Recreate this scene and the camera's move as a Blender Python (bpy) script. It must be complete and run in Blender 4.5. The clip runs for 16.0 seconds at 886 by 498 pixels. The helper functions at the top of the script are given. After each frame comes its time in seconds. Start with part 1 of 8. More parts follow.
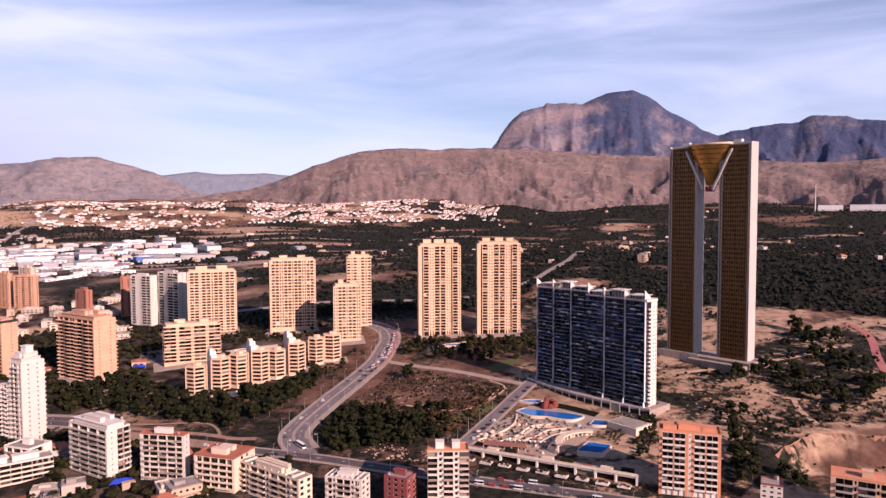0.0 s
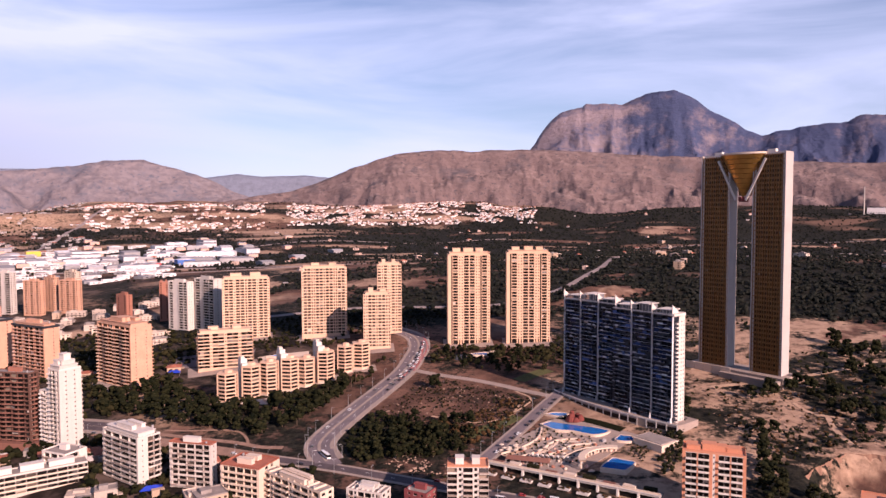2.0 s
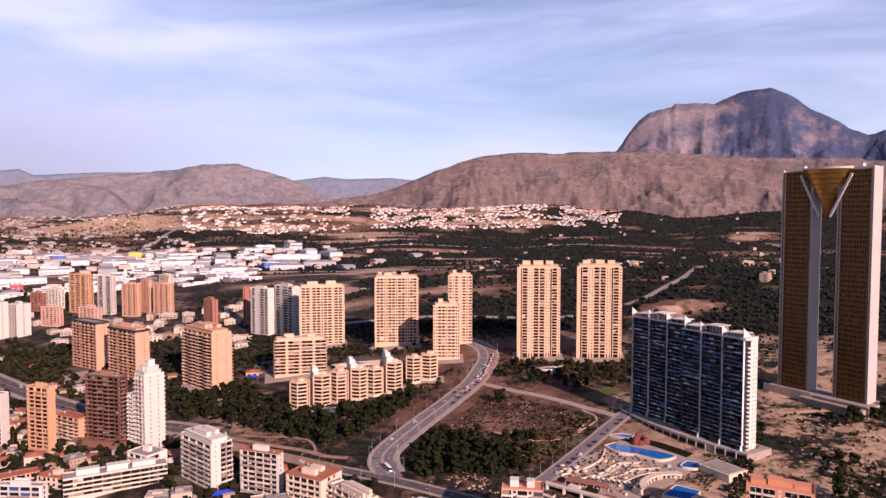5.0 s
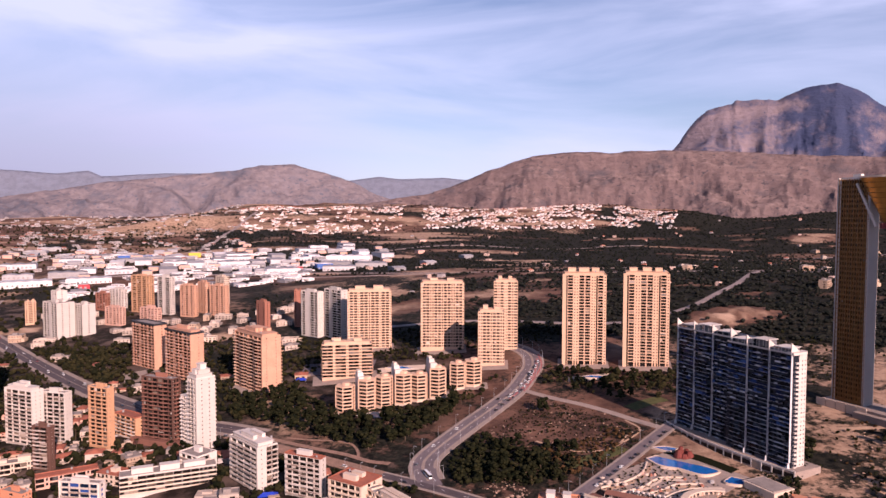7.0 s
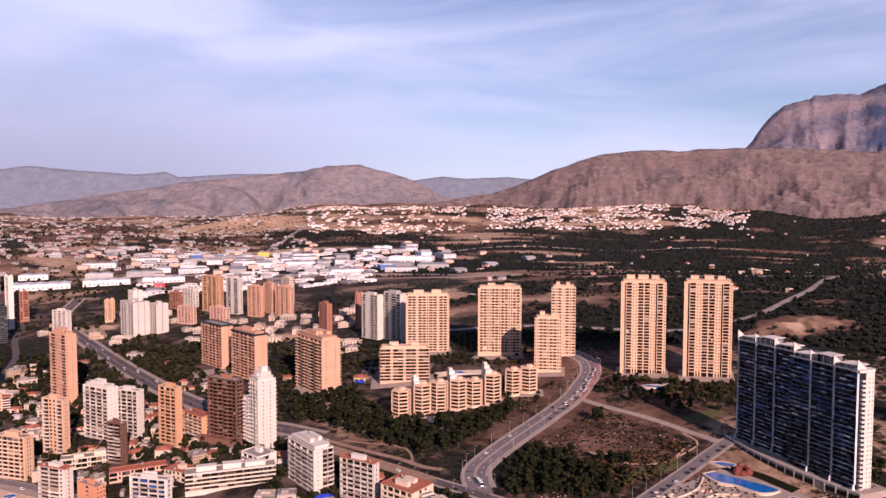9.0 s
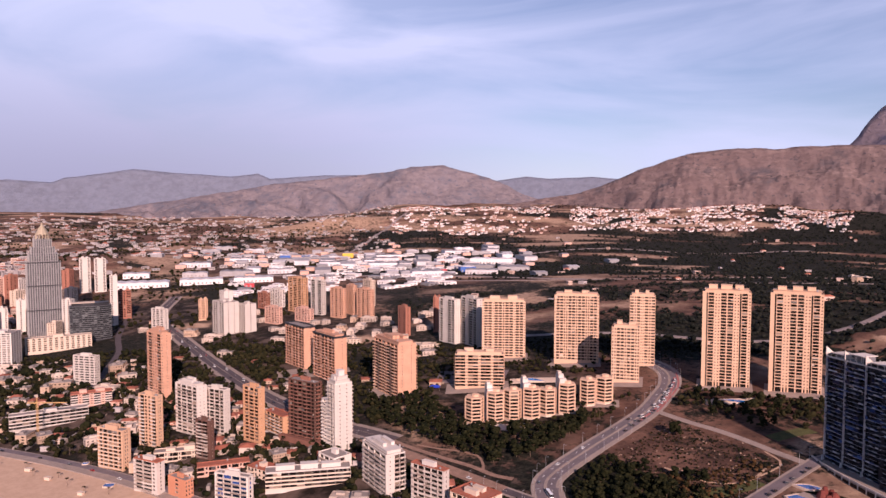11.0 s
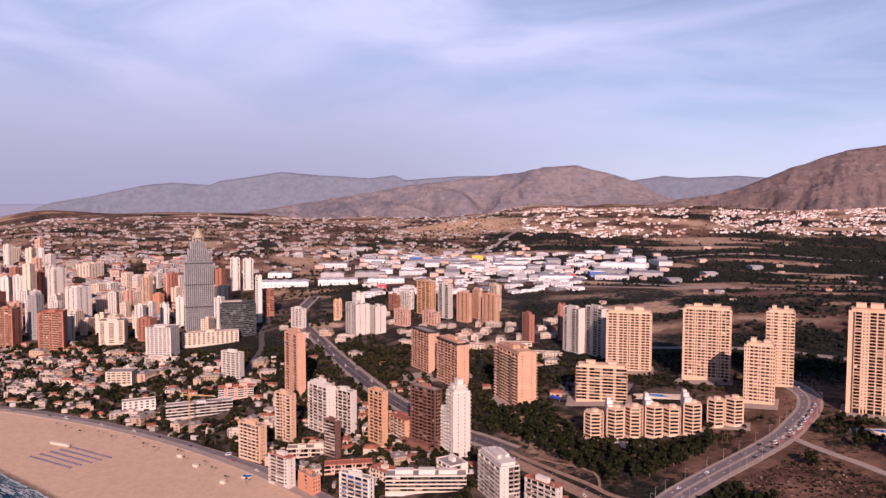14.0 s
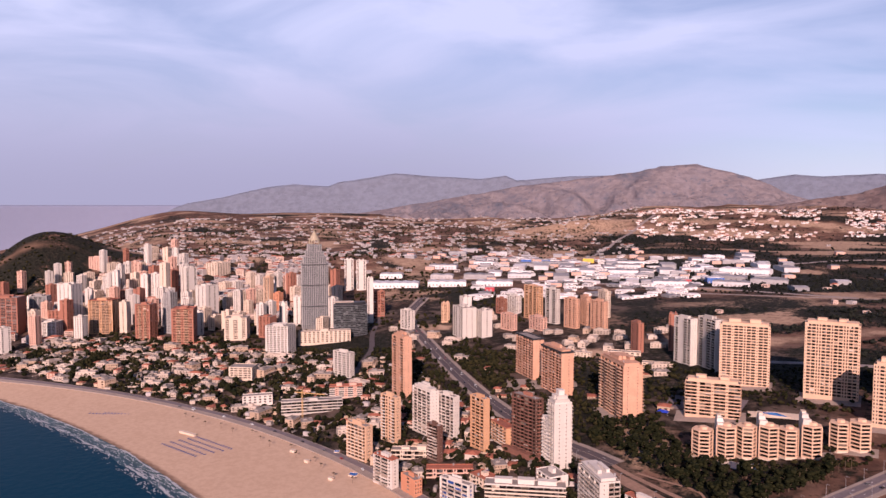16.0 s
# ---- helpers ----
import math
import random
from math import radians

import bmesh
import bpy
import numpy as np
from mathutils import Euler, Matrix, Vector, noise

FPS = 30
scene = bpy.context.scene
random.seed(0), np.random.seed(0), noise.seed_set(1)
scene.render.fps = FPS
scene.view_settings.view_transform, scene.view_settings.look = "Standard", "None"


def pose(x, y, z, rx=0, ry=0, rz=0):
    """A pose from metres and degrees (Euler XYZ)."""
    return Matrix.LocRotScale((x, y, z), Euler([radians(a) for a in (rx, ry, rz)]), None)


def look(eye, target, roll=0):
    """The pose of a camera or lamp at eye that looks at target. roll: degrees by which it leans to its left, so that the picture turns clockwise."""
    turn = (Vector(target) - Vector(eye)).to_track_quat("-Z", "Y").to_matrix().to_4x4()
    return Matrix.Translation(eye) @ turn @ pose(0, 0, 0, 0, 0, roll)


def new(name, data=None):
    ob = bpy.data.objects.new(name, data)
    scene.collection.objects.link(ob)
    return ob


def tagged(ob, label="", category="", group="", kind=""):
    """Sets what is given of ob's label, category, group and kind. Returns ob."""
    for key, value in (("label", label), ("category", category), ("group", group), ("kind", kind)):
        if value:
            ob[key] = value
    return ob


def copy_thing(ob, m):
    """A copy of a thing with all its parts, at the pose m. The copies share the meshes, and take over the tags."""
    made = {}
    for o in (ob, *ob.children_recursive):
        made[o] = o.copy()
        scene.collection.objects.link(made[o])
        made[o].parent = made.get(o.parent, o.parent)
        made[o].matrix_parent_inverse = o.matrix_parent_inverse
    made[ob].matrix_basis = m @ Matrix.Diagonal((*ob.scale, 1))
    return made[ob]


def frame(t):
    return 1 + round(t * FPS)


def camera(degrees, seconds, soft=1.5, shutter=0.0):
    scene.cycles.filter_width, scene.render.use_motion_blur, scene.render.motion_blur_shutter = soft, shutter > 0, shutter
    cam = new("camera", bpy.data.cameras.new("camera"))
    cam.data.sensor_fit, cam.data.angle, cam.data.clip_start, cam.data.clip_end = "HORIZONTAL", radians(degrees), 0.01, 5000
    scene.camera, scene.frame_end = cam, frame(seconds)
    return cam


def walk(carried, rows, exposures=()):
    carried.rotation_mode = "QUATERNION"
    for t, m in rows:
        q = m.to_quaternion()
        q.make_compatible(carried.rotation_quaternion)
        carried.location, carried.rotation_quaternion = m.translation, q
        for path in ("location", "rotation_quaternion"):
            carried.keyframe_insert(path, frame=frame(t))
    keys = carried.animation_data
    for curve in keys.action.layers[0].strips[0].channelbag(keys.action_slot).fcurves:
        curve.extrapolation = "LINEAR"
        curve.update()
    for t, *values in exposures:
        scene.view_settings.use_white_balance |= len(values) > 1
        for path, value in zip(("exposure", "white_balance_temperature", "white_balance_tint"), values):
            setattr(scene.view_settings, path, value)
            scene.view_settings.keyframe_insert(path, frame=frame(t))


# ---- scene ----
# ---- camera ----
cam = camera(64.42, 16.0)
PATH = [
    (0.0, 0.00, -0.00, 195.00, -0.000, -3.065, 0.200),
    (0.5, 2.74, -0.12, 197.27, 0.749, -3.055, 0.203),
    (1.0, 5.47, -0.26, 199.55, 1.489, -3.043, 0.204),
    (1.5, 8.19, -0.41, 201.85, 2.306, -3.038, 0.192),
    (2.0, 10.90, -0.54, 204.16, 3.203, -3.029, 0.167),
    (2.5, 13.64, -0.65, 206.44, 4.388, -2.994, 0.136),
    (3.0, 16.41, -0.80, 208.63, 5.565, -2.969, 0.095),
    (3.5, 19.15, -1.00, 210.77, 6.730, -2.946, 0.048),
    (4.0, 21.86, -1.21, 212.89, 7.873, -2.948, 0.011),
    (6.5, 35.21, -3.68, 224.01, 13.411, -3.091, -0.072),
    (7.0, 37.75, -4.08, 226.21, 14.522, -3.125, -0.060),
    (7.5, 40.26, -4.47, 228.40, 15.685, -3.160, -0.057),
    (8.0, 42.71, -4.84, 230.57, 16.830, -3.208, -0.056),
    (8.5, 45.17, -5.19, 232.79, 18.178, -3.243, -0.056),
    (9.0, 47.65, -5.49, 235.02, 19.830, -3.280, -0.066),
    (11.5, 60.62, -5.38, 245.92, 28.389, -3.380, -0.041),
    (12.0, 62.98, -5.16, 248.13, 30.105, -3.401, -0.050),
    (12.5, 65.30, -4.92, 250.32, 31.948, -3.424, -0.050),
    (13.0, 67.62, -4.66, 252.45, 33.777, -3.450, -0.043),
    (13.5, 69.96, -4.34, 254.61, 35.631, -3.468, -0.040),
    (14.0, 72.32, -3.93, 256.83, 37.543, -3.486, -0.033),
    (14.5, 74.74, -3.41, 259.13, 39.633, -3.505, -0.031),
    (15.0, 77.22, -2.80, 261.50, 41.969, -3.520, -0.023),
    (15.5, 79.70, -2.11, 263.91, 44.320, -3.540, -0.016),
    (16.0, 82.16, -1.38, 266.32, 46.685, -3.558, -0.015),
]
walk(cam, [(t, pose(x, y, z, 90 + pitch, roll, yaw)) for t, x, y, z, yaw, pitch, roll in PATH],
     exposures=[(0.0, 0.76, 6080, 33), (4.0, 0.68, 6050, 33), (9.0, 0.53, 6010, 33), (12.5, 0.40, 6000, 33), (16.0, 0.42, 6000, 33)])

# ---- light ----
SUN_DIR = Vector((0.64, -0.72, 0.43)).normalized()   # towards the sun
sun = new("sun", bpy.data.lights.new("sun", "SUN"))
sun.data.energy, sun.data.angle, sun.data.color = 5.0, radians(0.6), (1.0, 0.77, 0.57)
sun.matrix_world = look((0, 0, 900), Vector((0, 0, 900)) - SUN_DIR)
world = bpy.data.worlds.new("sky")
scene.world = world
world.use_nodes = True

sky_nodes = world.node_tree.nodes
sky_links = world.node_tree.links
sky_nodes.clear()
sky = sky_nodes.new("ShaderNodeTexSky")
sky.sky_type, sky.sun_disc = "NISHITA", False
sky.sun_elevation = math.asin(SUN_DIR.z)
sky.sun_rotation = math.atan2(SUN_DIR.x, SUN_DIR.y)
sky.air_density, sky.dust_density, sky.ozone_density = 1.0, 0.25, 2.0
# thin high cloud, stretched along the horizon
sky_co = sky_nodes.new("ShaderNodeTexCoord")
sky_map = sky_nodes.new("ShaderNodeMapping")
sky_map.inputs["Scale"].default_value = (1.0, 1.6, 5.5)
sky_map.inputs["Rotation"].default_value = (0.0, 0.16, 0.5)
sky_noise = sky_nodes.new("ShaderNodeTexNoise")
sky_noise.inputs["Scale"].default_value = 1.9
sky_noise.inputs["Detail"].default_value = 6
sky_noise.inputs["Roughness"].default_value = 0.52
sky_noise.inputs["Distortion"].default_value = 0.5
sky_ramp = sky_nodes.new("ShaderNodeValToRGB")
sky_ramp.color_ramp.elements[0].position, sky_ramp.color_ramp.elements[1].position = 0.39, 0.74
sky_ramp.color_ramp.elements[0].color, sky_ramp.color_ramp.elements[1].color = (0.16, 0.16, 0.16, 1), (1.0, 1.0, 1.0, 1)
sky_gain = sky_nodes.new("ShaderNodeMix")
sky_gain.data_type = "RGBA"
sky_gain.inputs["B"].default_value = (7.7, 8.6, 10.2, 1)
sky_back = sky_nodes.new("ShaderNodeBackground")
sky_back.inputs["Strength"].default_value = 0.0635
sky_out = sky_nodes.new("ShaderNodeOutputWorld")
sky_links.new(sky_co.outputs["Generated"], sky_map.inputs["Vector"])
sky_links.new(sky_map.outputs["Vector"], sky_noise.inputs["Vector"])
sky_links.new(sky_noise.outputs["Fac"], sky_ramp.inputs["Fac"])
# the veil thins towards the zenith, where the eye looks through less of it
sky_sep = sky_nodes.new("ShaderNodeSeparateXYZ")
sky_thin = sky_nodes.new("ShaderNodeMapRange")
sky_thin.interpolation_type = "SMOOTHSTEP"
sky_thin.inputs["From Min"].default_value, sky_thin.inputs["From Max"].default_value = 0.28, 0.58
sky_thin.inputs["To Min"].default_value, sky_thin.inputs["To Max"].default_value = 1.0, 0.03
sky_low = sky_nodes.new("ShaderNodeMapRange")
sky_low.interpolation_type = "SMOOTHSTEP"
sky_low.inputs["From Min"].default_value, sky_low.inputs["From Max"].default_value = 0.0, 0.17
sky_low.inputs["To Min"].default_value, sky_low.inputs["To Max"].default_value = 0.42, 0.0
sky_sum = sky_nodes.new("ShaderNodeMath")
sky_sum.operation, sky_sum.use_clamp = "ADD", True
sky_mul = sky_nodes.new("ShaderNodeMath")
sky_mul.operation = "MULTIPLY"
sky_links.new(sky_co.outputs["Generated"], sky_sep.inputs["Vector"])
sky_links.new(sky_sep.outputs["Z"], sky_thin.inputs["Value"])
sky_links.new(sky_sep.outputs["Z"], sky_low.inputs["Value"])
sky_links.new(sky_ramp.outputs["Color"], sky_sum.inputs[0])
sky_links.new(sky_low.outputs["Result"], sky_sum.inputs[1])
# a thicker sheet of cloud to the north-west
sky_nw = sky_nodes.new("ShaderNodeVectorMath")
sky_nw.operation = "DOT_PRODUCT"
sky_nw.inputs[1].default_value = (-0.80, 0.56, 0.22)
sky_sheet = sky_nodes.new("ShaderNodeMapRange")
sky_sheet.interpolation_type = "SMOOTHSTEP"
sky_sheet.inputs["From Min"].default_value, sky_sheet.inputs["From Max"].default_value = 0.72, 1.0
sky_sheet.inputs["To Min"].default_value, sky_sheet.inputs["To Max"].default_value = 0.0, 0.34
sky_sum2 = sky_nodes.new("ShaderNodeMath")
sky_sum2.operation, sky_sum2.use_clamp = "ADD", True
sky_links.new(sky_co.outputs["Generated"], sky_nw.inputs[0])
sky_links.new(sky_nw.outputs["Value"], sky_sheet.inputs["Value"])
sky_links.new(sky_sum.outputs[0], sky_sum2.inputs[0])
sky_links.new(sky_sheet.outputs["Result"], sky_sum2.inputs[1])
sky_links.new(sky_sum2.outputs[0], sky_mul.inputs[0])
sky_links.new(sky_thin.outputs["Result"], sky_mul.inputs[1])
# the veil lies over the land; towards the sea and the sun the sky is clear
sky_dot = sky_nodes.new("ShaderNodeVectorMath")
sky_dot.operation = "DOT_PRODUCT"
sky_dot.inputs[1].default_value = (0.66, -0.75, 0.0)
sky_clear = sky_nodes.new("ShaderNodeMapRange")
sky_clear.interpolation_type = "SMOOTHSTEP"
sky_clear.inputs["From Min"].default_value, sky_clear.inputs["From Max"].default_value = -0.1, 0.55
sky_clear.inputs["To Min"].default_value, sky_clear.inputs["To Max"].default_value = 1.0, 0.1
sky_mul2 = sky_nodes.new("ShaderNodeMath")
sky_mul2.operation = "MULTIPLY"
sky_links.new(sky_co.outputs["Generated"], sky_dot.inputs[0])
sky_links.new(sky_dot.outputs["Value"], sky_clear.inputs["Value"])
sky_links.new(sky_mul.outputs[0], sky_mul2.inputs[0])
sky_links.new(sky_clear.outputs["Result"], sky_mul2.inputs[1])
sky_links.new(sky_mul2.outputs[0], sky_gain.inputs["Factor"])
sky_links.new(sky.outputs["Color"], sky_gain.inputs["A"])
# a bank of mauve sea haze low in the west
sky_west = sky_nodes.new("ShaderNodeVectorMath")
sky_west.operation = "DOT_PRODUCT"
sky_west.inputs[1].default_value = (-0.94, 0.34, 0.0)
sky_bank = sky_nodes.new("ShaderNodeMapRange")
sky_bank.interpolation_type = "SMOOTHSTEP"
sky_bank.inputs["From Min"].default_value, sky_bank.inputs["From Max"].default_value = 0.55, 0.98
sky_lowbank = sky_nodes.new("ShaderNodeMapRange")
sky_lowbank.interpolation_type = "SMOOTHSTEP"
sky_lowbank.inputs["From Min"].default_value, sky_lowbank.inputs["From Max"].default_value = 0.0, 0.26
sky_lowbank.inputs["To Min"].default_value, sky_lowbank.inputs["To Max"].default_value = 0.85, 0.0
sky_bankmul = sky_nodes.new("ShaderNodeMath")
sky_bankmul.operation = "MULTIPLY"
sky_bankmix = sky_nodes.new("ShaderNodeMix")
sky_bankmix.data_type = "RGBA"
sky_bankmix.inputs["B"].default_value = (4.4, 4.35, 5.3, 1)
sky_links.new(sky_co.outputs["Generated"], sky_west.inputs[0])
sky_links.new(sky_west.outputs["Value"], sky_bank.inputs["Value"])
sky_links.new(sky_sep.outputs["Z"], sky_lowbank.inputs["Value"])
sky_links.new(sky_bank.outputs["Result"], sky_bankmul.inputs[0])
sky_links.new(sky_lowbank.outputs["Result"], sky_bankmul.inputs[1])
sky_links.new(sky_bankmul.outputs[0], sky_bankmix.inputs["Factor"])
sky_links.new(sky_gain.outputs["Result"], sky_bankmix.inputs["A"])
sky_links.new(sky_bankmix.outputs["Result"], sky_back.inputs["Color"])
sky_links.new(sky_back.outputs["Background"], sky_out.inputs["Surface"])


# ---- materials ----
def surface(name, base, rough=0.8, metal=0.0, vary=0.18, size=6.0, spec=0.3, bump=0.0, each=0.0, stain=0.0):
    """A painted or mineral surface: base colour, blotches at two sizes, streaks, fine relief; each: change from piece to piece."""
    m = bpy.data.materials.new(name)
    m.use_nodes = True
    n, l = m.node_tree.nodes, m.node_tree.links
    b = n["Principled BSDF"]
    b.inputs["Roughness"].default_value, b.inputs["Metallic"].default_value = rough, metal
    b.inputs["Specular IOR Level"].default_value = spec
    co = n.new("ShaderNodeTexCoord")
    big = n.new("ShaderNodeTexNoise")
    big.inputs["Scale"].default_value, big.inputs["Detail"].default_value = 1.0 / size, 6
    fine = n.new("ShaderNodeTexNoise")
    fine.inputs["Scale"].default_value, fine.inputs["Detail"].default_value = 9.0 / size, 5
    l.new(co.outputs["Object"], big.inputs["Vector"])
    l.new(co.outputs["Object"], fine.inputs["Vector"])
    mixn = n.new("ShaderNodeMath")
    mixn.operation = "ADD"
    l.new(big.outputs["Fac"], mixn.inputs[0])
    l.new(fine.outputs["Fac"], mixn.inputs[1])
    value = mixn.outputs[0]
    if stain:
        strm = n.new("ShaderNodeMapping")
        strm.inputs["Scale"].default_value = (0.9, 0.9, 0.06)
        l.new(co.outputs["Object"], strm.inputs["Vector"])
        st = n.new("ShaderNodeTexNoise")
        st.inputs["Scale"].default_value, st.inputs["Detail"].default_value = 0.8, 4
        l.new(strm.outputs["Vector"], st.inputs["Vector"])
        ms = n.new("ShaderNodeMath")
        ms.operation = "MULTIPLY_ADD"
        ms.inputs[1].default_value = stain
        l.new(st.outputs["Fac"], ms.inputs[0])
        l.new(value, ms.inputs[2])
        value = ms.outputs[0]
    rng = n.new("ShaderNodeMapRange")
    rng.inputs["From Min"].default_value, rng.inputs["From Max"].default_value = 0.7, 1.3 + stain
    rng.inputs["To Min"].default_value, rng.inputs["To Max"].default_value = 1 - vary, 1 + vary
    l.new(value, rng.inputs["Value"])
    out = rng.outputs["Result"]
    if each:
        info = n.new("ShaderNodeObjectInfo")
        r2 = n.new("ShaderNodeMapRange")
        r2.inputs["To Min"].default_value, r2.inputs["To Max"].default_value = 1 - each, 1 + each
        l.new(info.outputs["Random"], r2.inputs["Value"])
        mu = n.new("ShaderNodeMath")
        mu.operation = "MULTIPLY"
        l.new(out, mu.inputs[0])
        l.new(r2.outputs["Result"], mu.inputs[1])
        out = mu.outputs[0]
    sc = n.new("ShaderNodeVectorMath")
    sc.operation = "SCALE"
    sc.inputs[0].default_value = base
    l.new(out, sc.inputs["Scale"])
    l.new(sc.outputs["Vector"], b.inputs["Base Color"])
    if bump:
        bp = n.new("ShaderNodeBump")
        bp.inputs["Strength"].default_value, bp.inputs["Distance"].default_value = bump, 0.2
        l.new(fine.outputs["Fac"], bp.inputs["Height"])
        l.new(bp.outputs["Normal"], b.inputs["Normal"])
    return m


def glass(name, dark, light, share=0.25, rough=0.12, metal=0.0, spec=0.6):
    """Window panes: dark rooms behind glass, some with pale blinds or curtains, from pane to pane (or island to island)."""
    m = bpy.data.materials.new(name)
    m.use_nodes = True
    n, l = m.node_tree.nodes, m.node_tree.links
    b = n["Principled BSDF"]
    b.inputs["Roughness"].default_value, b.inputs["Metallic"].default_value = rough, metal
    b.inputs["Specular IOR Level"].default_value = spec
    info, geo, add = n.new("ShaderNodeObjectInfo"), n.new("ShaderNodeNewGeometry"), n.new("ShaderNodeMath")
    add.operation = "ADD"
    l.new(info.outputs["Random"], add.inputs[0])
    l.new(geo.outputs["Random Per Island"], add.inputs[1])
    fr = n.new("ShaderNodeMath")
    fr.operation = "FRACT"
    l.new(add.outputs[0], fr.inputs[0])
    ramp = n.new("ShaderNodeValToRGB")
    ramp.color_ramp.interpolation = "LINEAR"
    e = ramp.color_ramp.elements
    e[0].position, e[0].color = 0.0, (*dark, 1)
    e[1].position, e[1].color = 1.0, (*light, 1)
    k = e.new(1 - share)
    k.color = tuple(c * 1.6 for c in dark) + (1,)
    l.new(fr.outputs[0], ramp.inputs["Fac"])
    l.new(ramp.outputs["Color"], b.inputs["Base Color"])
    return m


def leafy(name, a, b_col, each=0.35):
    m = bpy.data.materials.new(name)
    m.use_nodes = True
    n, l = m.node_tree.nodes, m.node_tree.links
    b = n["Principled BSDF"]
    b.inputs["Roughness"].default_value, b.inputs["Specular IOR Level"].default_value = 0.85, 0.06
    geo, info, add = n.new("ShaderNodeNewGeometry"), n.new("ShaderNodeObjectInfo"), n.new("ShaderNodeMath")
    add.operation = "ADD"
    l.new(geo.outputs["Random Per Island"], add.inputs[0])
    l.new(info.outputs["Random"], add.inputs[1])
    fr = n.new("ShaderNodeMath")
    fr.operation = "FRACT"
    l.new(add.outputs[0], fr.inputs[0])
    mix = n.new("ShaderNodeMix")
    mix.data_type = "RGBA"
    mix.inputs["A"].default_value, mix.inputs["B"].default_value = (*a, 1), (*b_col, 1)
    l.new(fr.outputs[0], mix.inputs["Factor"])
    l.new(mix.outputs["Result"], b.inputs["Base Color"])
    return m


M_TAN = surface("tan_render", (0.55, 0.345, 0.225), 0.85, vary=0.12, size=14, stain=0.4)
M_PEACH = surface("peach_render", (0.63, 0.412, 0.285), 0.85, vary=0.12, size=14, stain=0.4)
M_BRICK = surface("brick_facing", (0.31, 0.13, 0.088), 0.9, vary=0.16, size=8, stain=0.3)
M_ORANGE = surface("orange_render", (0.52, 0.225, 0.13), 0.85, vary=0.12, size=9, stain=0.3)
M_BROWN = surface("brown_facing", (0.12, 0.06, 0.045), 0.8, vary=0.16, size=8)
M_WHITE = surface("white_render", (0.57, 0.505, 0.455), 0.8, vary=0.14, size=10, stain=0.6, each=0.12)
M_CREAM = surface("cream_render", (0.60, 0.47, 0.37), 0.8, vary=0.1, size=12, stain=0.4)
M_PINK = surface("pink_render", (0.60, 0.36, 0.28), 0.85, vary=0.12, size=12, stain=0.4)
M_GREY = surface("grey_concrete", (0.30, 0.28, 0.275), 0.85, vary=0.18, size=10, stain=0.4)
M_ROOF = surface("roof_gravel", (0.26, 0.22, 0.20), 0.95, vary=0.25, size=7)
M_TILE = surface("terracotta_roof", (0.31, 0.105, 0.065), 0.9, vary=0.25, size=4, each=0.2)
M_STEEL = surface("steel", (0.45, 0.45, 0.46), 0.4, metal=0.6, vary=0.1)
M_DARKTRIM = surface("dark_trim", (0.03, 0.03, 0.035), 0.5, vary=0.2)
M_GLASS = glass("window_glass", (0.010, 0.008, 0.008), (0.30, 0.23, 0.18), 0.13, spec=0.22)
M_BLIND = glass("blinds_and_awnings", (0.05, 0.045, 0.045), (0.55, 0.45, 0.38), 0.6, rough=0.7, spec=0.2)
M_GLASS_BLUE = glass("blue_window_glass", (0.004, 0.009, 0.022), (0.035, 0.085, 0.30), 0.45, rough=0.10, spec=0.35)
M_GLASS_GOLD = glass("gold_glass", (0.018, 0.009, 0.005), (0.14, 0.065, 0.016), 0.4, rough=0.25, metal=0.2, spec=0.25)
M_GLASS_GREY = glass("grey_glass", (0.02, 0.023, 0.025), (0.16, 0.17, 0.17), 0.3, rough=0.15)
M_GREYBLUE = surface("grey_cladding", (0.15, 0.145, 0.155), 0.55, vary=0.15, size=10)
M_ASPHALT = surface("asphalt", (0.155, 0.125, 0.132), 0.9, vary=0.22, size=9)
M_ASPHALT2 = surface("dark_asphalt", (0.085, 0.066, 0.070), 0.9, vary=0.25, size=9)
M_DIRT = surface("trodden_earth", (0.27, 0.165, 0.12), 0.95, vary=0.3, size=7)
M_REDWAY = surface("red_cycle_lane", (0.36, 0.13, 0.12), 0.9, vary=0.2, size=9)
M_PAVE = surface("pavement", (0.30, 0.235, 0.20), 0.9, vary=0.18, size=8)
M_LINE = surface("road_paint", (0.75, 0.73, 0.70), 0.7, vary=0.1)
M_POOL = surface("pool_water", (0.01, 0.13, 0.42), 0.08, vary=0.25, size=5, spec=0.6)
M_EARTH = surface("pale_earth", (0.42, 0.28, 0.19), 0.95, vary=0.25, size=12)
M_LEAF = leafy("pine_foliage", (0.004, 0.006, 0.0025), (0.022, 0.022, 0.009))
# pine for the far woods, greyed and blued: haze put into the foliage
M_HAZE_PINE = leafy("hazed_pine_foliage", (0.006, 0.008, 0.007), (0.022, 0.023, 0.018))
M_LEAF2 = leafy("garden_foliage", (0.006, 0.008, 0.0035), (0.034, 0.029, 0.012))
M_LAWN = surface("dry_lawn", (0.075, 0.075, 0.025), 0.95, vary=0.35, size=6, bump=0.3)
M_RUST = leafy("rusty_scrub", (0.022, 0.014, 0.006), (0.085, 0.045, 0.02))
M_BARK = surface("bark", (0.11, 0.075, 0.05), 0.95, vary=0.2, size=1)


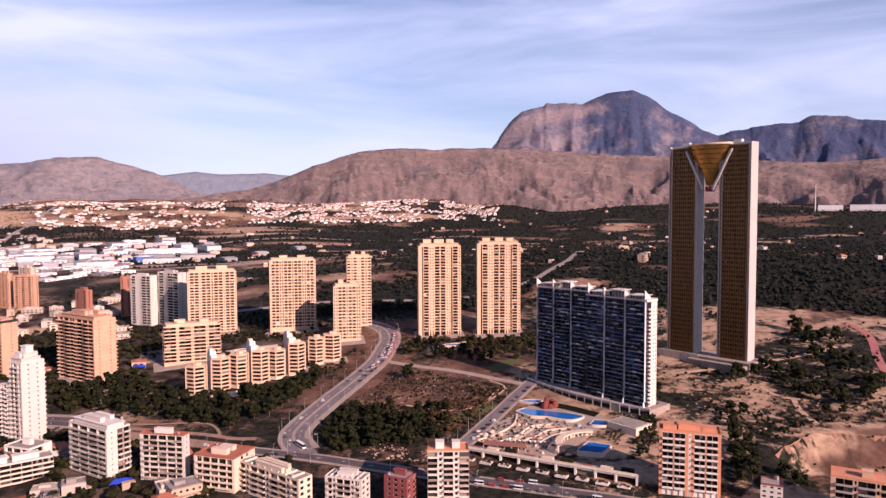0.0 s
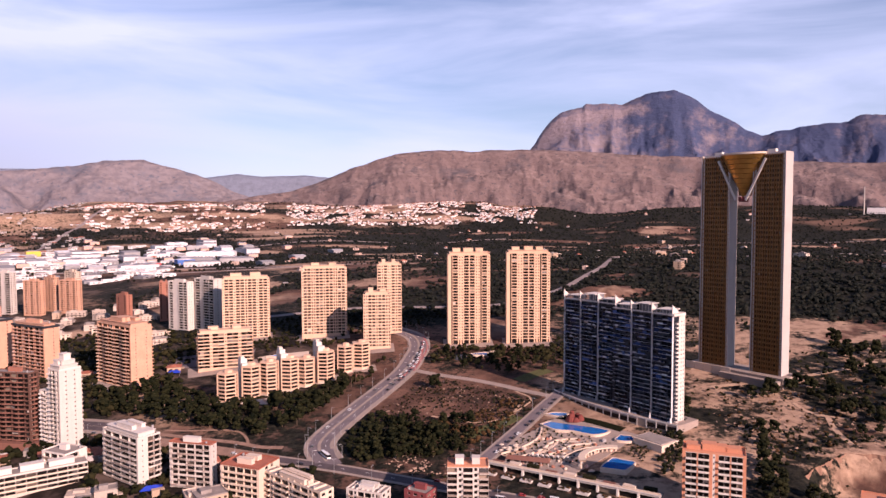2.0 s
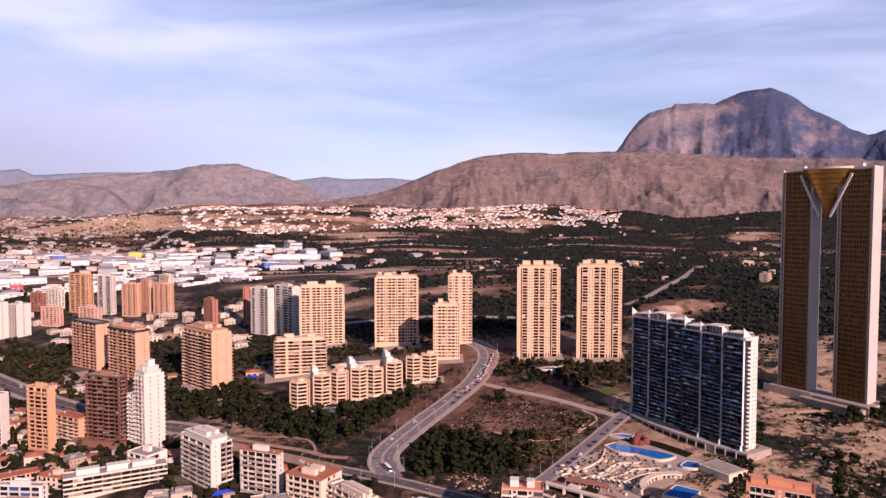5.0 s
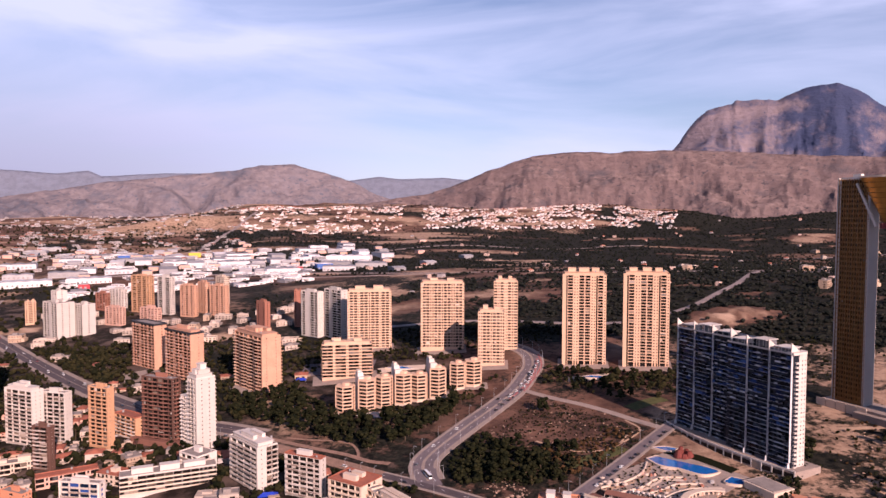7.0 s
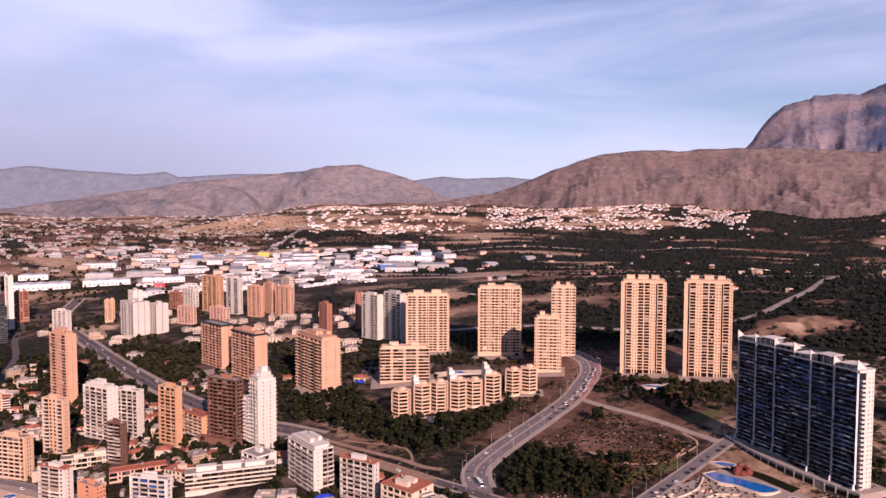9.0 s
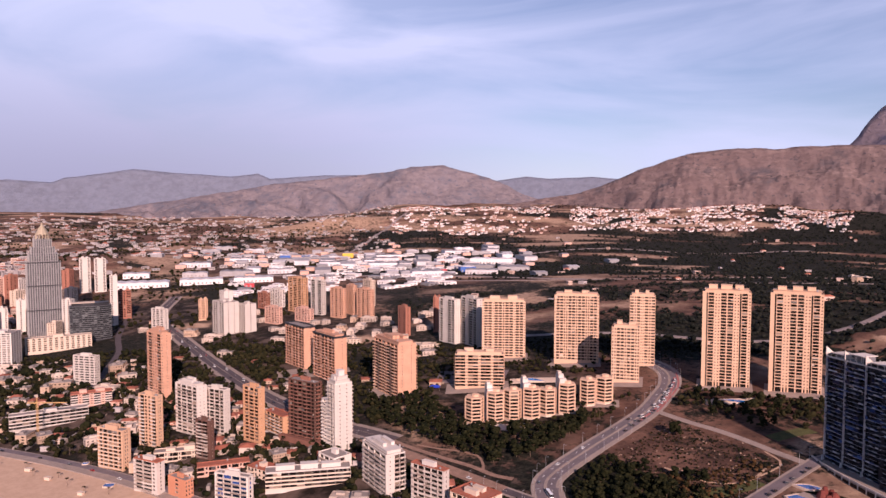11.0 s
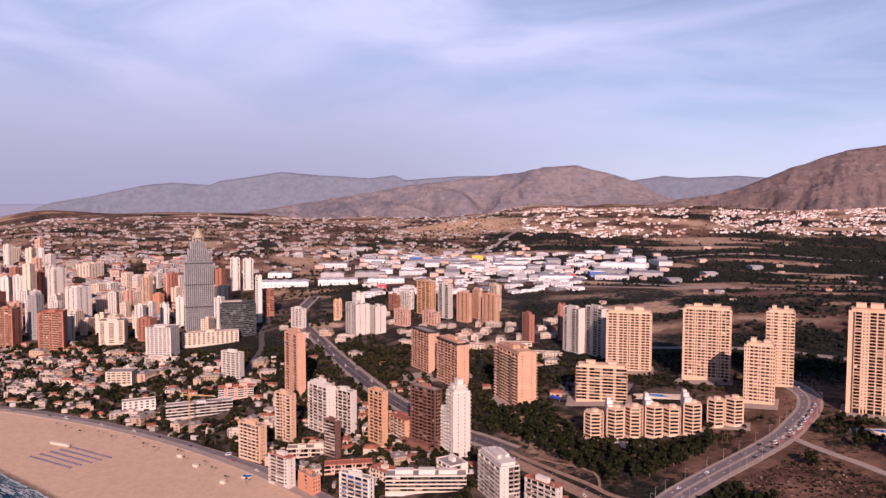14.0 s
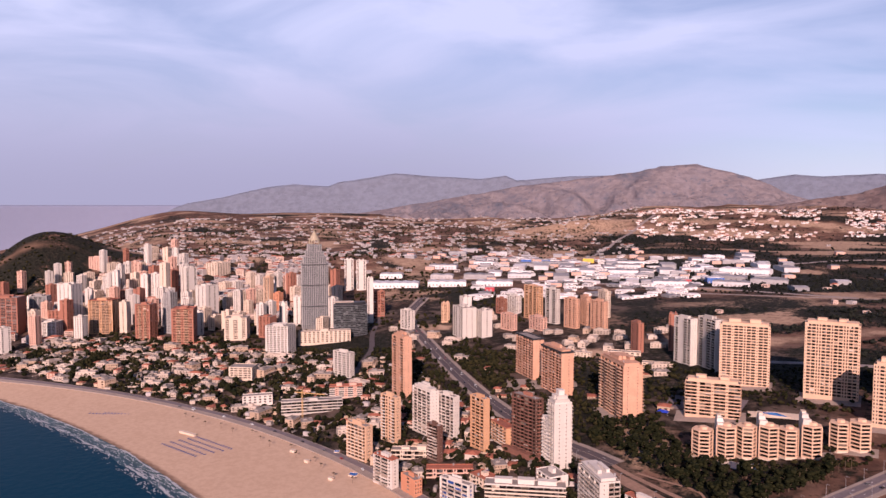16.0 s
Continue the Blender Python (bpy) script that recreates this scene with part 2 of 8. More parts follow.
# ---- mesh helpers ----
class Shape:
    """Collects boxes and loose faces into one mesh."""

    def __init__(self):
        self.v, self.f, self.k = [], [], []

    def face(self, pts, k=0):
        i = len(self.v)
        self.v.extend(pts)
        self.f.append(tuple(range(i, i + len(pts))))
        self.k.append(k)

    def box(self, x0, x1, y0, y1, z0, z1, k=0, at=None):
        i = len(self.v)
        c = [(x, y, z) for z in (z0, z1) for x, y in ((x0, y0), (x1, y0), (x1, y1), (x0, y1))]
        self.v.extend([at(*p) for p in c] if at else c)
        q = [(0, 3, 2, 1), (4, 5, 6, 7), (0, 1, 5, 4), (1, 2, 6, 5), (2, 3, 7, 6), (3, 0, 4, 7)]
        self.f.extend(tuple(i + j for j in t) for t in q)
        self.k.extend([k] * 6)

    def prism(self, ring, z0, z1, k=0, top=1.0):
        """An upright prism over a ring of (x, y), counter-clockwise; top scales the upper ring about its middle."""
        cx, cy = sum(p[0] for p in ring) / len(ring), sum(p[1] for p in ring) / len(ring)
        i, n = len(self.v), len(ring)
        self.v.extend((x, y, z0) for x, y in ring)
        self.v.extend((cx + (x - cx) * top, cy + (y - cy) * top, z1) for x, y in ring)
        for j in range(n):
            self.f.append((i + j, i + (j + 1) % n, i + n + (j + 1) % n, i + n + j))
        self.f.append(tuple(range(i + n, i + 2 * n)))
        self.f.append(tuple(range(i + n - 1, i - 1, -1)))
        self.k.extend([k] * (n + 2))

    def data(self, name, *mats):
        m = bpy.data.meshes.new(name)
        m.from_pydata(self.v, [], self.f)
        for a in mats:
            m.materials.append(a)
        if len(mats) > 1:
            m.polygons.foreach_set("material_index", self.k)
        m.update()
        return m


def part(name, shape, mats, parent, label="", m=None):
    """One mesh object under a thing; shape: a Shape, or mesh data already made."""
    mats = mats if isinstance(mats, (list, tuple)) else [mats]
    ob = new(name, shape.data(name, *mats) if isinstance(shape, Shape) else shape)
    ob.parent = parent
    if m is not None:
        ob.matrix_basis = m
    return tagged(ob, label)


def thing(name, m, label, category, group="", kind=""):
    ob = new(name)
    ob.empty_display_size = 1
    ob.matrix_basis = m
    return tagged(ob, label, category, group, kind)


def clump(s, x, y, z, r, rr, flat=0.8, k=0):
    """An uneven leafy lump of twenty faces."""
    i = len(s.v)
    for a, b, c in ICO:
        q = r * rr.uniform(0.72, 1.2)
        s.v.append((x + a * q, y + b * q, z + c * q * flat))
    s.f.extend((i + a, i + b, i + c) for a, b, c in ICO_F)
    s.k.extend([k] * 20)


g_ = (1 + 5 ** 0.5) / 2
_l = math.hypot(1, g_)
ICO = [(a / _l, b / _l, c / _l) for a, b, c in ((-1, g_, 0), (1, g_, 0), (-1, -g_, 0), (1, -g_, 0), (0, -1, g_), (0, 1, g_), (0, -1, -g_), (0, 1, -g_), (g_, 0, -1), (g_, 0, 1), (-g_, 0, -1), (-g_, 0, 1))]
ICO_F = [(0, 11, 5), (0, 5, 1), (0, 1, 7), (0, 7, 10), (0, 10, 11), (1, 5, 9), (5, 11, 4), (11, 10, 2), (10, 7, 6), (7, 1, 8), (3, 9, 4), (3, 4, 2), (3, 2, 6), (3, 6, 8), (3, 8, 9), (4, 9, 5), (2, 4, 11), (6, 2, 10), (8, 6, 7), (9, 8, 1)]


# ---- the lie of the land ----
def shore(x):
    return 263 - 0.00028 * (x + 570) ** 2


def prom(x):
    return 401 - 0.00047 * (x + 510) ** 2


def bump2(x, y, cx, cy, rx, ry, turn=0.0):
    a = radians(turn)
    dx, dy = x - cx, y - cy
    u, w = (dx * math.cos(a) + dy * math.sin(a)) / rx, (-dx * math.sin(a) + dy * math.cos(a)) / ry
    return math.exp(-(u * u + w * w))


def smooth(a, b, x):
    t = min(1.0, max(0.0, (x - a) / (b - a)))
    return t * t * (3 - 2 * t)


def cut_edge(x):
    """The upper edge of the old clay cut."""
    return 474 - 0.75 * max(0.0, 252 - x) - 0.22 * max(0.0, x - 252) + 3 * noise.noise((x / 11, 0.0, 8.0))


def land(x, y):
    """Height of the ground above the sea."""
    r = math.hypot(x, y)
    X, Y = x / 1000, y / 1000
    yw, yp = shore(x), prom(x)
    q = 1000 * (-0.01496 + 0.03055 * X + 0.10033 * Y + 0.01704 * X * Y - 0.00437 * Y * Y + 0.00612 * X * X)
    q = max(q, 6 + 0.012 * max(0.0, y - yp))
    az = math.degrees(math.atan2(x, y))
    far = (84 + (r - 2000) * 0.047) * smooth(-80, -66, az) - 14 * smooth(-76, -81, az)
    k = smooth(1100, 2100, r)
    z = q * (1 - k) + far * k
    z += 20 * noise.noise((x / 420, y / 420, 3.1)) * smooth(1300, 2400, r)
    z += 52 * smooth(2500, 3250, r) * smooth(6, 15, az)
    z += 152 * bump2(x, y, -2285, 565, 190, 190, 20) + 30 * bump2(x, y, -2080, 470, 160, 110, 20) + 12 * bump2(x, y, -2200, 830, 170, 150, 0) + 40 * bump2(x, y, -1790, 980, 400, 150, 60)
    z += 46 * bump2(x, y, -1850, 2640, 230, 90, 35) + 14 * bump2(x, y, 168, 965, 70, 45, 20) * (1 + 0.45 * noise.noise((x / 17, y / 17, 4.0)))
    z += 95 * smooth(2900, 3500, r) * smooth(-40, -27, az) * (1 - smooth(3, 12, az)) * (0.75 + 0.35 * noise.noise((az / 5, r / 600, 1.0)))
    if 200 < x < 420 and 390 < y < 500:
        e = cut_edge(x)
        z -= 16 * smooth(e + 1, e - 9, y) * smooth(206, 226, x) * (1 - smooth(360, 400, x)) * smooth(392, 416, y)
    if x < 150 and y < yp + 60:
        b = 5.0 * (y - yw) / max(20.0, yp - yw) if y > yw else (y - yw) * 0.05
        z = b + (z - b) * smooth(yp, yp + 60, y)
    return max(z, -6.0)


def paint(x, y):
    """Ground cover: (greenness, pale earth, paved town), each 0 to 1."""
    r = math.hypot(x, y)
    az = math.degrees(math.atan2(x, y))
    g = 0.45 + 0.5 * noise.noise((x / 260, y / 260, 0.0)) + 0.3 * noise.noise((x / 70, y / 70, 5.0))
    s = 0.25 + 0.55 * noise.noise((x / 190, y / 190, 9.0))
    u = 0.0
    yp = prom(x)
    town = smooth(yp, yp + 30, y) * smooth(-5, -18, az) * smooth(1750, 1250, r)
    town *= 1 - 0.9 * bump2(x, y, -420, 1150, 300, 220, 30)
    u = max(u, town)
    forest = smooth(800, 1000, y) * smooth(-42, -25, az) * smooth(3300 + 500 * smooth(-2, 6, az), 2400 + 900 * smooth(-2, 6, az), r)
    # fields and woods in strips across the valley
    va, vr = az * 31.0, r
    strip = noise.fractal((va / 320, vr / 120, 6.0), 0.9, 2.0, 4)
    wide = noise.noise((va / 500, vr / 420, 8.0))
    far_ = smooth(950, 1250, r)
    g += forest * (0.36 + 0.55 * wide - 0.45 * strip) * (1 - 0.6 * smooth(-10, -20, az) * smooth(1650, 1500, r))
    s += far_ * (0.05 + 0.85 * strip)
    g -= far_ * 0.9 * max(0.0, strip - 0.12)
    right = smooth(-6, 4, az) * smooth(850, 960, r) * smooth(3900, 3500, r)
    g += 0.75 * right
    s -= 0.45 * right
    near = smooth(7, 17, az) * smooth(940, 850, r)
    if near > 0:
        s += near * (0.72 + 1.0 * noise.fractal((x / 60, y / 30, 2.0), 0.8, 2.0, 4))
        g += near * (0.03 + 0.5 * noise.fractal((x / 60, y / 40, 4.0), 0.9, 2.0, 3))
    s += 0.9 * bump2(x, y, 225, 625, 75, 35, -48) + 0.9 * bump2(x, y, 340, 665, 100, 30, -30) + 0.8 * bump2(x, y, 410, 640, 40, 60, 0)
    s += 0.6 * bump2(x, y, 95, 640, 30, 18, 40)
    bare = bump2(x, y, 168, 950, 75, 36, 20) + 0.8 * bump2(x, y, 100, 1275, 110, 45, 5) + bump2(x, y, -522, 864, 46, 26, 30) + bump2(x, y, 60, 2690, 190, 55, 3) + 0.9 * bump2(x, y, 650, 2620, 110, 90, -14) + 0.8 * bump2(x, y, 340, 2440, 120, 30, -8) + 0.7 * bump2(x, y, -119, 1453, 90, 28, 5) + bump2(x, y, 694, 2428, 90, 50, -15) + bump2(x, y, 971, 2128, 120, 40, -20) + 0.8 * bump2(x, y, 1226, 2285, 120, 50, -25) + 0.8 * bump2(x, y, 215, 1110, 40, 30, 30) + 0.7 * bump2(x, y, 620, 1290, 110, 22, -25) + 0.8 * bump2(x, y, -890, 890, 60, 32, 35) + 0.7 * bump2(x, y, -380, 1010, 90, 30, 20)
    bare *= 1 + 0.7 * noise.fractal((x / 22, y / 14, 7.0), 0.8, 2.0, 4)
    s += 0.85 * bare
    g -= 1.7 * bare
    u *= 1 - min(1.0, bare)
    s += 0.35 * smooth(-12, -22, az) * smooth(1000, 1100, r) * smooth(1600, 1450, r)
    cut = bump2(x, y, 268, 437, 62, 24)
    s -= 0.5 * cut
    g += 0.25 * cut
    field = bump2(x, y, -15, 590, 75, 70)
    s -= 0.5 * field
    g -= 0.02 * field
    wood = bump2(x, y, -235, 590, 110, 48, -32) + bump2(x, y, -45, 520, 60, 40)
    g += 0.12 * min(1.0, wood)
    s += 0.25 * min(1.0, wood)
    u *= 1 - min(1.0, 1.3 * wood)
    g += 0.6 * bump2(x, y, -2285, 565, 260, 220, 20) + 0.7 * bump2(x, y, -2000, 380, 200, 110, 20)
    s -= 0.6 * bump2(x, y, -2200, 520, 320, 220, 20)
    ind = bump2(x, y, -1050, 1650, 520, 260, 42)
    u = max(u, 0.9 * ind)
    s += 0.1 * smooth(-26, -34, az) * smooth(1600, 2000, r)
    s += 1.1 * bump2(x, y, -1850, 2640, 230, 110, 35)
    if r > 2300:
        s += 0.25 * smooth(2500, 3200, r) * smooth(-60, -20, az) * smooth(4, -4, az)
    if y < yp + 4 and x < 150:
        g, s, u = -1.0, 1.0 - 0.75 * smooth(shore(x) + 17, shore(x) + 4, y), 0.0
    return g, s, u


# ---- ground, sea, mountains ----
def ground_material():
    m = bpy.data.materials.new("ground")
    m.use_nodes = True
    n, l = m.node_tree.nodes, m.node_tree.links
    b = n["Principled BSDF"]
    b.inputs["Roughness"].default_value, b.inputs["Specular IOR Level"].default_value = 0.95, 0.1
    at = n.new("ShaderNodeAttribute")
    at.attribute_name = "cover"
    sep = n.new("ShaderNodeSeparateColor")
    l.new(at.outputs["Color"], sep.inputs["Color"])
    co = n.new("ShaderNodeNewGeometry")

    def noisy(scale, detail=5, rough=0.6):
        t = n.new("ShaderNodeTexNoise")
        t.inputs["Scale"].default_value, t.inputs["Detail"].default_value, t.inputs["Roughness"].default_value = scale, detail, rough
        l.new(co.outputs["Position"], t.inputs["Vector"])
        return t.outputs["Fac"]

    def math2(op, a, c):
        t = n.new("ShaderNodeMath")
        t.operation = op
        for k, v in enumerate((a, c)):
            if isinstance(v, float):
                t.inputs[k].default_value = v
            else:
                l.new(v, t.inputs[k])
        return t.outputs[0]

    def blend(f, a, c):
        t = n.new("ShaderNodeMix")
        t.data_type = "RGBA"
        l.new(f, t.inputs["Factor"])
        for k, v in (("A", a), ("B", c)):
            if isinstance(v, tuple):
                t.inputs[k].default_value = (*v, 1)
            else:
                l.new(v, t.inputs[k])
        return t.outputs["Result"]

    def step(v, lo, hi):
        t = n.new("ShaderNodeMapRange")
        t.interpolation_type = "SMOOTHSTEP"
        t.inputs["From Min"].default_value, t.inputs["From Max"].default_value = lo, hi
        l.new(v, t.inputs["Value"])
        return t.outputs["Result"]

    soil = blend(step(noisy(0.03, 7, 0.7), 0.35, 0.65), (0.075, 0.040, 0.030), (0.185, 0.100, 0.070))
    soil = blend(step(math2("ADD", sep.outputs["Green"], noisy(0.02)), 0.85, 1.25), soil, blend(step(noisy(0.09, 6, 0.7), 0.35, 0.6), (0.25, 0.158, 0.108), (0.43, 0.285, 0.195)))
    town = blend(step(noisy(0.035), 0.38, 0.62), (0.016, 0.012, 0.010), (0.120, 0.084, 0.068))
    col = blend(step(math2("ADD", sep.outputs["Blue"], math2("MULTIPLY", noisy(0.02), 0.5)), 0.5, 0.9), soil, town)
    shrub = step(math2("ADD", math2("MULTIPLY", sep.outputs["Red"], 0.7), noisy(0.11, 6, 0.7)), 0.78, 0.95)
    # shrub colours greyed, some distance haze put into them
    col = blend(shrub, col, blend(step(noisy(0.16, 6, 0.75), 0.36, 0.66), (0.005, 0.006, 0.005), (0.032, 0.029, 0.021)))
    col = blend(at.outputs["Alpha"], blend(step(noisy(0.16, 6, 0.75), 0.38, 0.6), blend(noisy(0.01), (0.455, 0.305, 0.208), (0.525, 0.36, 0.255)), blend(noisy(0.01), (0.50, 0.34, 0.235), (0.60, 0.415, 0.30))), col)
    col = blend(step(math2("ADD", math2("MULTIPLY", at.outputs["Alpha"], -1.0), math2("MULTIPLY", sep.outputs["Green"], -1.0)), -0.55, -0.25), col, (0.17, 0.10, 0.07))
    l.new(col, b.inputs["Base Color"])
    bp = n.new("ShaderNodeBump")
    bp.inputs["Distance"].default_value = 1.5
    l.new(math2("MULTIPLY", at.outputs["Alpha"], 0.6), bp.inputs["Strength"])
    l.new(noisy(0.25, 5, 0.7), bp.inputs["Height"])
    l.new(bp.outputs["Normal"], b.inputs["Normal"])
    return m


def net(name, pts, rows, cols, mat, wrap=False, up=True):
    faces = []
    for i in range(rows - 1):
        for j in range(cols if wrap else cols - 1):
            a, b2 = i * cols + j, i * cols + (j + 1) % cols
            q = (a, b2, b2 + cols, a + cols)
            faces.append(q if up else q[::-1])
    m = bpy.data.meshes.new(name)
    m.from_pydata(pts, [], faces)
    m.materials.append(mat)
    m.polygons.foreach_set("use_smooth", [True] * len(faces))
    m.update()
    return m


azs = [-180 + 2.5 * i for i in range(34)] + [-95 + 0.6 * i for i in range(242)] + [50.5 + 2.5 * i for i in range(52)]
radii = [2.0, 60.0, 120.0]
while radii[-1] < 4850:
    radii.append(radii[-1] * 1.0125)
pts, cover = [], []
for r in radii:
    for a in azs:
        x, y = r * math.sin(radians(a)), r * math.cos(radians(a))
        pts.append((x, y, land(x, y)))
        cover.append(paint(x, y))
ground = tagged(new("ground", net("ground", pts, len(radii), len(azs), ground_material(), True, False)),
                "dry scrubland and built-up coastal ground", "ground", kind="structure")
ca = ground.data.color_attributes.new("cover", "FLOAT_COLOR", "POINT")
ca.data.foreach_set("color", [c for g in cover for c in (*g, 0.06 if g[0] < -0.9 else 1.0)])

# the sea
def sea_material():
    m = bpy.data.materials.new("sea_water")
    m.use_nodes = True
    n, l = m.node_tree.nodes, m.node_tree.links
    b = n["Principled BSDF"]
    b.inputs["Base Color"].default_value = (0.0006, 0.030, 0.062, 1)
    b.inputs["Roughness"].default_value = 0.3
    b.inputs["Specular IOR Level"].default_value = 0.12
    b.inputs["IOR"].default_value = 1.12
    co, t, bp = n.new("ShaderNodeNewGeometry"), n.new("ShaderNodeTexNoise"), n.new("ShaderNodeBump")
    t.inputs["Scale"].default_value, t.inputs["Detail"].default_value = 0.12, 5
    l.new(co.outputs["Position"], t.inputs["Vector"])
    bp.inputs["Strength"].default_value, bp.inputs["Distance"].default_value = 0.5, 1.0
    l.new(t.outputs["Fac"], bp.inputs["Height"])
    l.new(bp.outputs["Normal"], b.inputs["Normal"])
    return m


pts = []
sea_r = [0.05, 5.0] + [60.0 * 1.16 ** i for i in range(30)]
sea_a = [-180 + 3 * i for i in range(120)]
for r in sea_r:
    r = min(r, 4890.0)
    for a in sea_a:
        pts.append((r * math.sin(radians(a)), r * math.cos(radians(a)), 0.0))
tagged(new("water", net("water", pts, len(sea_r), len(sea_a), sea_material(), True, False)), "dark blue sea off the beach", "sea", kind="structure")


def mountain(name, label, dist, spread, profile, mat, seed, rough=60.0, foot=150.0, step_az=0.12, back=0.6, gully=0.7):
    """A range along an arc: profile gives (azimuth in degrees, crest height); it rises over spread metres to its crest, with gullies."""
    az0, az1 = profile[0][0], profile[-1][0]
    fall = 0.35 if back < 0.3 else 1.2
    back = max(back, 0.3)
    n = int((az1 - az0) / step_az)
    levels = [i / 26 for i in range(27)] + [1 + back * i / 5 for i in range(1, 6)]
    pts = []
    pa, ph = [p[0] for p in profile], [p[1] for p in profile]
    for lv in levels:
        for j in range(n + 1):
            a = az0 + (az1 - az0) * j / n
            crest = float(np.interp(a, pa, ph))
            r = dist - spread * (1 - lv)
            x, y = r * math.sin(radians(a)), r * math.cos(radians(a))
            up = lv ** 1.25 if lv <= 1 else 1 - (lv - 1) * fall
            f1 = noise.fractal((x / 300 + seed, y / 300, 0), 1.0, 2.1, 7)
            arc_ = radians(a) * dist / 420 + 0.55 * noise.noise((x / 700, y / 700, seed)) + 0.25 * noise.noise((x / 190, y / 190, seed))
            rid = 1.5 * abs(noise.fractal((arc_ + 0.5 * lv, lv * 1.7 + seed, 4.0), 0.9, 2.1, 7))
            env = 4 * min(lv, 1) * max(0.0, 1.04 - min(lv, 1)) + (0.06 if lv > 0.1 else 0)
            z = foot + (crest - foot) * up + rough * env * (f1 * 0.5 - rid * gully + 0.2)
            pts.append((x, y, z))
    ob = new(name, net(name, pts, len(levels), n + 1, mat, False, False))
    return tagged(ob, label, "mountain", kind="structure")


def rock_material(name, rock, slope, scrub, amount, speck=0.8, steep=(0.72, 0.9), dots=0.56, clad=None):
    """Bare rock on the steep, soil and scrub on the rest."""
    m = bpy.data.materials.new(name)
    m.use_nodes = True
    n, l = m.node_tree.nodes, m.node_tree.links
    b = n["Principled BSDF"]
    b.inputs["Roughness"].default_value, b.inputs["Specular IOR Level"].default_value = 0.95, 0.05
    geo = n.new("ShaderNodeNewGeometry")
    sep = n.new("ShaderNodeSeparateXYZ")
    l.new(geo.outputs["Normal"], sep.inputs["Vector"])
    big, fine = n.new("ShaderNodeTexNoise"), n.new("ShaderNodeTexNoise")
    spot = n.new("ShaderNodeTexNoise")
    for t, s, d in ((big, 0.006, 10), (fine, 0.022, 10), (spot, 0.04, 7)):
        t.inputs["Scale"].default_value, t.inputs["Detail"].default_value, t.inputs["Roughness"].default_value = s, d, 0.65
        l.new(geo.outputs["Position"], t.inputs["Vector"])
    beds_ = n.new("ShaderNodeMapping")
    beds_.inputs["Scale"].default_value = (1.0, 1.0, 1.7)
    l.new(geo.outputs["Position"], beds_.inputs["Vector"])
    l.new(beds_.outputs["Vector"], fine.inputs["Vector"])

    def mix(f, a, c):
        t = n.new("ShaderNodeMix")
        t.data_type = "RGBA"
        l.new(f, t.inputs["Factor"])
        for k, v in (("A", a), ("B", c)):
            if isinstance(v, tuple):
                t.inputs[k].default_value = (*v, 1)
            else:
                l.new(v, t.inputs[k])
        return t.outputs["Result"]

    def rng(v, lo, hi):
        t = n.new("ShaderNodeMapRange")
        t.interpolation_type = "SMOOTHSTEP"
        t.inputs["From Min"].default_value, t.inputs["From Max"].default_value = lo, hi
        l.new(v, t.inputs["Value"])
        return t.outputs["Result"]

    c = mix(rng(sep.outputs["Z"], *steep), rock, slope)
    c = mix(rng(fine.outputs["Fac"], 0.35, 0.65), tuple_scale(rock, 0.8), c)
    cover = big.outputs["Fac"]
    if clad:
        # bare west cliff; scrub-clad east flank, with shade and haze painted into its blue
        place = n.new("ShaderNodeSeparateXYZ")
        l.new(geo.outputs["Position"], place.inputs["Vector"])
        more = n.new("ShaderNodeMath")
        more.operation = "MULTIPLY_ADD"
        l.new(rng(place.outputs["X"], *clad), more.inputs[0])
        more.inputs[1].default_value = 0.2
        l.new(cover, more.inputs[2])
        cover = more.outputs[0]
    c = mix(rng(cover, 0.62 - amount * 0.25, 0.72), c, scrub)
    c = mix(rng(spot.outputs["Fac"], dots, dots + 0.08), c, tuple_scale(scrub, speck))
    l.new(c, b.inputs["Base Color"])
    bp = n.new("ShaderNodeBump")
    bp.inputs["Strength"].default_value, bp.inputs["Distance"].default_value = 0.9, 16.0
    l.new(fine.outputs["Fac"], bp.inputs["Height"])
    l.new(bp.outputs["Normal"], b.inputs["Normal"])
    return m


def tuple_scale(c, k):
    return tuple(v * k for v in c)


M_HILL = rock_material("dry_hill", (0.185, 0.132, 0.128), (0.265, 0.192, 0.175), (0.10, 0.086, 0.095), 0.45, 0.8, (0.74, 0.93), 0.57)
# limestone whose bluish slope and scrub colours carry distance haze
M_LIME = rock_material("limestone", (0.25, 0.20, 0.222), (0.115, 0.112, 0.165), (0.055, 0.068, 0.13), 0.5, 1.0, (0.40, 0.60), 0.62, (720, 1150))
# greyer and bluer than the near ridge: haze put into the base colours
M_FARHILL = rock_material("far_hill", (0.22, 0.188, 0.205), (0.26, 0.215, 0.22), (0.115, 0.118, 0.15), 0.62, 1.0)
# the range's blue is distance haze put into its base colours
M_HAZEBLUE = rock_material("blue_range", (0.165, 0.182, 0.24), (0.165, 0.182, 0.24), (0.155, 0.172, 0.23), 0.4, 1.0)
# one even blue that paints the haze over the far sea
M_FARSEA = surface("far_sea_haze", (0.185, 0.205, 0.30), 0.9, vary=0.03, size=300)
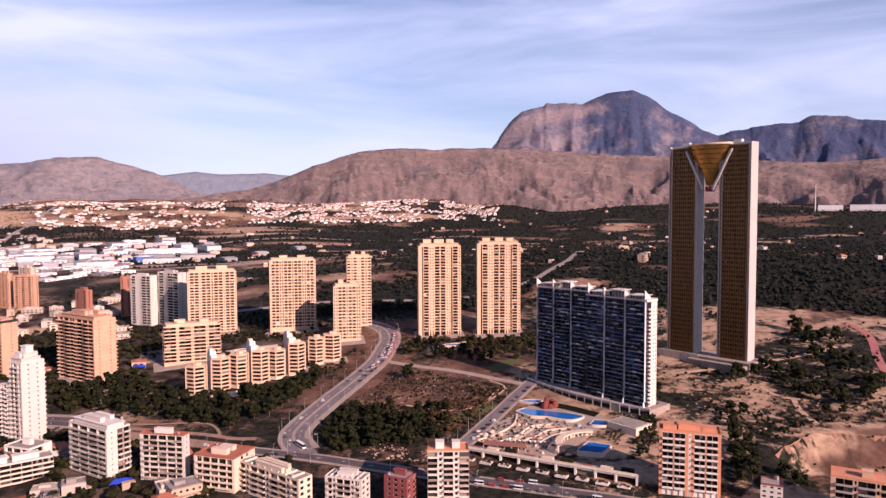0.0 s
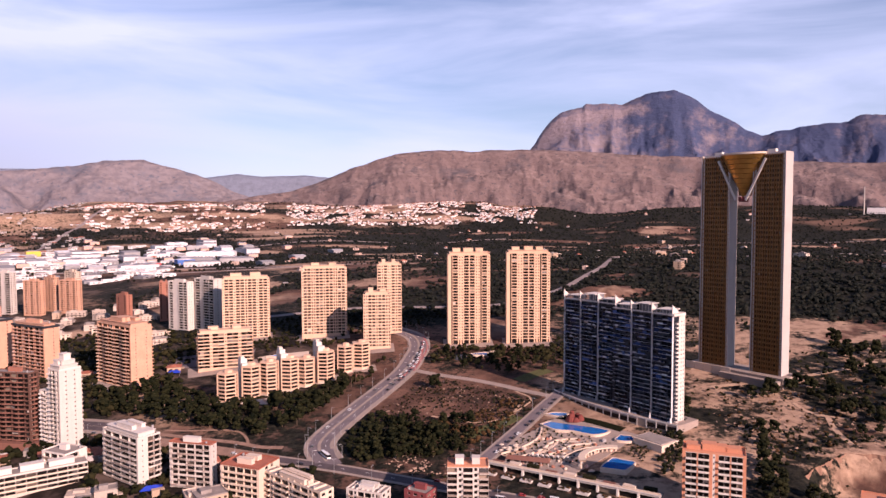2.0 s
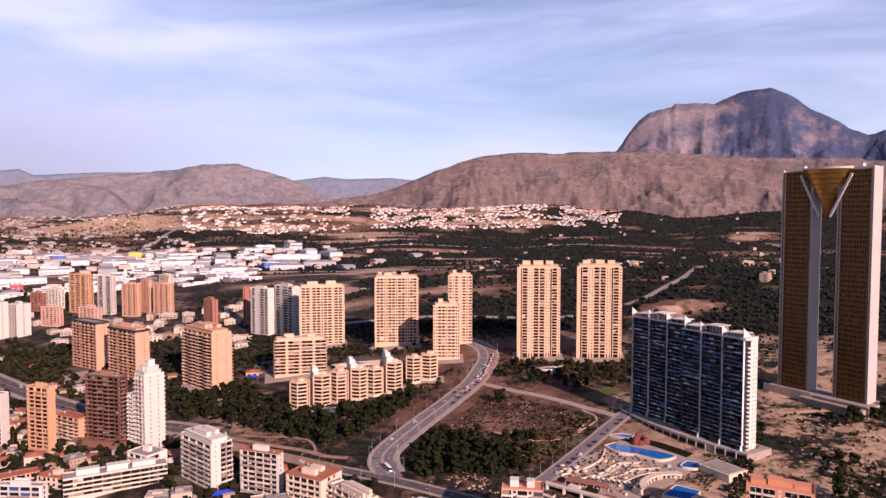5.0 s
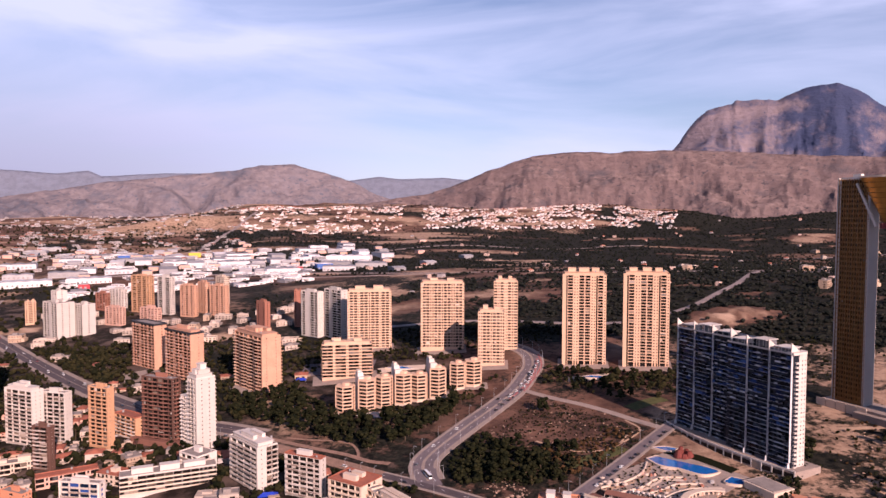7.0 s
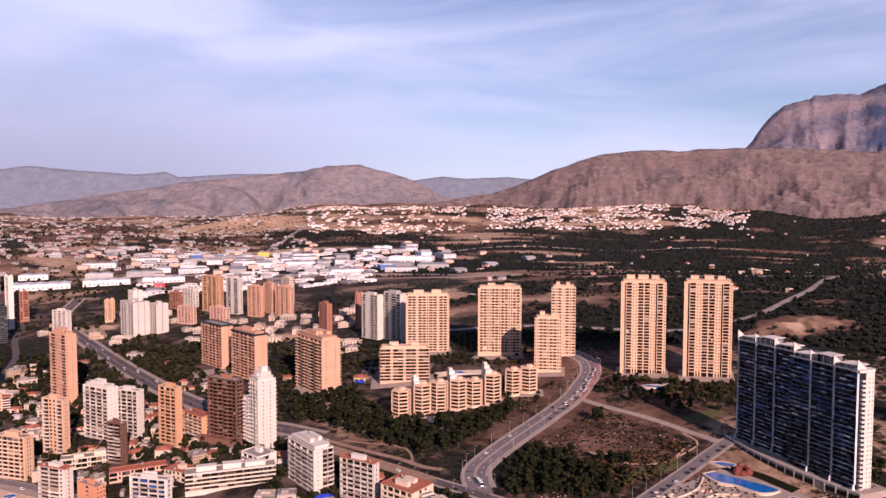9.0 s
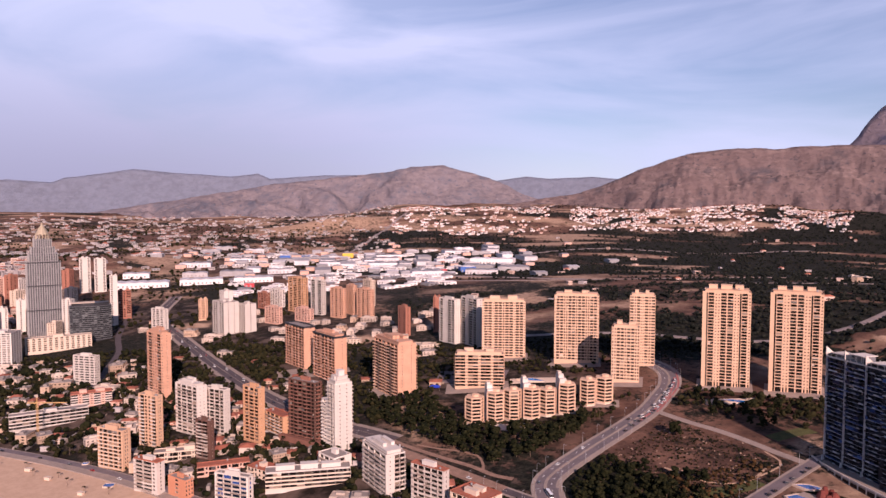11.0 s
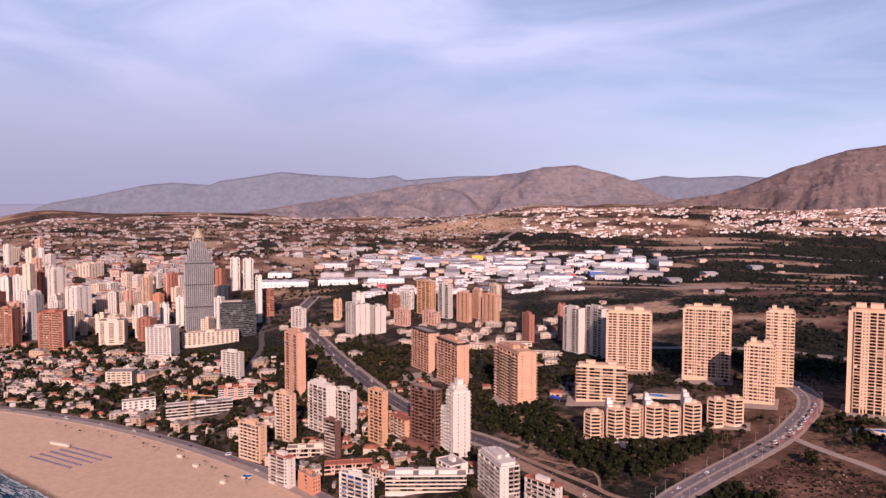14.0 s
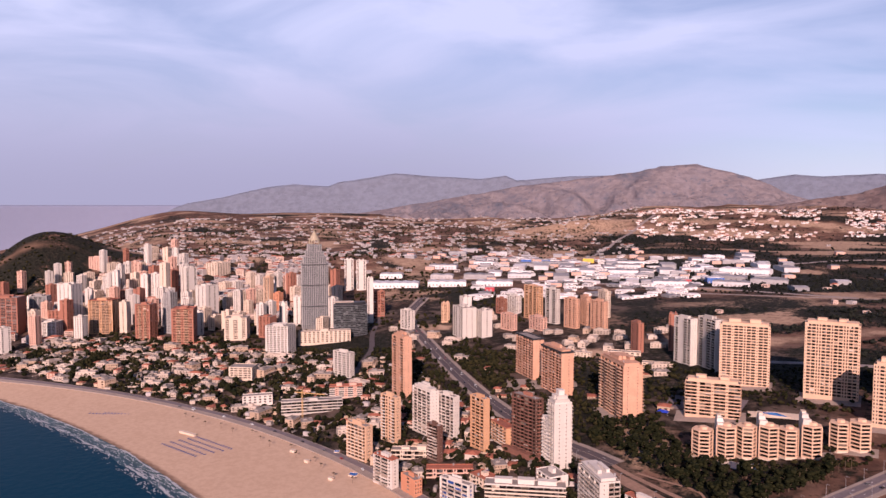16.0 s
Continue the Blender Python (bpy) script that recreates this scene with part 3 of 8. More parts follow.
mountain("hill_ridge", "bare brown ridge above the town", 4250, 760, [(-23.2, 221), (-20.0, 272), (-15.8, 328), (-13.2, 385), (-11.0, 446), (-8.3, 524), (-6.5, 558), (-3.8, 569), (-2.0, 566), (0.8, 572), (3.0, 574), (6.2, 558), (9.8, 551), (14.2, 528), (17.6, 512), (20.4, 493), (24.0, 469), (28.1, 447), (32.1, 458), (36.1, 448), (46.1, 300)], M_HILL, 2.0, 72.0, 110.0, gully=0.9)
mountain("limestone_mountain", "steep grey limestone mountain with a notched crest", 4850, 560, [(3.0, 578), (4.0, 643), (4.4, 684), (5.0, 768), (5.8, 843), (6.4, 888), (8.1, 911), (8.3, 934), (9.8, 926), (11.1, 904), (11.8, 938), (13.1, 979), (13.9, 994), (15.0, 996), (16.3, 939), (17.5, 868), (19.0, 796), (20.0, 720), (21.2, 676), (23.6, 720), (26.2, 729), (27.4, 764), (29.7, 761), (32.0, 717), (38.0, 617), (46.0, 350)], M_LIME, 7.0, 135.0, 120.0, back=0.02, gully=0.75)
mountain("far_hill", "low pinkish hill across the valley, haze painted in", 4600, 800, [(-60.0, 110), (-54.0, 200), (-49.9, 251), (-45.3, 317), (-41.5, 361), (-39.7, 391), (-37.9, 412), (-35.2, 437), (-31.2, 470), (-28.7, 502), (-26.0, 523), (-23.7, 475), (-21.8, 414), (-19.5, 339), (-17.6, 292)], M_FARHILL, 11.0, 90.0, 110.0, back=0.2)
# upright band added past the end of the sea sheet, coloured as haze
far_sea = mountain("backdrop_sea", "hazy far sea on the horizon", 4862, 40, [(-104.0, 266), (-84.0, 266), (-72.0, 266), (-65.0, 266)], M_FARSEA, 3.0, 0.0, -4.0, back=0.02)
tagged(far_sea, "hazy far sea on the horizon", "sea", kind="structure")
mountain("blue_range", "mountain range on the horizon, painted pale blue for haze", 4860, 220, [(-71.0, 0), (-70.0, 60), (-68.5, 190), (-67.2, 250), (-66.3, 278), (-63.8, 315), (-60.3, 387), (-58.1, 411), (-55.4, 396), (-54.5, 428), (-52.2, 456), (-49.9, 488), (-47.1, 469), (-43.0, 449), (-40.9, 472), (-40.0, 436), (-37.9, 451), (-35.7, 465), (-33.4, 467), (-30.4, 472), (-27.4, 480), (-22.1, 425), (-19.3, 458), (-17.5, 442), (-14.1, 452), (-11.9, 435), (-8.4, 368)], M_HAZEBLUE, 17.0, 18.0, -4.0, back=0.02)



def clay_cut():
    """The eroded face of the clay cut, fluted by rain."""
    cols = [214 + 0.9 * i for i in range(140)]
    rows = 12
    pts = []
    for k in range(rows):
        t = k / (rows - 1)
        for x in cols:
            e = cut_edge(x)
            top, low = land(x, e + 3) + 0.15, land(x, e - 10) - 1.5
            flute = 3.0 * abs(noise.noise((x / 3.2, 0.0, 2.0))) + 1.3 * abs(noise.noise((x / 1.3, t * 2, 5.0))) + 0.9 * noise.noise((x / 9, t * 3, 7.0))
            pts.append((x, e + 2.2 - 5.5 * t ** 1.5 - flute * math.sin(math.pi * min(1.0, t + 0.12)) ** 0.7, top + (low - top) * t))
    mat = surface("eroded_clay", (0.24, 0.135, 0.092), 0.95, vary=0.3, size=5, bump=0.8, stain=0.8)
    tagged(new("ground_clay_cut", net("ground_clay_cut", pts, rows, len(cols), mat, False, True)), "fluted brown clay face of an old cut", "cliff", kind="structure")


clay_cut()


# ---- buildings ----
WINDOWS = {}


def window_mesh(w, h, glass_mat, frame_mat):
    """A pane in its frame, facing -y, its lower middle at the origin; shared by all alike windows."""
    key = (round(w, 2), round(h, 2), glass_mat.name, frame_mat.name)
    if key not in WINDOWS:
        s = Shape()
        t, hw = 0.09, w / 2
        s.v = [(-hw, -0.05, 0), (hw, -0.05, 0), (hw, -0.05, h), (-hw, -0.05, h),
               (-hw + t, -0.05, t), (hw - t, -0.05, t), (hw - t, -0.05, h - t), (-hw + t, -0.05, h - t),
               (-hw + t, 0.02, t), (hw - t, 0.02, t), (hw - t, 0.02, h - t), (-hw + t, 0.02, h - t)]
        for i in range(4):
            j = (i + 1) % 4
            s.f += [(i, j, j + 4, i + 4), (i + 4, j + 4, j + 8, i + 8)]
        s.f.append((8, 9, 10, 11))
        s.k = [1] * 8 + [0]
        WINDOWS[key] = s.data("window", glass_mat, frame_mat)
    return WINDOWS[key]


BALCONIES = {}
RED_TOPS = (M_TILE, M_ORANGE)
BAY = {"s": 1.0, "w": 1.0, "W": 1.3, "r": 1.7, "b": 1.7, "p": 1.0, "n": 0.75, "d": 0.4}


def balcony_mesh(w, dl, dr, mat, rail):
    """A slab with a solid rail, dl deep at its one end and dr at the other."""
    key = (round(w, 2), round(dl, 2), round(dr, 2), mat.name, rail.name)
    if key not in BALCONIES:
        s = Shape()
        hw, t, z1 = w / 2, 0.12, 1.15
        s.v = [(-hw, 0, 0), (-hw, -dl, 0), (hw, -dr, 0), (hw, 0, 0), (-hw, 0, z1), (-hw, -dl, z1), (hw, -dr, z1), (hw, 0, z1),
               (-hw + t, 0, z1), (-hw + t, -dl + t, z1), (hw - t, -dr + t, z1), (hw - t, 0, z1),
               (-hw + t, 0, 0.22), (-hw + t, -dl + t, 0.22), (hw - t, -dr + t, 0.22), (hw - t, 0, 0.22)]
        s.f = [(0, 3, 2, 1), (0, 1, 5, 4), (1, 2, 6, 5), (2, 3, 7, 6), (4, 5, 9, 8), (5, 6, 10, 9), (6, 7, 11, 10),
               (8, 9, 13, 12), (9, 10, 14, 13), (10, 11, 15, 14), (12, 13, 14, 15)]
        s.k = [0, 1, 1, 1, 1, 1, 1, 1, 1, 1, 0]
        BALCONIES[key] = s.data("balcony", mat, rail)
    return BALCONIES[key]


def rim_ring(s, hw, hd, t, z0, z1):
    """A closed wall round a rectangle, t thick."""
    i = len(s.v)
    for z in (z0, z1):
        for q in (0.0, t):
            s.v += [(-hw + q, -hd + q, z), (hw - q, -hd + q, z), (hw - q, hd - q, z), (-hw + q, hd - q, z)]
    for a in range(4):
        b = (a + 1) % 4
        s.f += [(i + a, i + b, i + 8 + b, i + 8 + a), (i + 8 + a, i + 8 + b, i + 12 + b, i + 12 + a), (i + 12 + a, i + 12 + b, i + 4 + b, i + 4 + a), (i + 4 + a, i + 4 + b, i + b, i + a)]
    s.k += [0] * 16


def tower(label, x, y, rot, w, d, h, front, side, wall, rail=None, pane=None, frame_mat=None, floors=None, fh=3.0, base=4.0, z=None,
          roofs=2, cap=None, pieces=300, name="apartment_tower", category="building", back=None, left=None, group="", deep=1.3, spand=0.95, topped=True, onto=None, zig=0.0, top=None, podium=None, piloti=False, pier=None, decks=0):
    """A block of flats. front (the -y face), side (the x faces) and back name the bays in turn: s solid, w window, W wide window,
    r loggia behind a parapet, b balcony that stands out, p pier alone, n small window, d dark recess from top to bottom. Its middle is at (x, y)."""
    rail, pane, frame_mat, back, left = rail or wall, pane or M_GLASS, frame_mat or M_WHITE, back or front, left or side
    z = min(land(x + a * w / 2, y + b * d / 2) for a in (-1, 1) for b in (-1, 1)) - 1.0 if z is None else z
    shift = Matrix()
    if onto is None:
        ob = thing(name, pose(x, y, z, 0, 0, rot), label, category, group)
        h += 1.0
    else:
        ob, shift = onto[0], Matrix.Translation(onto[1])
    floors = floors or max(1, int(round((h - base) / fh)))
    fh = (h - base) / floors
    walls, rest, bal_rest, blinds = Shape(), Shape(), Shape(), Shape()
    chance = random.Random(int(abs(x * 3 + y * 5 + h)))
    inset = 1.6
    walls.box(-w / 2 + inset, w / 2 - inset, -d / 2 + inset, d / 2 - inset, 0, h - 0.02)
    used = 0
    # each face: its bays, its length, and the turn that brings it to face -y
    for bays, length, off, turn in ((front, w, d / 2, 0), (left, d, w / 2, -90), (back, w, d / 2, 180), (side, d, w / 2, 90)):
        c, s_ = round(math.cos(radians(turn))), round(math.sin(radians(turn)))

        def at(px, py, pz, c=c, s_=s_, off=off):
            py -= off
            return (px * c - py * s_, px * s_ + py * c, pz)

        own = turn in (0, -90)
        edge = inset if turn in (0, 180) else 0.0
        n = len(bays)
        share = [BAY[k] for k in bays]
        unit = length / sum(share)
        for i, kind in enumerate(bays):
            xa, xb = -length / 2 + sum(share[:i]) * unit, -length / 2 + sum(share[:i + 1]) * unit
            # the faces meet end to end at the corners
            if i == 0 and not edge:
                xa += inset
            if i == n - 1 and not edge:
                xb -= inset
            if kind == "s" or xb - xa < 0.9:
                if pier:
                    piers = Shape()
                    piers.box(xa, xb, 0, inset, 0, h, 0, at)
                    part("pier_wall", piers, pier, ob, m=shift)
                else:
                    walls.box(xa, xb, 0, inset, 0, h, 0, at)
                continue
            if kind == "d":
                rest.box(xa, xb, 1.2, inset, 0.5, h - 0.5, 0, at)
                walls.box(xa, xb, 0.1, inset, h - 0.5, h, 0, at)
                continue
            jamb = {"n": 0.27, "w": 0.24, "W": 0.08, "r": 0.09, "b": 0.015, "p": 0.3}[kind] * (xb - xa)
            walls.box(xa, xa + jamb, 0, inset, 0, h, 0, at)
            walls.box(xb - jamb, xb, 0, inset, 0, h, 0, at)
            wa, wb = xa + jamb, xb - jamb
            if piloti:
                rest.box(wa, wb, 1.45, inset, 0, base - 0.33, 0, at)
            else:
                walls.box(wa, wb, 0.5, inset, 0, base - 0.3, 0, at)
            for fl in range(floors):
                zf = base + fl * fh
                low = {"n": spand + 0.35, "w": spand + 0.2, "W": spand * 0.8, "r": spand + 0.3, "b": 0.1, "p": 1.2}[kind]
                walls.box(wa, wb, 0, 0.25 if kind in "rb" else inset, zf - 0.32, zf + low, 0, at)
                if kind in "rb":
                    walls.box(wa, wb, 0.25, inset, zf - 0.32, zf, 0, at)
                set_back = 1.4 if kind in "rb" else 0.3
                wh = fh - 0.32 - (low if kind not in "rb" else 0.02)
                if kind == "n":
                    walls.box(wa, wb, 0, inset, zf + low + 1.1, zf + fh - 0.32, 0, at)
                    wh = 1.1
                # dark frames in loggias and balconies deepen the recess shade by colour
                mesh = window_mesh(wb - wa - 0.02, wh - 0.02, pane, M_DARKTRIM if kind in "rb" else frame_mat)
                zb = zf + (low if kind not in "rb" else 0.01)
                px, py, pz = at((wa + wb) / 2, set_back, zb)
                if own and used < pieces:
                    part("window", mesh, None, ob, m=shift @ pose(px, py, pz, 0, 0, turn))
                    used += 1
                else:
                    rest.box(wa + 0.01, wb - 0.01, set_back, set_back + 0.06, zb, zb + wh, 0, at)
                if kind in "rb" and chance.random() < (0.05 if zig > 0.55 or pane.name in ("night_glass", "gold_glass") else 0.16):
                    # a blind, an awning or glazing that closes part of the opening
                    u0 = chance.choice((0.0, 0.0, 0.35, 0.5))
                    u1 = u0 + chance.choice((0.35, 0.5, 1.0)) * (1 - u0)
                    v0 = chance.choice((0.0, 0.0, 0.35, 0.55))
                    blinds.box(wa + (wb - wa) * u0 + 0.03, wa + (wb - wa) * u1 - 0.03, 0.35, 0.45, zf + 0.03 + v0 * (fh - 0.4), zf + fh - 0.34, 0, at)
                if kind == "b":
                    dl, dr = (deep * (1 - zig), deep) if i % 2 else (deep, deep * (1 - zig))

                    def skew(px, py, pz, at=at, xa=xa, xb=xb, dl=dl, dr=dr):
                        return at(px, py * (dl + (dr - dl) * (px - xa) / (xb - xa)) / deep, pz)

                    if own and used < pieces:
                        px, py, pz = at((xa + xb) / 2, -0.003, zf - 0.3)
                        part("balcony", balcony_mesh(xb - xa - 0.06, dl, dr, wall, rail), None, ob, m=shift @ pose(px, py, pz, 0, 0, turn))
                        used += 1
                    else:
                        bal_rest.box(xa + 0.05, xb - 0.05, -deep, -0.003, zf - 0.3, zf - 0.08, 0, skew)
                        bal_rest.box(xa + 0.05, xb - 0.05, -deep, -deep + 0.12, zf - 0.08, zf + 0.85, 1, skew)
            walls.box(wa, wb, 0, inset, h - 0.32, h, 0, at)
    part("wall", walls, wall, ob, m=shift)
    if rest.f:
        tagged(part("glazing", rest, pane, ob, m=shift), kind="stuff")
    if blinds.f:
        tagged(part("blind", blinds, M_BLIND, ob, m=shift), kind="stuff")
    if bal_rest.f:
        tagged(part("balcony_rest", bal_rest, [wall, rail], ob, m=shift), kind="stuff")
    if topped:
        roof = Shape()
        roof.box(-w / 2 + 0.4, w / 2 - 0.4, -d / 2 + 0.4, d / 2 - 0.4, h + 0.004, h + 0.25)
        part("roof", roof, cap if cap in RED_TOPS else M_ROOF, ob)
        par = Shape()
        rim_ring(par, w / 2, d / 2, 0.3, h + 0.004, h + 1.0)
        if cap is M_DARKTRIM:
            par = Shape()
            rim_ring(par, w / 2 + 0.7, d / 2 + 0.7, 1.0, h - 0.6, h + 1.6)
        part("parapet", par, cap or wall, ob)
        if podium:
            pod = Shape()
            pod.box(-w / 2 - podium[0], w / 2 + podium[0], -d / 2 - podium[0], -d / 2 - 1.9, -2, podium[1])
            pod.box(-w / 2 - podium[0], -w / 2 - 1.9, -d / 2 - 1.9, d / 2 + podium[0], -2, podium[1])
            part("podium", pod, rail, ob)
        rnd = random.Random(int(abs(x * 7 + y)))
        for k in range(1, decks):
            wall_ = Shape()
            yy = -d / 2 + d * k / decks
            wall_.box(-w / 2 + 0.35, w / 2 - 0.35, yy - 0.12, yy + 0.12, h + 0.255, h + 1.5)
            part("roof_partition", wall_, wall, ob)
            tile_ = Shape()
            tile_.box(-w / 2 + 0.6, -w / 2 + w * rnd.uniform(0.35, 0.6), yy + 0.3, yy + d / decks - 0.3, h + 0.256, h + 0.30)
            part("roof_deck", tile_, rnd.choice((M_TILE, M_PAVE, M_GREY)), ob)
        if pieces >= 48 and min(w, d) > 11 and h > 22 and not decks and cap not in RED_TOPS:
            pent = Shape()
            pent.box(-w / 2 + 2.4, w / 2 - 2.4, -d / 2 + 2.8, d / 2 - 2.2, h + 0.256, h + 2.9)
            pent.box(-w / 2 + 1.7, w / 2 - 1.7, -d / 2 + 1.9, d / 2 - 1.6, h + 2.9, h + 3.2)
            part("penthouse", pent, top or wall, ob)
            h += 2.95
        for k in range(roofs):
            rw, rd, rh = rnd.uniform(0.14, 0.24) * w, rnd.uniform(0.3, 0.5) * d, rnd.uniform(2.5, 4.2)
            cx = (-0.5 + (k + 0.5) / roofs) * w * 0.8 + rnd.uniform(-1, 1)
            house_ = Shape()
            house_.box(cx - rw / 2, cx + rw / 2, -rd / 2, rd / 2, h + 0.26, h + rh)
            house_.box(cx - rw / 2 - 0.2, cx + rw / 2 + 0.2, -rd / 2 - 0.2, rd / 2 + 0.2, h + rh, h + rh + 0.25)
            part("lift_housing", house_, top or wall, ob)
        for k in range(3 if pieces > 60 else 0):
            box_ = Shape()
            cx, cy = rnd.uniform(-0.4, 0.4) * w, rnd.choice((-0.33, 0.3)) * d
            ww, dd, hh = rnd.uniform(1.2, 3.0), rnd.uniform(1.0, 2.2), rnd.uniform(1.0, 2.2)
            box_.box(cx - ww / 2, cx + ww / 2, cy - dd / 2, cy + dd / 2, h + 0.26, h + 0.26 + hh)
            box_.box(cx - 0.05, cx + 0.05, cy - 0.05, cy + 0.05, h + 0.26 + hh, h + 3.4 + hh)
            part("roof_box", box_, M_GREY, ob)
        for k in range(1 if pieces else 0):
            tank = Shape()
            cx, cy, rr = rnd.uniform(-0.42, 0.42) * w, rnd.choice((-0.36, 0.34)) * d, rnd.uniform(0.5, 1.0)
            tank.prism([(cx + rr * math.cos(a * 0.785), cy + rr * math.sin(a * 0.785)) for a in range(8)], h + 0.26, h + 1.4 + rr)
            part("water_tank", tank, M_GREY, ob)
    return ob


M_BRICK2 = surface("orange_brick", (0.54, 0.30, 0.20), 0.9, vary=0.2, size=8, stain=0.3)
M_PEACH2 = surface("warm_render", (0.62, 0.40, 0.27), 0.85, vary=0.12, size=14, stain=0.4)
M_BROWN2 = surface("brown_balcony", (0.20, 0.09, 0.065), 0.8, vary=0.16, size=8)
M_OCHRE = surface("ochre_render", (0.46, 0.28, 0.12), 0.85, vary=0.14, size=10, stain=0.3)
M_BRICK3 = surface("red_facing", (0.36, 0.15, 0.10), 0.9, vary=0.18, size=8, stain=0.3)
M_OCHRE2 = surface("tan_ochre_render", (0.52, 0.29, 0.165), 0.85, vary=0.14, size=10, stain=0.3)
M_RAILW = glass("mixed_balcony_fronts", (0.20, 0.15, 0.125), (0.62, 0.54, 0.48), 0.72, rough=0.6, spec=0.3)
M_RAILP = glass("pink_balcony_fronts", (0.30, 0.16, 0.11), (0.62, 0.43, 0.34), 0.6, rough=0.7, spec=0.2)
M_REDROOF = surface("dark_red_roof", (0.20, 0.05, 0.05), 0.85, vary=0.2, size=6)
M_BLUE = surface("blue_sheeting", (0.02, 0.06, 0.22), 0.6, vary=0.2, size=6)
M_GOLD = surface("bronze_frame", (0.25, 0.118, 0.037), 0.55, metal=0.15, vary=0.15, size=6)
M_SLATE = surface("slate_cladding", (0.012, 0.015, 0.024), 0.45, vary=0.2, size=6)

# flats and hotels: label, place, turn, width, depth, height, bays
tower("tan apartment tower with rows of dark loggias beside white towers", -273.4, 827.0, 21.4, 54.8, 18.0, 73.5, "nrrnrrwrrnrrn", "wrrw", M_PEACH, pieces=50, fh=3.4, spand=0.6, roofs=2)
tower("tan apartment tower with a grid of dark loggias", -177.7, 825.1, 15.4, 52.6, 20.0, 83.1, "nrrwwrrwrrwwrrn", "wrrw", M_PEACH, pieces=50, fh=3.5, spand=0.65, base=6)
tower("shorter tan apartment tower next to the avenue", -105.7, 765.8, 10.5, 29.3, 18.0, 60.6, "wwrrwrrww", "wrrw", M_PEACH, pieces=50, fh=3.5)
tower("slim tan apartment tower behind a shorter one", -100.1, 828.5, 11.0, 28.4, 18.0, 82.3, "rwrnnrwr", "wrrw", M_PEACH, pieces=50, fh=3.5)
tower("tall tan twin tower with stacked loggias and pale panels", -4.9, 777.0, 5.5, 46.4, 24.0, 98.8, "sdrnnrrnndrn", "rrwrr", M_PEACH2, pieces=50, fh=3.15, base=7, piloti=True, spand=0.22, roofs=3, group="twin towers")
tower("tall tan twin tower with stacked loggias and pale panels", 60.3, 773.1, 0.8, 46.9, 24.0, 98.7, "sdrnnrrnndrn", "rrwrr", M_PEACH2, pieces=50, fh=3.15, base=7, piloti=True, spand=0.22, roofs=3, group="twin towers")
tower("white apartment tower with a blue-grey balcony column", -376.9, 880.8, 66.9, 10.4, 34.2, 63.3, "snsns", "bssbb", M_WHITE, pieces=0, fh=3.4)
tower("white apartment tower with dark stacked balconies", -338.6, 874.5, 59.0, 12.2, 38.9, 66.8, "sns", "bsbb", M_WHITE, pieces=0, fh=3.4)
tower("brown brick tower behind the white towers", -425.6, 937.2, 25.8, 11.4, 14.0, 53.4, "wsw", "wsw", M_BRICK, pieces=0)
tower("orange brick flats with dark stacked balconies", -343.0, 670.8, 57.1, 22.1, 60.9, 61.4, "snssns", "bbbdbbb", M_BRICK2, pieces=50, rail=M_PEACH, fh=3.5, roofs=3, zig=0.6, deep=2.6, piloti=True)
tower("tan eight-storey flats with long balcony bands", -255.9, 710.2, 23.4, 54.0, 16.0, 38.7, "bbnbbnbbnbb", "bwb", M_PEACH, pieces=50, fh=3.5, name="apartment_block")
tower("brick flats with a dark roof edge and pink balconies", -525.4, 733.8, 66.3, 15.8, 51.2, 56.0, "ssns", "bbnbbdbb", M_BRICK2, pieces=0, rail=M_RAILP, cap=M_DARKTRIM, fh=3.5, zig=0.3, deep=1.9, roofs=0)
tower("brick flats with a black roof terrace and pink balconies", -450.2, 695.9, 65.6, 16.3, 53.0, 56.2, "ssns", "bbnbbdbb", M_BRICK2, pieces=50, rail=M_RAILP, cap=M_DARKTRIM, fh=3.5, zig=0.3, deep=1.9, roofs=1)
tower("dark brown tower with zigzag balcony bands", -354.2, 523.8, 82.8, 9.7, 34.8, 58.8, "nbbn", "bbbbbb", M_BROWN, pieces=48, rail=M_BROWN2, fh=3.5, roofs=1, deep=2.2, zig=0.6, top=M_BRICK, podium=(7, 7))
tower("white block of flats with balcony bands", -230.4, 463.2, 58.2, 16.8, 42.2, 34.5, "snsbb", "bbbb", M_WHITE, pieces=48, rail=M_RAILW, fh=3.5, roofs=2, zig=0.2, name="apartment_block")
tower("white block of flats with pale balconies and red penthouse", -180.8, 448.2, 80.0, 6.5, 31.1, 31.2, "sws", "bbbbb", M_WHITE, pieces=48, rail=M_RAILW, fh=3.5, roofs=2, cap=M_TILE, name="apartment_block")
tower("low white and yellow flats with a red roof terrace", -139.2, 439.1, 72.5, 22.8, 29.2, 21.9, "swws", "bbbbb", M_CREAM, pieces=48, fh=3.5, cap=M_TILE, name="apartment_block")
tower("tall slim orange brick apartment tower", -613.1, 580.4, 75.2, 12.0, 34.9, 78.5, "nsns", "bnnb", M_BRICK2, pieces=50, rail=M_RAILP, fh=3.5)
tower("tan brick apartment tower with white balconies", -496.4, 467.0, 90.7, 7.3, 25.0, 50.9, "swws", "bwwb", M_TAN, pieces=48, rail=M_WHITE, fh=3.5)
tower("white apartment block with glazed balconies, one of a pair", -482.4, 504.8, 81.8, 11.3, 35.9, 51.0, "snsns", "bbbb", M_WHITE, pieces=48, rail=M_RAILW, fh=3.5, zig=0.25, group="white pair", name="apartment_block")
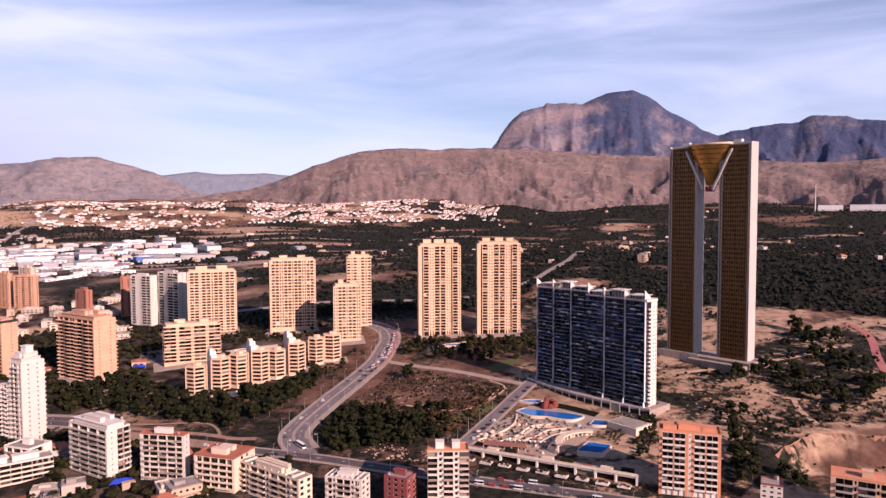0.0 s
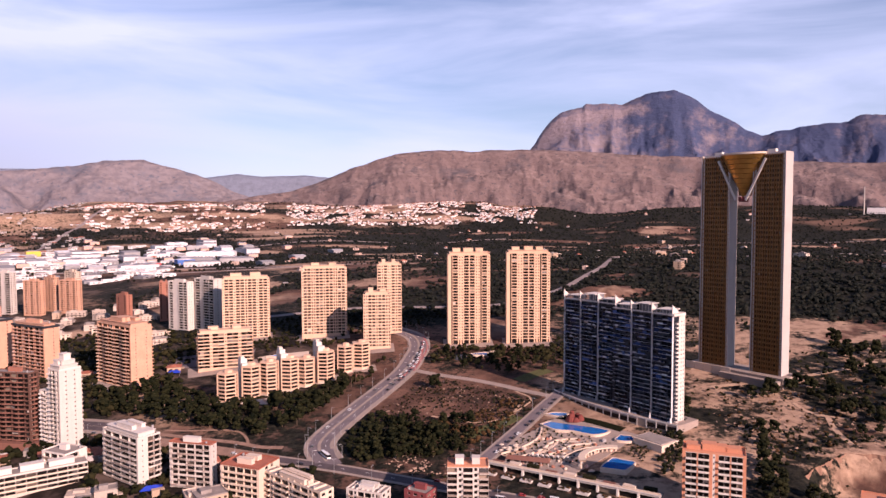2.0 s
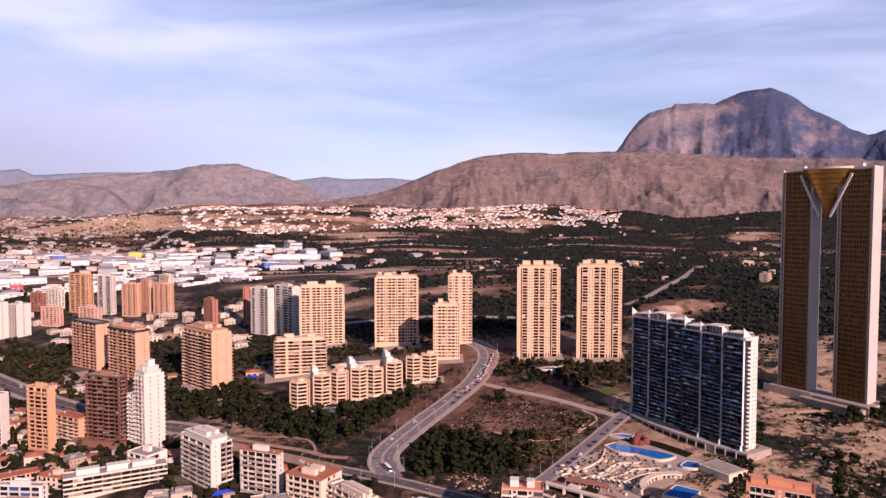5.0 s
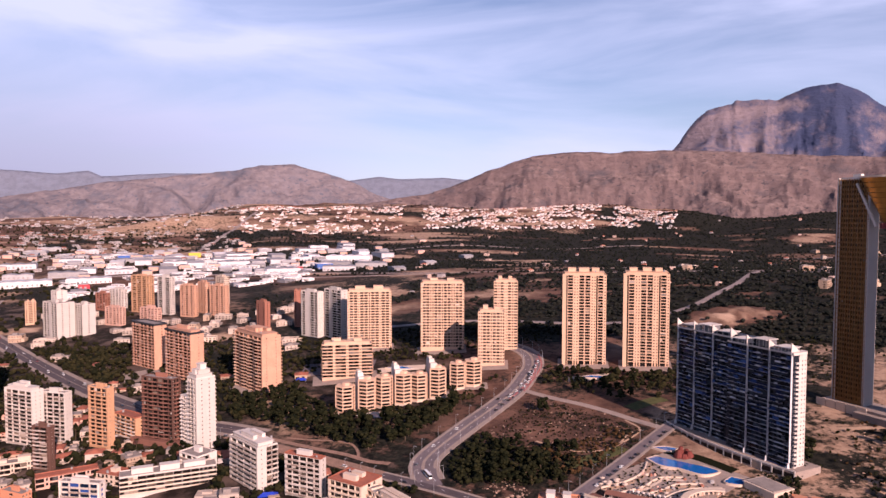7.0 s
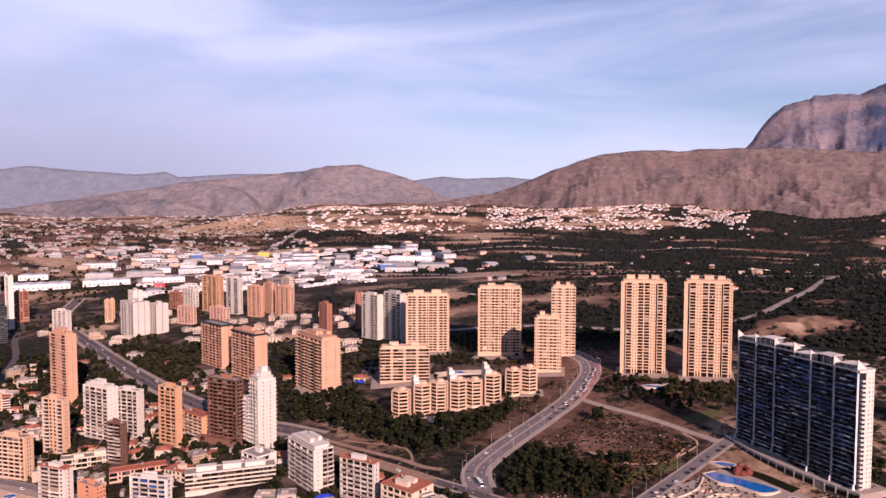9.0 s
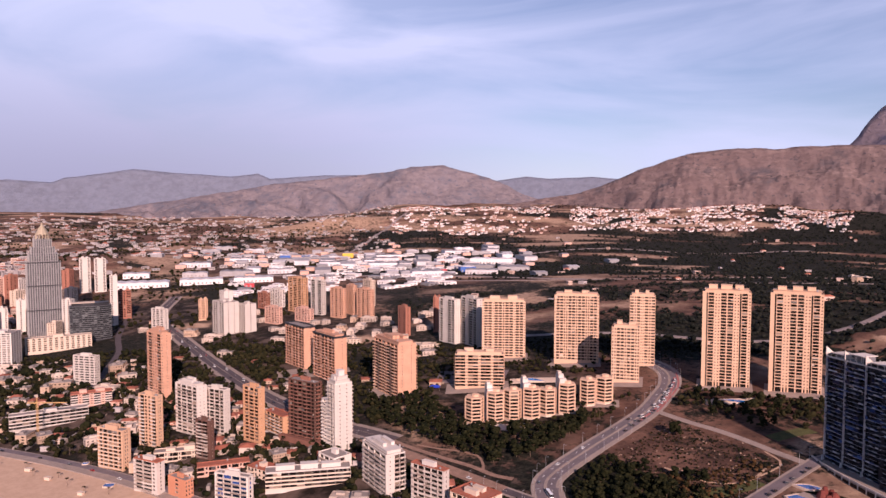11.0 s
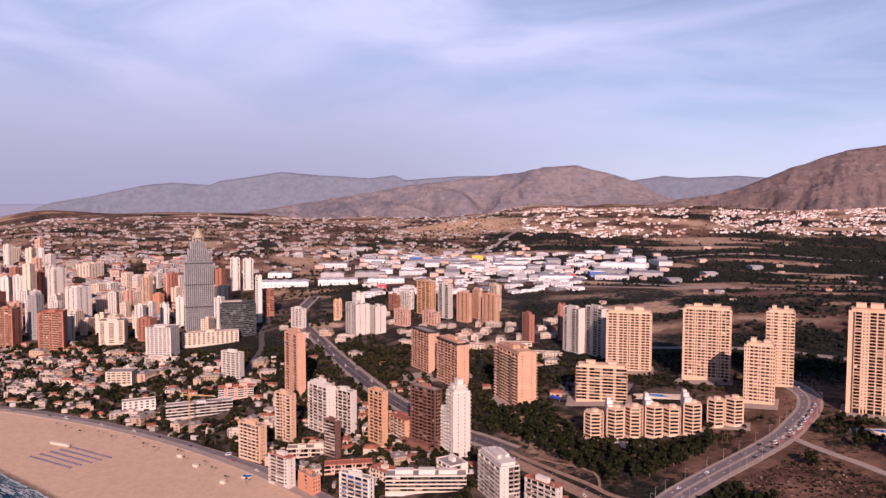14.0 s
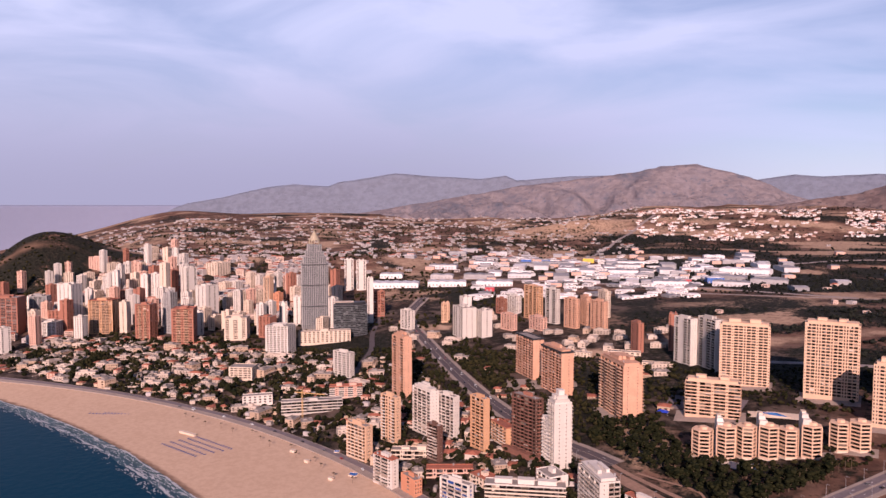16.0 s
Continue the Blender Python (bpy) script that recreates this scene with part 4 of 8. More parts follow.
tower("white apartment block with glazed balconies, one of a pair", -455.9, 513.2, 88.8, 8.0, 27.9, 45.9, "snsns", "bbbb", M_WHITE, pieces=48, rail=M_RAILW, fh=3.5, zig=0.25, group="white pair", name="apartment_block")
tower("ochre rendered apartment tower with dark stacked balconies", -401.9, 506.3, 81.2, 7.0, 23.4, 53.9, "snss", "bbb", M_OCHRE2, pieces=48, rail=M_OCHRE2, fh=3.5, zig=0.4)
tower("low orange building with a flat red roof", -391.7, 530.5, 71.3, 11.2, 32.4, 21.6, "sns", "bbbb", M_OCHRE2, pieces=48, rail=M_RAILW, cap=M_TILE, roofs=0, name="apartment_block")
tower("narrow brown block with white panels", -418.1, 459.4, 89.9, 5.0, 17.8, 36.7, "sns", "bbn", M_BROWN, pieces=48, rail=M_RAILW, name="apartment_block")
tower("white house with a red flat roof", -422.3, 400.8, 90.9, 8.2, 27.3, 28.1, "sws", "bbw", M_WHITE, pieces=48, rail=M_RAILW, cap=M_TILE, name="apartment_block")
tower("low orange rendered house among palms", -390.9, 405.4, 81.9, 7.9, 23.2, 16.2, "www", "sws", M_ORANGE, pieces=48, roofs=1, name="house")
tower("tan block of flats facing the beach", -492.5, 422.4, 92.9, 9.2, 31.1, 37.7, "swws", "bbbbb", M_TAN, pieces=48, rail=M_CREAM, fh=3.5, roofs=2, name="apartment_block")
tower("white block of flats with dark blue window bands", -335.4, 408.1, 95.9, 6.8, 31.8, 27.5, "sWs", "bbbb", M_WHITE, pieces=48, rail=M_RAILW, fh=3.5, pane=M_GLASS_BLUE, name="apartment_block")
tower("long white stepped terrace of flats", -103.0, 418.4, 53.1, 10.4, 56.0, 20.3, "ww", "bwbbwbbwb", M_CREAM, pieces=48, fh=3.5, roofs=4, decks=9, name="apartment_block")
tower("long low white terrace with roof decks", -57.3, 409.9, 71.8, 11.9, 23.8, 16.6, "ww", "bwbbwb", M_WHITE, pieces=48, rail=M_RAILW, fh=3.5, roofs=3, decks=7, name="apartment_block")
tower("house with a dark red roof", -25.4, 404.3, 64.1, 12.4, 15.1, 18.0, "ww", "www", M_REDROOF, pieces=48, roofs=1, cap=M_REDROOF, name="house")
tower("white flats with orange roof terrace and scaffold frames", 2.4, 404.9, 1.3, 23.9, 14.0, 33.0, "bwbwb", "www", M_WHITE, pieces=48, rail=M_RAILW, fh=3.5, cap=M_ORANGE, roofs=2, name="apartment_block")
tower("white stepped apartment tower near the main road", -782.4, 865.7, 68.0, 26.0, 44.0, 54.0, "snsns", "brsrb", M_WHITE, pieces=0, fh=3.3, roofs=2)
tower("tall white core of stepped flats near the main road", -800.0, 886.0, 68.0, 16.0, 18.0, 66.0, "sns", "rsr", M_WHITE, pieces=0, fh=3.3, roofs=1)
tower("white lower wing of stepped flats near the main road", -748.0, 880.0, 68.0, 20.0, 22.0, 47.0, "sns", "rrb", M_WHITE, pieces=0, fh=3.3, roofs=1)
tower("brown apartment block beside the white tower", -903.6, 935.1, 45.7, 15.8, 14.0, 37.9, "wrw", "ww", M_TAN, pieces=0)
tower("narrow white tower with horizontal bands", -925.4, 856.5, 89.2, 9.9, 30.9, 36.9, "sws", "rrr", M_WHITE, pieces=0, fh=3.2)
tower("red brick apartment tower, one of a cluster", -652.2, 1000.9, 75.5, 9.9, 31.0, 52.4, "rnnr", "rnrnr", M_BRICK2, pieces=0, fh=3.2, group="red cluster")
tower("red brick apartment tower, one of a cluster", -644.7, 1031.5, 60.6, 8.6, 25.2, 51.7, "rnnr", "rnrnr", M_BRICK2, pieces=0, fh=3.2, group="red cluster")
tower("red brick apartment tower, one of a cluster", -601.6, 1009.3, 72.3, 11.0, 34.5, 50.0, "rnnr", "rnrnr", M_BRICK2, pieces=0, fh=3.2, group="red cluster")
tower("greyish tower behind the red cluster", -655.7, 1105.6, 59.2, 10.3, 31.3, 49.6, "rwr", "rrwr", M_CREAM, pieces=0, fh=3.2)
tower("ochre apartment tower with green panels", -767.6, 1036.4, 73.8, 14.5, 42.5, 64.5, "rwr", "rrr", M_OCHRE2, pieces=0, fh=3.2)
tower("white apartment tower with stepped balconies", -708.1, 1018.7, 76.1, 10.0, 30.9, 63.8, "rwr", "bsb", M_WHITE, pieces=0, fh=3.2)
tower("low pink apartment block", -744.5, 939.8, 77.7, 11.3, 34.3, 29.9, "rr", "rrrr", M_PINK, pieces=0, name="apartment_block")
tower("low pink apartment block", -699.3, 966.1, 71.3, 13.2, 38.6, 23.5, "rr", "rrrr", M_PINK, pieces=0, name="apartment_block")
tower("white apartment block among pink blocks", -842.3, 1066.6, 73.5, 12.2, 35.7, 34.8, "rr", "rrrr", M_WHITE, pieces=0, name="apartment_block")
tower("small red brick block", -858.7, 1047.5, 74.6, 9.5, 27.9, 31.3, "rr", "rrr", M_BRICK, pieces=0, name="apartment_block")
tower("small brick apartment tower by the school", -466.8, 908.7, 56.3, 8.4, 25.5, 43.4, "sws", "wsw", M_BRICK, pieces=0, fh=3.1)

tower("slim white tower, one of a pair", -1348.3, 1025.6, 54.7, 22.3, 14.0, 77.3, "wsw", "www", M_WHITE, pieces=0, fh=3.4, group="white slabs")
tower("slim white tower, one of a pair", -1325.3, 1046.0, 53.7, 23.7, 14.0, 74.4, "wsw", "www", M_WHITE, pieces=0, fh=3.4, group="white slabs")
tower("very slim white tower", -1040.7, 856.2, 52.9, 12.4, 12.0, 89.8, "ws", "ws", M_WHITE, pieces=0, fh=3.4)
tower("reddish brown apartment tower", -1068.4, 900.3, 52.4, 23.4, 14.0, 53.1, "rwr", "ww", M_BRICK, pieces=0, fh=3.3)
tower("white hotel with a grid of balconies", -981.2, 617.5, 124.2, 31.8, 41.6, 51.1, "rrrr", "rrrrrr", M_WHITE, pieces=0, fh=3.2, name="hotel")
tower("cream low hotel wing with rows of windows", -976.6, 704.2, 57.9, 91.9, 16.0, 23.4, "wwwwwwwwwwww", "www", M_CREAM, pieces=0, fh=3.3, roofs=1, name="hotel")
tower("white block with deep horizontal balcony bands", -757.0, 590.3, 101.6, 8.8, 33.9, 38.7, "rrr", "rrrr", M_WHITE, pieces=0, fh=3.4, name="apartment_block")
tower("low pink flats with white balconies", -671.9, 533.3, 55.3, 43.1, 12.0, 16.7, "bwbwbwb", "www", M_PINK, pieces=50, rail=M_WHITE, cap=M_TILE, name="apartment_block")
tower("long white beach hotel with balconies", -658.2, 472.1, 59.2, 74.8, 13.0, 17.3, "bbbbbbbbbbbb", "ww", M_WHITE, pieces=50, fh=3.5, roofs=1, name="hotel")
tower("low white seafront building with arched openings", -739.6, 441.6, 62.2, 37.8, 12.0, 13.2, "wwwwww", "ww", M_WHITE, pieces=50, roofs=0, name="house")
tower("low striped hotel with pale bands", -875.1, 492.3, 132.5, 25.3, 35.2, 19.7, "rrr", "rrrrr", M_CREAM, pieces=0, fh=3.2, roofs=0, name="hotel")
tower("cream hotel with tall bright window bays", -1141.3, 618.6, 141.4, 32.8, 41.3, 42.4, "rswsr", "rsrsr", M_CREAM, pieces=0, fh=3.2, name="hotel")
tower("red apartment block beside a white hotel", -1114.7, 667.5, 114.6, 21.5, 25.8, 40.8, "sss", "www", M_BRICK, pieces=0, name="apartment_block")
tower("tall brown tower with an orange side", -1275.4, 760.8, 113.6, 13.8, 16.3, 83.0, "sss", "bwb", M_TAN, pieces=0, rail=M_CREAM)
tower("orange rendered apartment tower in the resort", -1259.9, 775.2, 110.9, 15.2, 15.3, 48.7, "sws", "www", M_ORANGE, pieces=0)
tower("white stepped apartment tower", -1307.0, 705.8, 131.9, 16.3, 16.1, 56.9, "wsw", "www", M_WHITE, pieces=0)
tower("pale apartment block in the resort", -1294.2, 722.7, 113.2, 14.9, 15.0, 33.9, "wsw", "www", M_CREAM, pieces=0)
tower("red brick tower with stacked loggias", -1176.4, 532.1, 143.4, 30.9, 38.7, 65.2, "rwr", "rbwbr", M_BRICK3, pieces=0, rail=M_TAN, cap=M_TILE)
tower("red brick tower with stacked loggias", -1249.8, 490.8, 124.5, 24.0, 30.8, 67.5, "rwr", "rbwbr", M_BRICK3, pieces=0, rail=M_TAN)
tower("ochre tower with stacked balconies and a red roof edge", -1369.4, 455.1, 137.0, 36.1, 47.0, 66.0, "rwr", "rbbwbbr", M_OCHRE2, pieces=0, rail=M_TAN, cap=M_TILE)
tower("tall white tower with vertical ribs", -1468.3, 420.7, 125.7, 32.5, 32.3, 90.9, "swswsws", "swswsws", M_WHITE, pieces=0, fh=3.4)
tower("white and grey tower with vertical ribs", -1316.4, 641.0, 103.4, 32.8, 32.6, 74.8, "swsws", "swsws", M_WHITE, pieces=0)
tower("grey slender apartment tower in the resort", -1267.3, 543.4, 115.0, 18.1, 18.1, 78.8, "www", "wwww", M_GREY, pieces=0)
tower("white apartment tower among other towers", -1513.0, 687.5, 98.8, 29.3, 23.3, 74.6, "wsw", "sws", M_WHITE, pieces=0)
tower("cream tall apartment tower", -1490.1, 623.3, 122.3, 16.2, 16.0, 95.0, "wsw", "sws", M_CREAM, pieces=0)
tower("white apartment tower with a stepped top", -1572.5, 611.0, 132.6, 16.1, 16.2, 59.0, "wsw", "sws", M_WHITE, pieces=0)
tower("white apartment tower with a grey cap", -1593.2, 552.5, 139.6, 12.6, 12.6, 77.5, "sss", "sws", M_WHITE, pieces=0, cap=M_GREY)
tower("pale narrow apartment tower", -1330.8, 479.5, 132.1, 12.5, 14.8, 60.6, "sss", "sws", M_CREAM, pieces=0)
tower("red brick apartment block", -1553.7, 564.3, 122.8, 20.9, 29.5, 38.1, "www", "wwww", M_BRICK, pieces=0)
tower("grey white balcony tower", -1417.5, 343.6, 126.0, 14.2, 17.2, 55.9, "sss", "rr", M_CREAM, pieces=0)
tower("low white hotel with balcony bands", -1415.2, 369.5, 142.7, 29.6, 34.8, 31.5, "rrr", "rrrr", M_WHITE, pieces=0, name="hotel")
tower("red brown stepped apartment block", -1481.6, 405.4, 126.3, 29.1, 34.8, 39.9, "www", "wwww", M_BRICK, pieces=0)
tower("dark hotel slab with a red end wall", -1536.9, 319.0, 146.1, 42.1, 63.5, 82.1, "sss", "WWWWWW", M_BRICK, pieces=0, pane=M_GLASS_GREY, name="hotel")
tower("dark hotel slab in shade", -1557.8, 387.6, 145.2, 23.2, 34.9, 66.0, "www", "WWWW", M_GREY, pieces=0, pane=M_GLASS_GREY, name="hotel")
tower("pale slab block on the hillside", -1687.5, 843.9, 105.5, 43.9, 43.6, 35.6, "wwwww", "wwww", M_CREAM, pieces=0)
tower("red tower on the hillside", -1930.9, 691.9, 111.0, 11.2, 11.1, 52.9, "www", "www", M_BRICK, pieces=0)
tower("pink slab block on the hillside", -2012.5, 649.2, 111.8, 40.6, 40.6, 37.5, "wwww", "wwww", M_PINK, pieces=0)
tower("low block under dark blue sheeting", -1863.4, 682.0, 121.6, 33.3, 33.8, 24.0, "sss", "sss", M_BLUE, pieces=0, roofs=0)
tower("pale apartment block in the hillside row", -1519.7, 781.0, 109.0, 20.5, 20.4, 27.4, "www", "www", M_CREAM, pieces=0, group="hillside row", name="apartment_block")
tower("pale apartment block in the hillside row", -1516.9, 807.0, 108.2, 23.6, 23.5, 27.6, "www", "www", M_WHITE, pieces=0, group="hillside row", name="apartment_block")
tower("pale apartment block in the hillside row", -1522.1, 849.3, 107.1, 16.4, 16.4, 42.3, "www", "www", M_CREAM, pieces=0, group="hillside row", name="apartment_block")
tower("pale apartment block in the hillside row", -1508.0, 867.3, 106.4, 15.5, 15.5, 36.7, "www", "www", M_WHITE, pieces=0, group="hillside row", name="apartment_block")
tower("pale apartment block in the hillside row", -1503.2, 893.1, 105.6, 15.7, 15.7, 37.0, "www", "www", M_CREAM, pieces=0, group="hillside row", name="apartment_block")
tower("pale apartment block in the hillside row", -1509.4, 920.8, 104.9, 14.0, 13.9, 37.5, "www", "www", M_WHITE, pieces=0, group="hillside row", name="apartment_block")
tower("pale apartment block in the hillside row", -1474.4, 927.8, 104.2, 15.8, 15.8, 28.5, "www", "www", M_CREAM, pieces=0, group="hillside row", name="apartment_block")
tower("pale apartment block in the hillside row", -1459.3, 946.5, 103.4, 17.9, 17.8, 31.3, "www", "www", M_WHITE, pieces=0, group="hillside row", name="apartment_block")
tower("slender white tower with angular stacked balconies", -308.7, 515.3, 62.0, 17.5, 15.0, 62.5, "snsns", "bbnb", M_WHITE, pieces=48, fh=3.5, roofs=3, deep=2.0, zig=0.5, base=8, piloti=True)
tower("long white low flats with a stepped roofline", -292.1, 446.9, 38.5, 67.5, 14.0, 15.8, "bbbbbbbbbbb", "ww", M_WHITE, pieces=48, rail=M_CREAM, fh=3.5, roofs=3, name="apartment_block")
tower("low white annex with a red panel", -284.3, 473.1, 69.8, 17.7, 23.2, 17.3, "bs", "bbb", M_WHITE, pieces=48, rail=M_RAILW, fh=3.5, roofs=1, name="apartment_block")
tower("orange brick flats with white balcony columns", 144.1, 406.1, -17.3, 33.8, 17.0, 37.7, "sbbdbbsnsbbdbbs", "wsw", M_WHITE, pieces=48, pier=M_ORANGE, top=M_ORANGE, rail=M_WHITE, fh=3.5, base=6, roofs=4, cap=M_ORANGE)
tower("orange-roofed flats with grey balcony bands", 228.4, 372.9, -29.3, 33.8, 16.0, 21.7, "sbbwbbwbbs", "wsw", M_TAN, pieces=48, rail=M_GREY, fh=3.5, roofs=1, cap=M_ORANGE, name="apartment_block")
tower("low white house with a dark red roof", 183.5, 386.1, -24.7, 11.3, 12.0, 13.6, "www", "ww", M_WHITE, pieces=48, rail=M_RAILW, roofs=0, cap=M_REDROOF, name="house")

tower("long low house under a red tiled roof", -384, 447, 47, 44, 11, 8, "bwbwbwbwb", "ww", M_PINK, pieces=40, fh=3.2, base=1.5, cap=M_TILE, roofs=0, name="house")
tower("long low grey-roofed terrace with balconies", -444, 454, 43, 44, 12, 9, "bbwbbwbbwbb", "ww", M_CREAM, pieces=40, fh=3.2, base=2, roofs=2, name="house")
tower("low house with a crimson flat roof", -342, 451, -5, 25, 15, 8, "bwwb", "ww", M_CREAM, pieces=30, fh=3.2, base=1.5, cap=M_TILE, roofs=1, name="house")

# the white tower's lower wing and its stepped crown
white_tower = [o for o in scene.objects if o.name.startswith("apartment_tower") and (o.matrix_basis.translation.xy - Vector((-308.7, 515.3))).length < 0.5][0]
tower("", 0, 0, 0, 13.9, 12.0, 46.4, "sns", "bbb", M_WHITE, pieces=40, fh=3.1, z=0, topped=False, deep=1.8, zig=0.5, base=8, piloti=True, onto=(white_tower, (-1.8, 13.52, 0)))
for k, (x0, x1, y0, y1, z0, z1) in enumerate(((-7.3, 6.9, -6.1, 6.6, 63.8, 67.0), (-5.0, 4.9, -5.1, 4.5, 67.0, 70.6), (-3.0, 2.5, -4.6, 1.5, 70.6, 75.4))):
    step_ = Shape()
    step_.box(x0, x1, y0, y1, z0, z1 - 0.5)
    step_.box(x0 - 0.6, x1 + 0.3, y0 - 0.5, y1 + 0.6, z1 - 0.5, z1)
    part("crown_step", step_, M_WHITE, white_tower)


# ---- landmark buildings ----
def twin_skyscraper(x, y, rot):
    """Two slabs of bronze glass with white edge walls, joined at the top by a hanging cone."""
    z = land(x, y) + 2.7
    ob = thing("skyscraper", pose(x, y, z, 0, 0, rot), "twin bronze glass skyscraper joined by a hanging golden cone", "skyscraper")
    L, D, H, gap = 28.6, 11.2, 192.0, 21.0
    for s in (-1, 1):
        cy = s * (gap + L) / 2
        cx = D / 2
        tower("", 0, 0, 0, D, L - 2.0, H, "ssss", "rrrrrr", M_GOLD, pier=M_WHITE, pane=M_GLASS_GOLD, frame_mat=M_GOLD, z=0, floors=46, base=5, pieces=40,
              topped=False, onto=(ob, (cx, cy, 0)), back="ssss", spand=1.1)
        # bronze skin in front of the glass rows: mullions and floor bands
        grid = Shape()
        for i in range(13):
            yy = cy - (L - 2.4) / 2 + (L - 2.4) * i / 12
            grid.box(-0.7, -0.004, yy - 0.26, yy + 0.26, 2, H + 1)
        for f in range(47):
            zz = 5 + (H - 5) * f / 46
            grid.box(-0.3, -0.006, cy - L / 2 + 1.2, cy + L / 2 - 1.2, zz - 0.2, zz + 0.3)
        part("bronze_grid", grid, M_GOLD, ob, "bronze mullion grid")
        edge = Shape()
        for e in (-1, 1):
            yy = cy + e * (L / 2 - 0.45)
            edge.box(-1.1, D + 0.6, yy - 0.45, yy + 0.45, 0, H + (2.2 if e * s > 0 else 1.0))
        part("edge_wall", edge, M_CONC, ob, "pale concrete edge wall")
        cap = Shape()
        cap.box(2.0, D - 2, cy - L / 2 + 1.5, cy + L / 2 - 1.5, H + 0.01, H + 2.6)
        cap.box(3.5, 7.5, cy - 3, cy + 4, H + 2.6, H + 5.2)
        part("roof_plant", cap, M_WHITE, ob)
    # the link between the slabs, tapering downwards to a V
    link = Shape()
    top, low = H + 0.4, H - 34.5
    w = gap / 2
    for x0, x1 in ((2.5, D - 2.0),):
        ring = [(x0, -w, top), (x0, w, top), (x0, 4.0, low), (x0, -4.0, low)]
        ring2 = [(x1, p[1], p[2]) for p in ring]
        link.face(ring)
        link.face(ring2[::-1])
        for i in range(4):
            j = (i + 1) % 4
            link.face([ring[j], ring[i], ring2[i], ring2[j]])
    link_ob = part("link_block", link, M_GOLD, ob, "bronze link between the towers")
    n = 40
    half = [math.pi * (0.5 + i / n) for i in range(n + 1)]
    rings = 9
    for k in range(rings):
        t0, t1 = k / rings, (k + 1) / rings - 0.012
        r0, r1 = 20.5 * (1 - t0), 20.5 * (1 - t1)
        z0, z1 = H + 1.5 - 38 * t0, H + 1.5 - 38 * t1
        cone = Shape()
        for i in range(n):
            a0, a1 = half[i], half[i + 1]
            q = [(2 + r0 * 0.55 * math.cos(a0), r0 * math.sin(a0), z0), (2 + r0 * 0.55 * math.cos(a1), r0 * math.sin(a1), z0),
                 (2 + r1 * 0.55 * math.cos(a1), r1 * math.sin(a1), z1), (2 + r1 * 0.55 * math.cos(a0), r1 * math.sin(a0), z1)]
            cone.face(q[::-1])
        part("cone_ring", cone, M_CONE, link_ob, "golden cladding ring of the cone")
    for s in (-1, 1):
        strut = Shape()
        a, b_ = Vector((-1.4, s * 21.8, H - 3)), Vector((-1.4, s * 4.6, H - 38.5))
        dirv = (b_ - a).normalized()
        sx, sy = Vector((0.9, 0, 0)), dirv.cross(Vector((1, 0, 0))).normalized() * 0.9
        ring = [a - sx - sy, a + sx - sy, a + sx + sy, a - sx + sy]
        ring2 = [p + (b_ - a) for p in ring]
        for i in range(4):
            j = (i + 1) % 4
            strut.face([tuple(ring[i]), tuple(ring[j]), tuple(ring2[j]), tuple(ring2[i])])
        strut.face([tuple(p) for p in ring[::-1]])
        strut.face([tuple(p) for p in ring2])
        part("strut", strut, M_WHITE, ob, "white diagonal strut")
    tip = Shape()
    tip.prism([(2 - 4, -1.0), (2 + 1, -4.5), (2 + 5, 0), (2 + 1, 4.5)], H - 40, H - 35.5, 0, 1.15)
    part("cone_tip", tip, M_REDROOF, ob)
    rim = Shape()
    rim.prism([(min(D - 1.0, 2 + 21 * 0.58 * math.cos(2 * math.pi * i / 32)), 21 * math.sin(2 * math.pi * i / 32)) for i in range(32)], H + 1.4, H + 3.0)
    part("rim", rim, M_CREAM, ob)
    plinth = Shape()
    plinth.box(-10, D + 8, -gap / 2 - L - 6, gap / 2 + L + 6, -8, 3.2)
    plinth.box(-16, -10.004, -gap / 2 - L - 4, 10, -8, 1.0)
    part("plinth", plinth, M_PAVE, ob, "pale paved plinth")
    wall_ = Shape()
    for k in range(5):
        wall_.box(-10.4, -10.006, 2 + k * 9, 10.4 + k * 9, -6, 4.6)
    part("plinth_wall", wall_, M_CREAM, ob)
    return ob


M_CONC = surface("pale_concrete", (0.40, 0.355, 0.33), 0.8, vary=0.12, size=12, stain=0.4)
M_CONE = surface("gold_cladding", (0.42, 0.25, 0.07), 0.33, metal=0.85, vary=0.25, size=4)
twin_skyscraper(239.8, 636.4, 41)


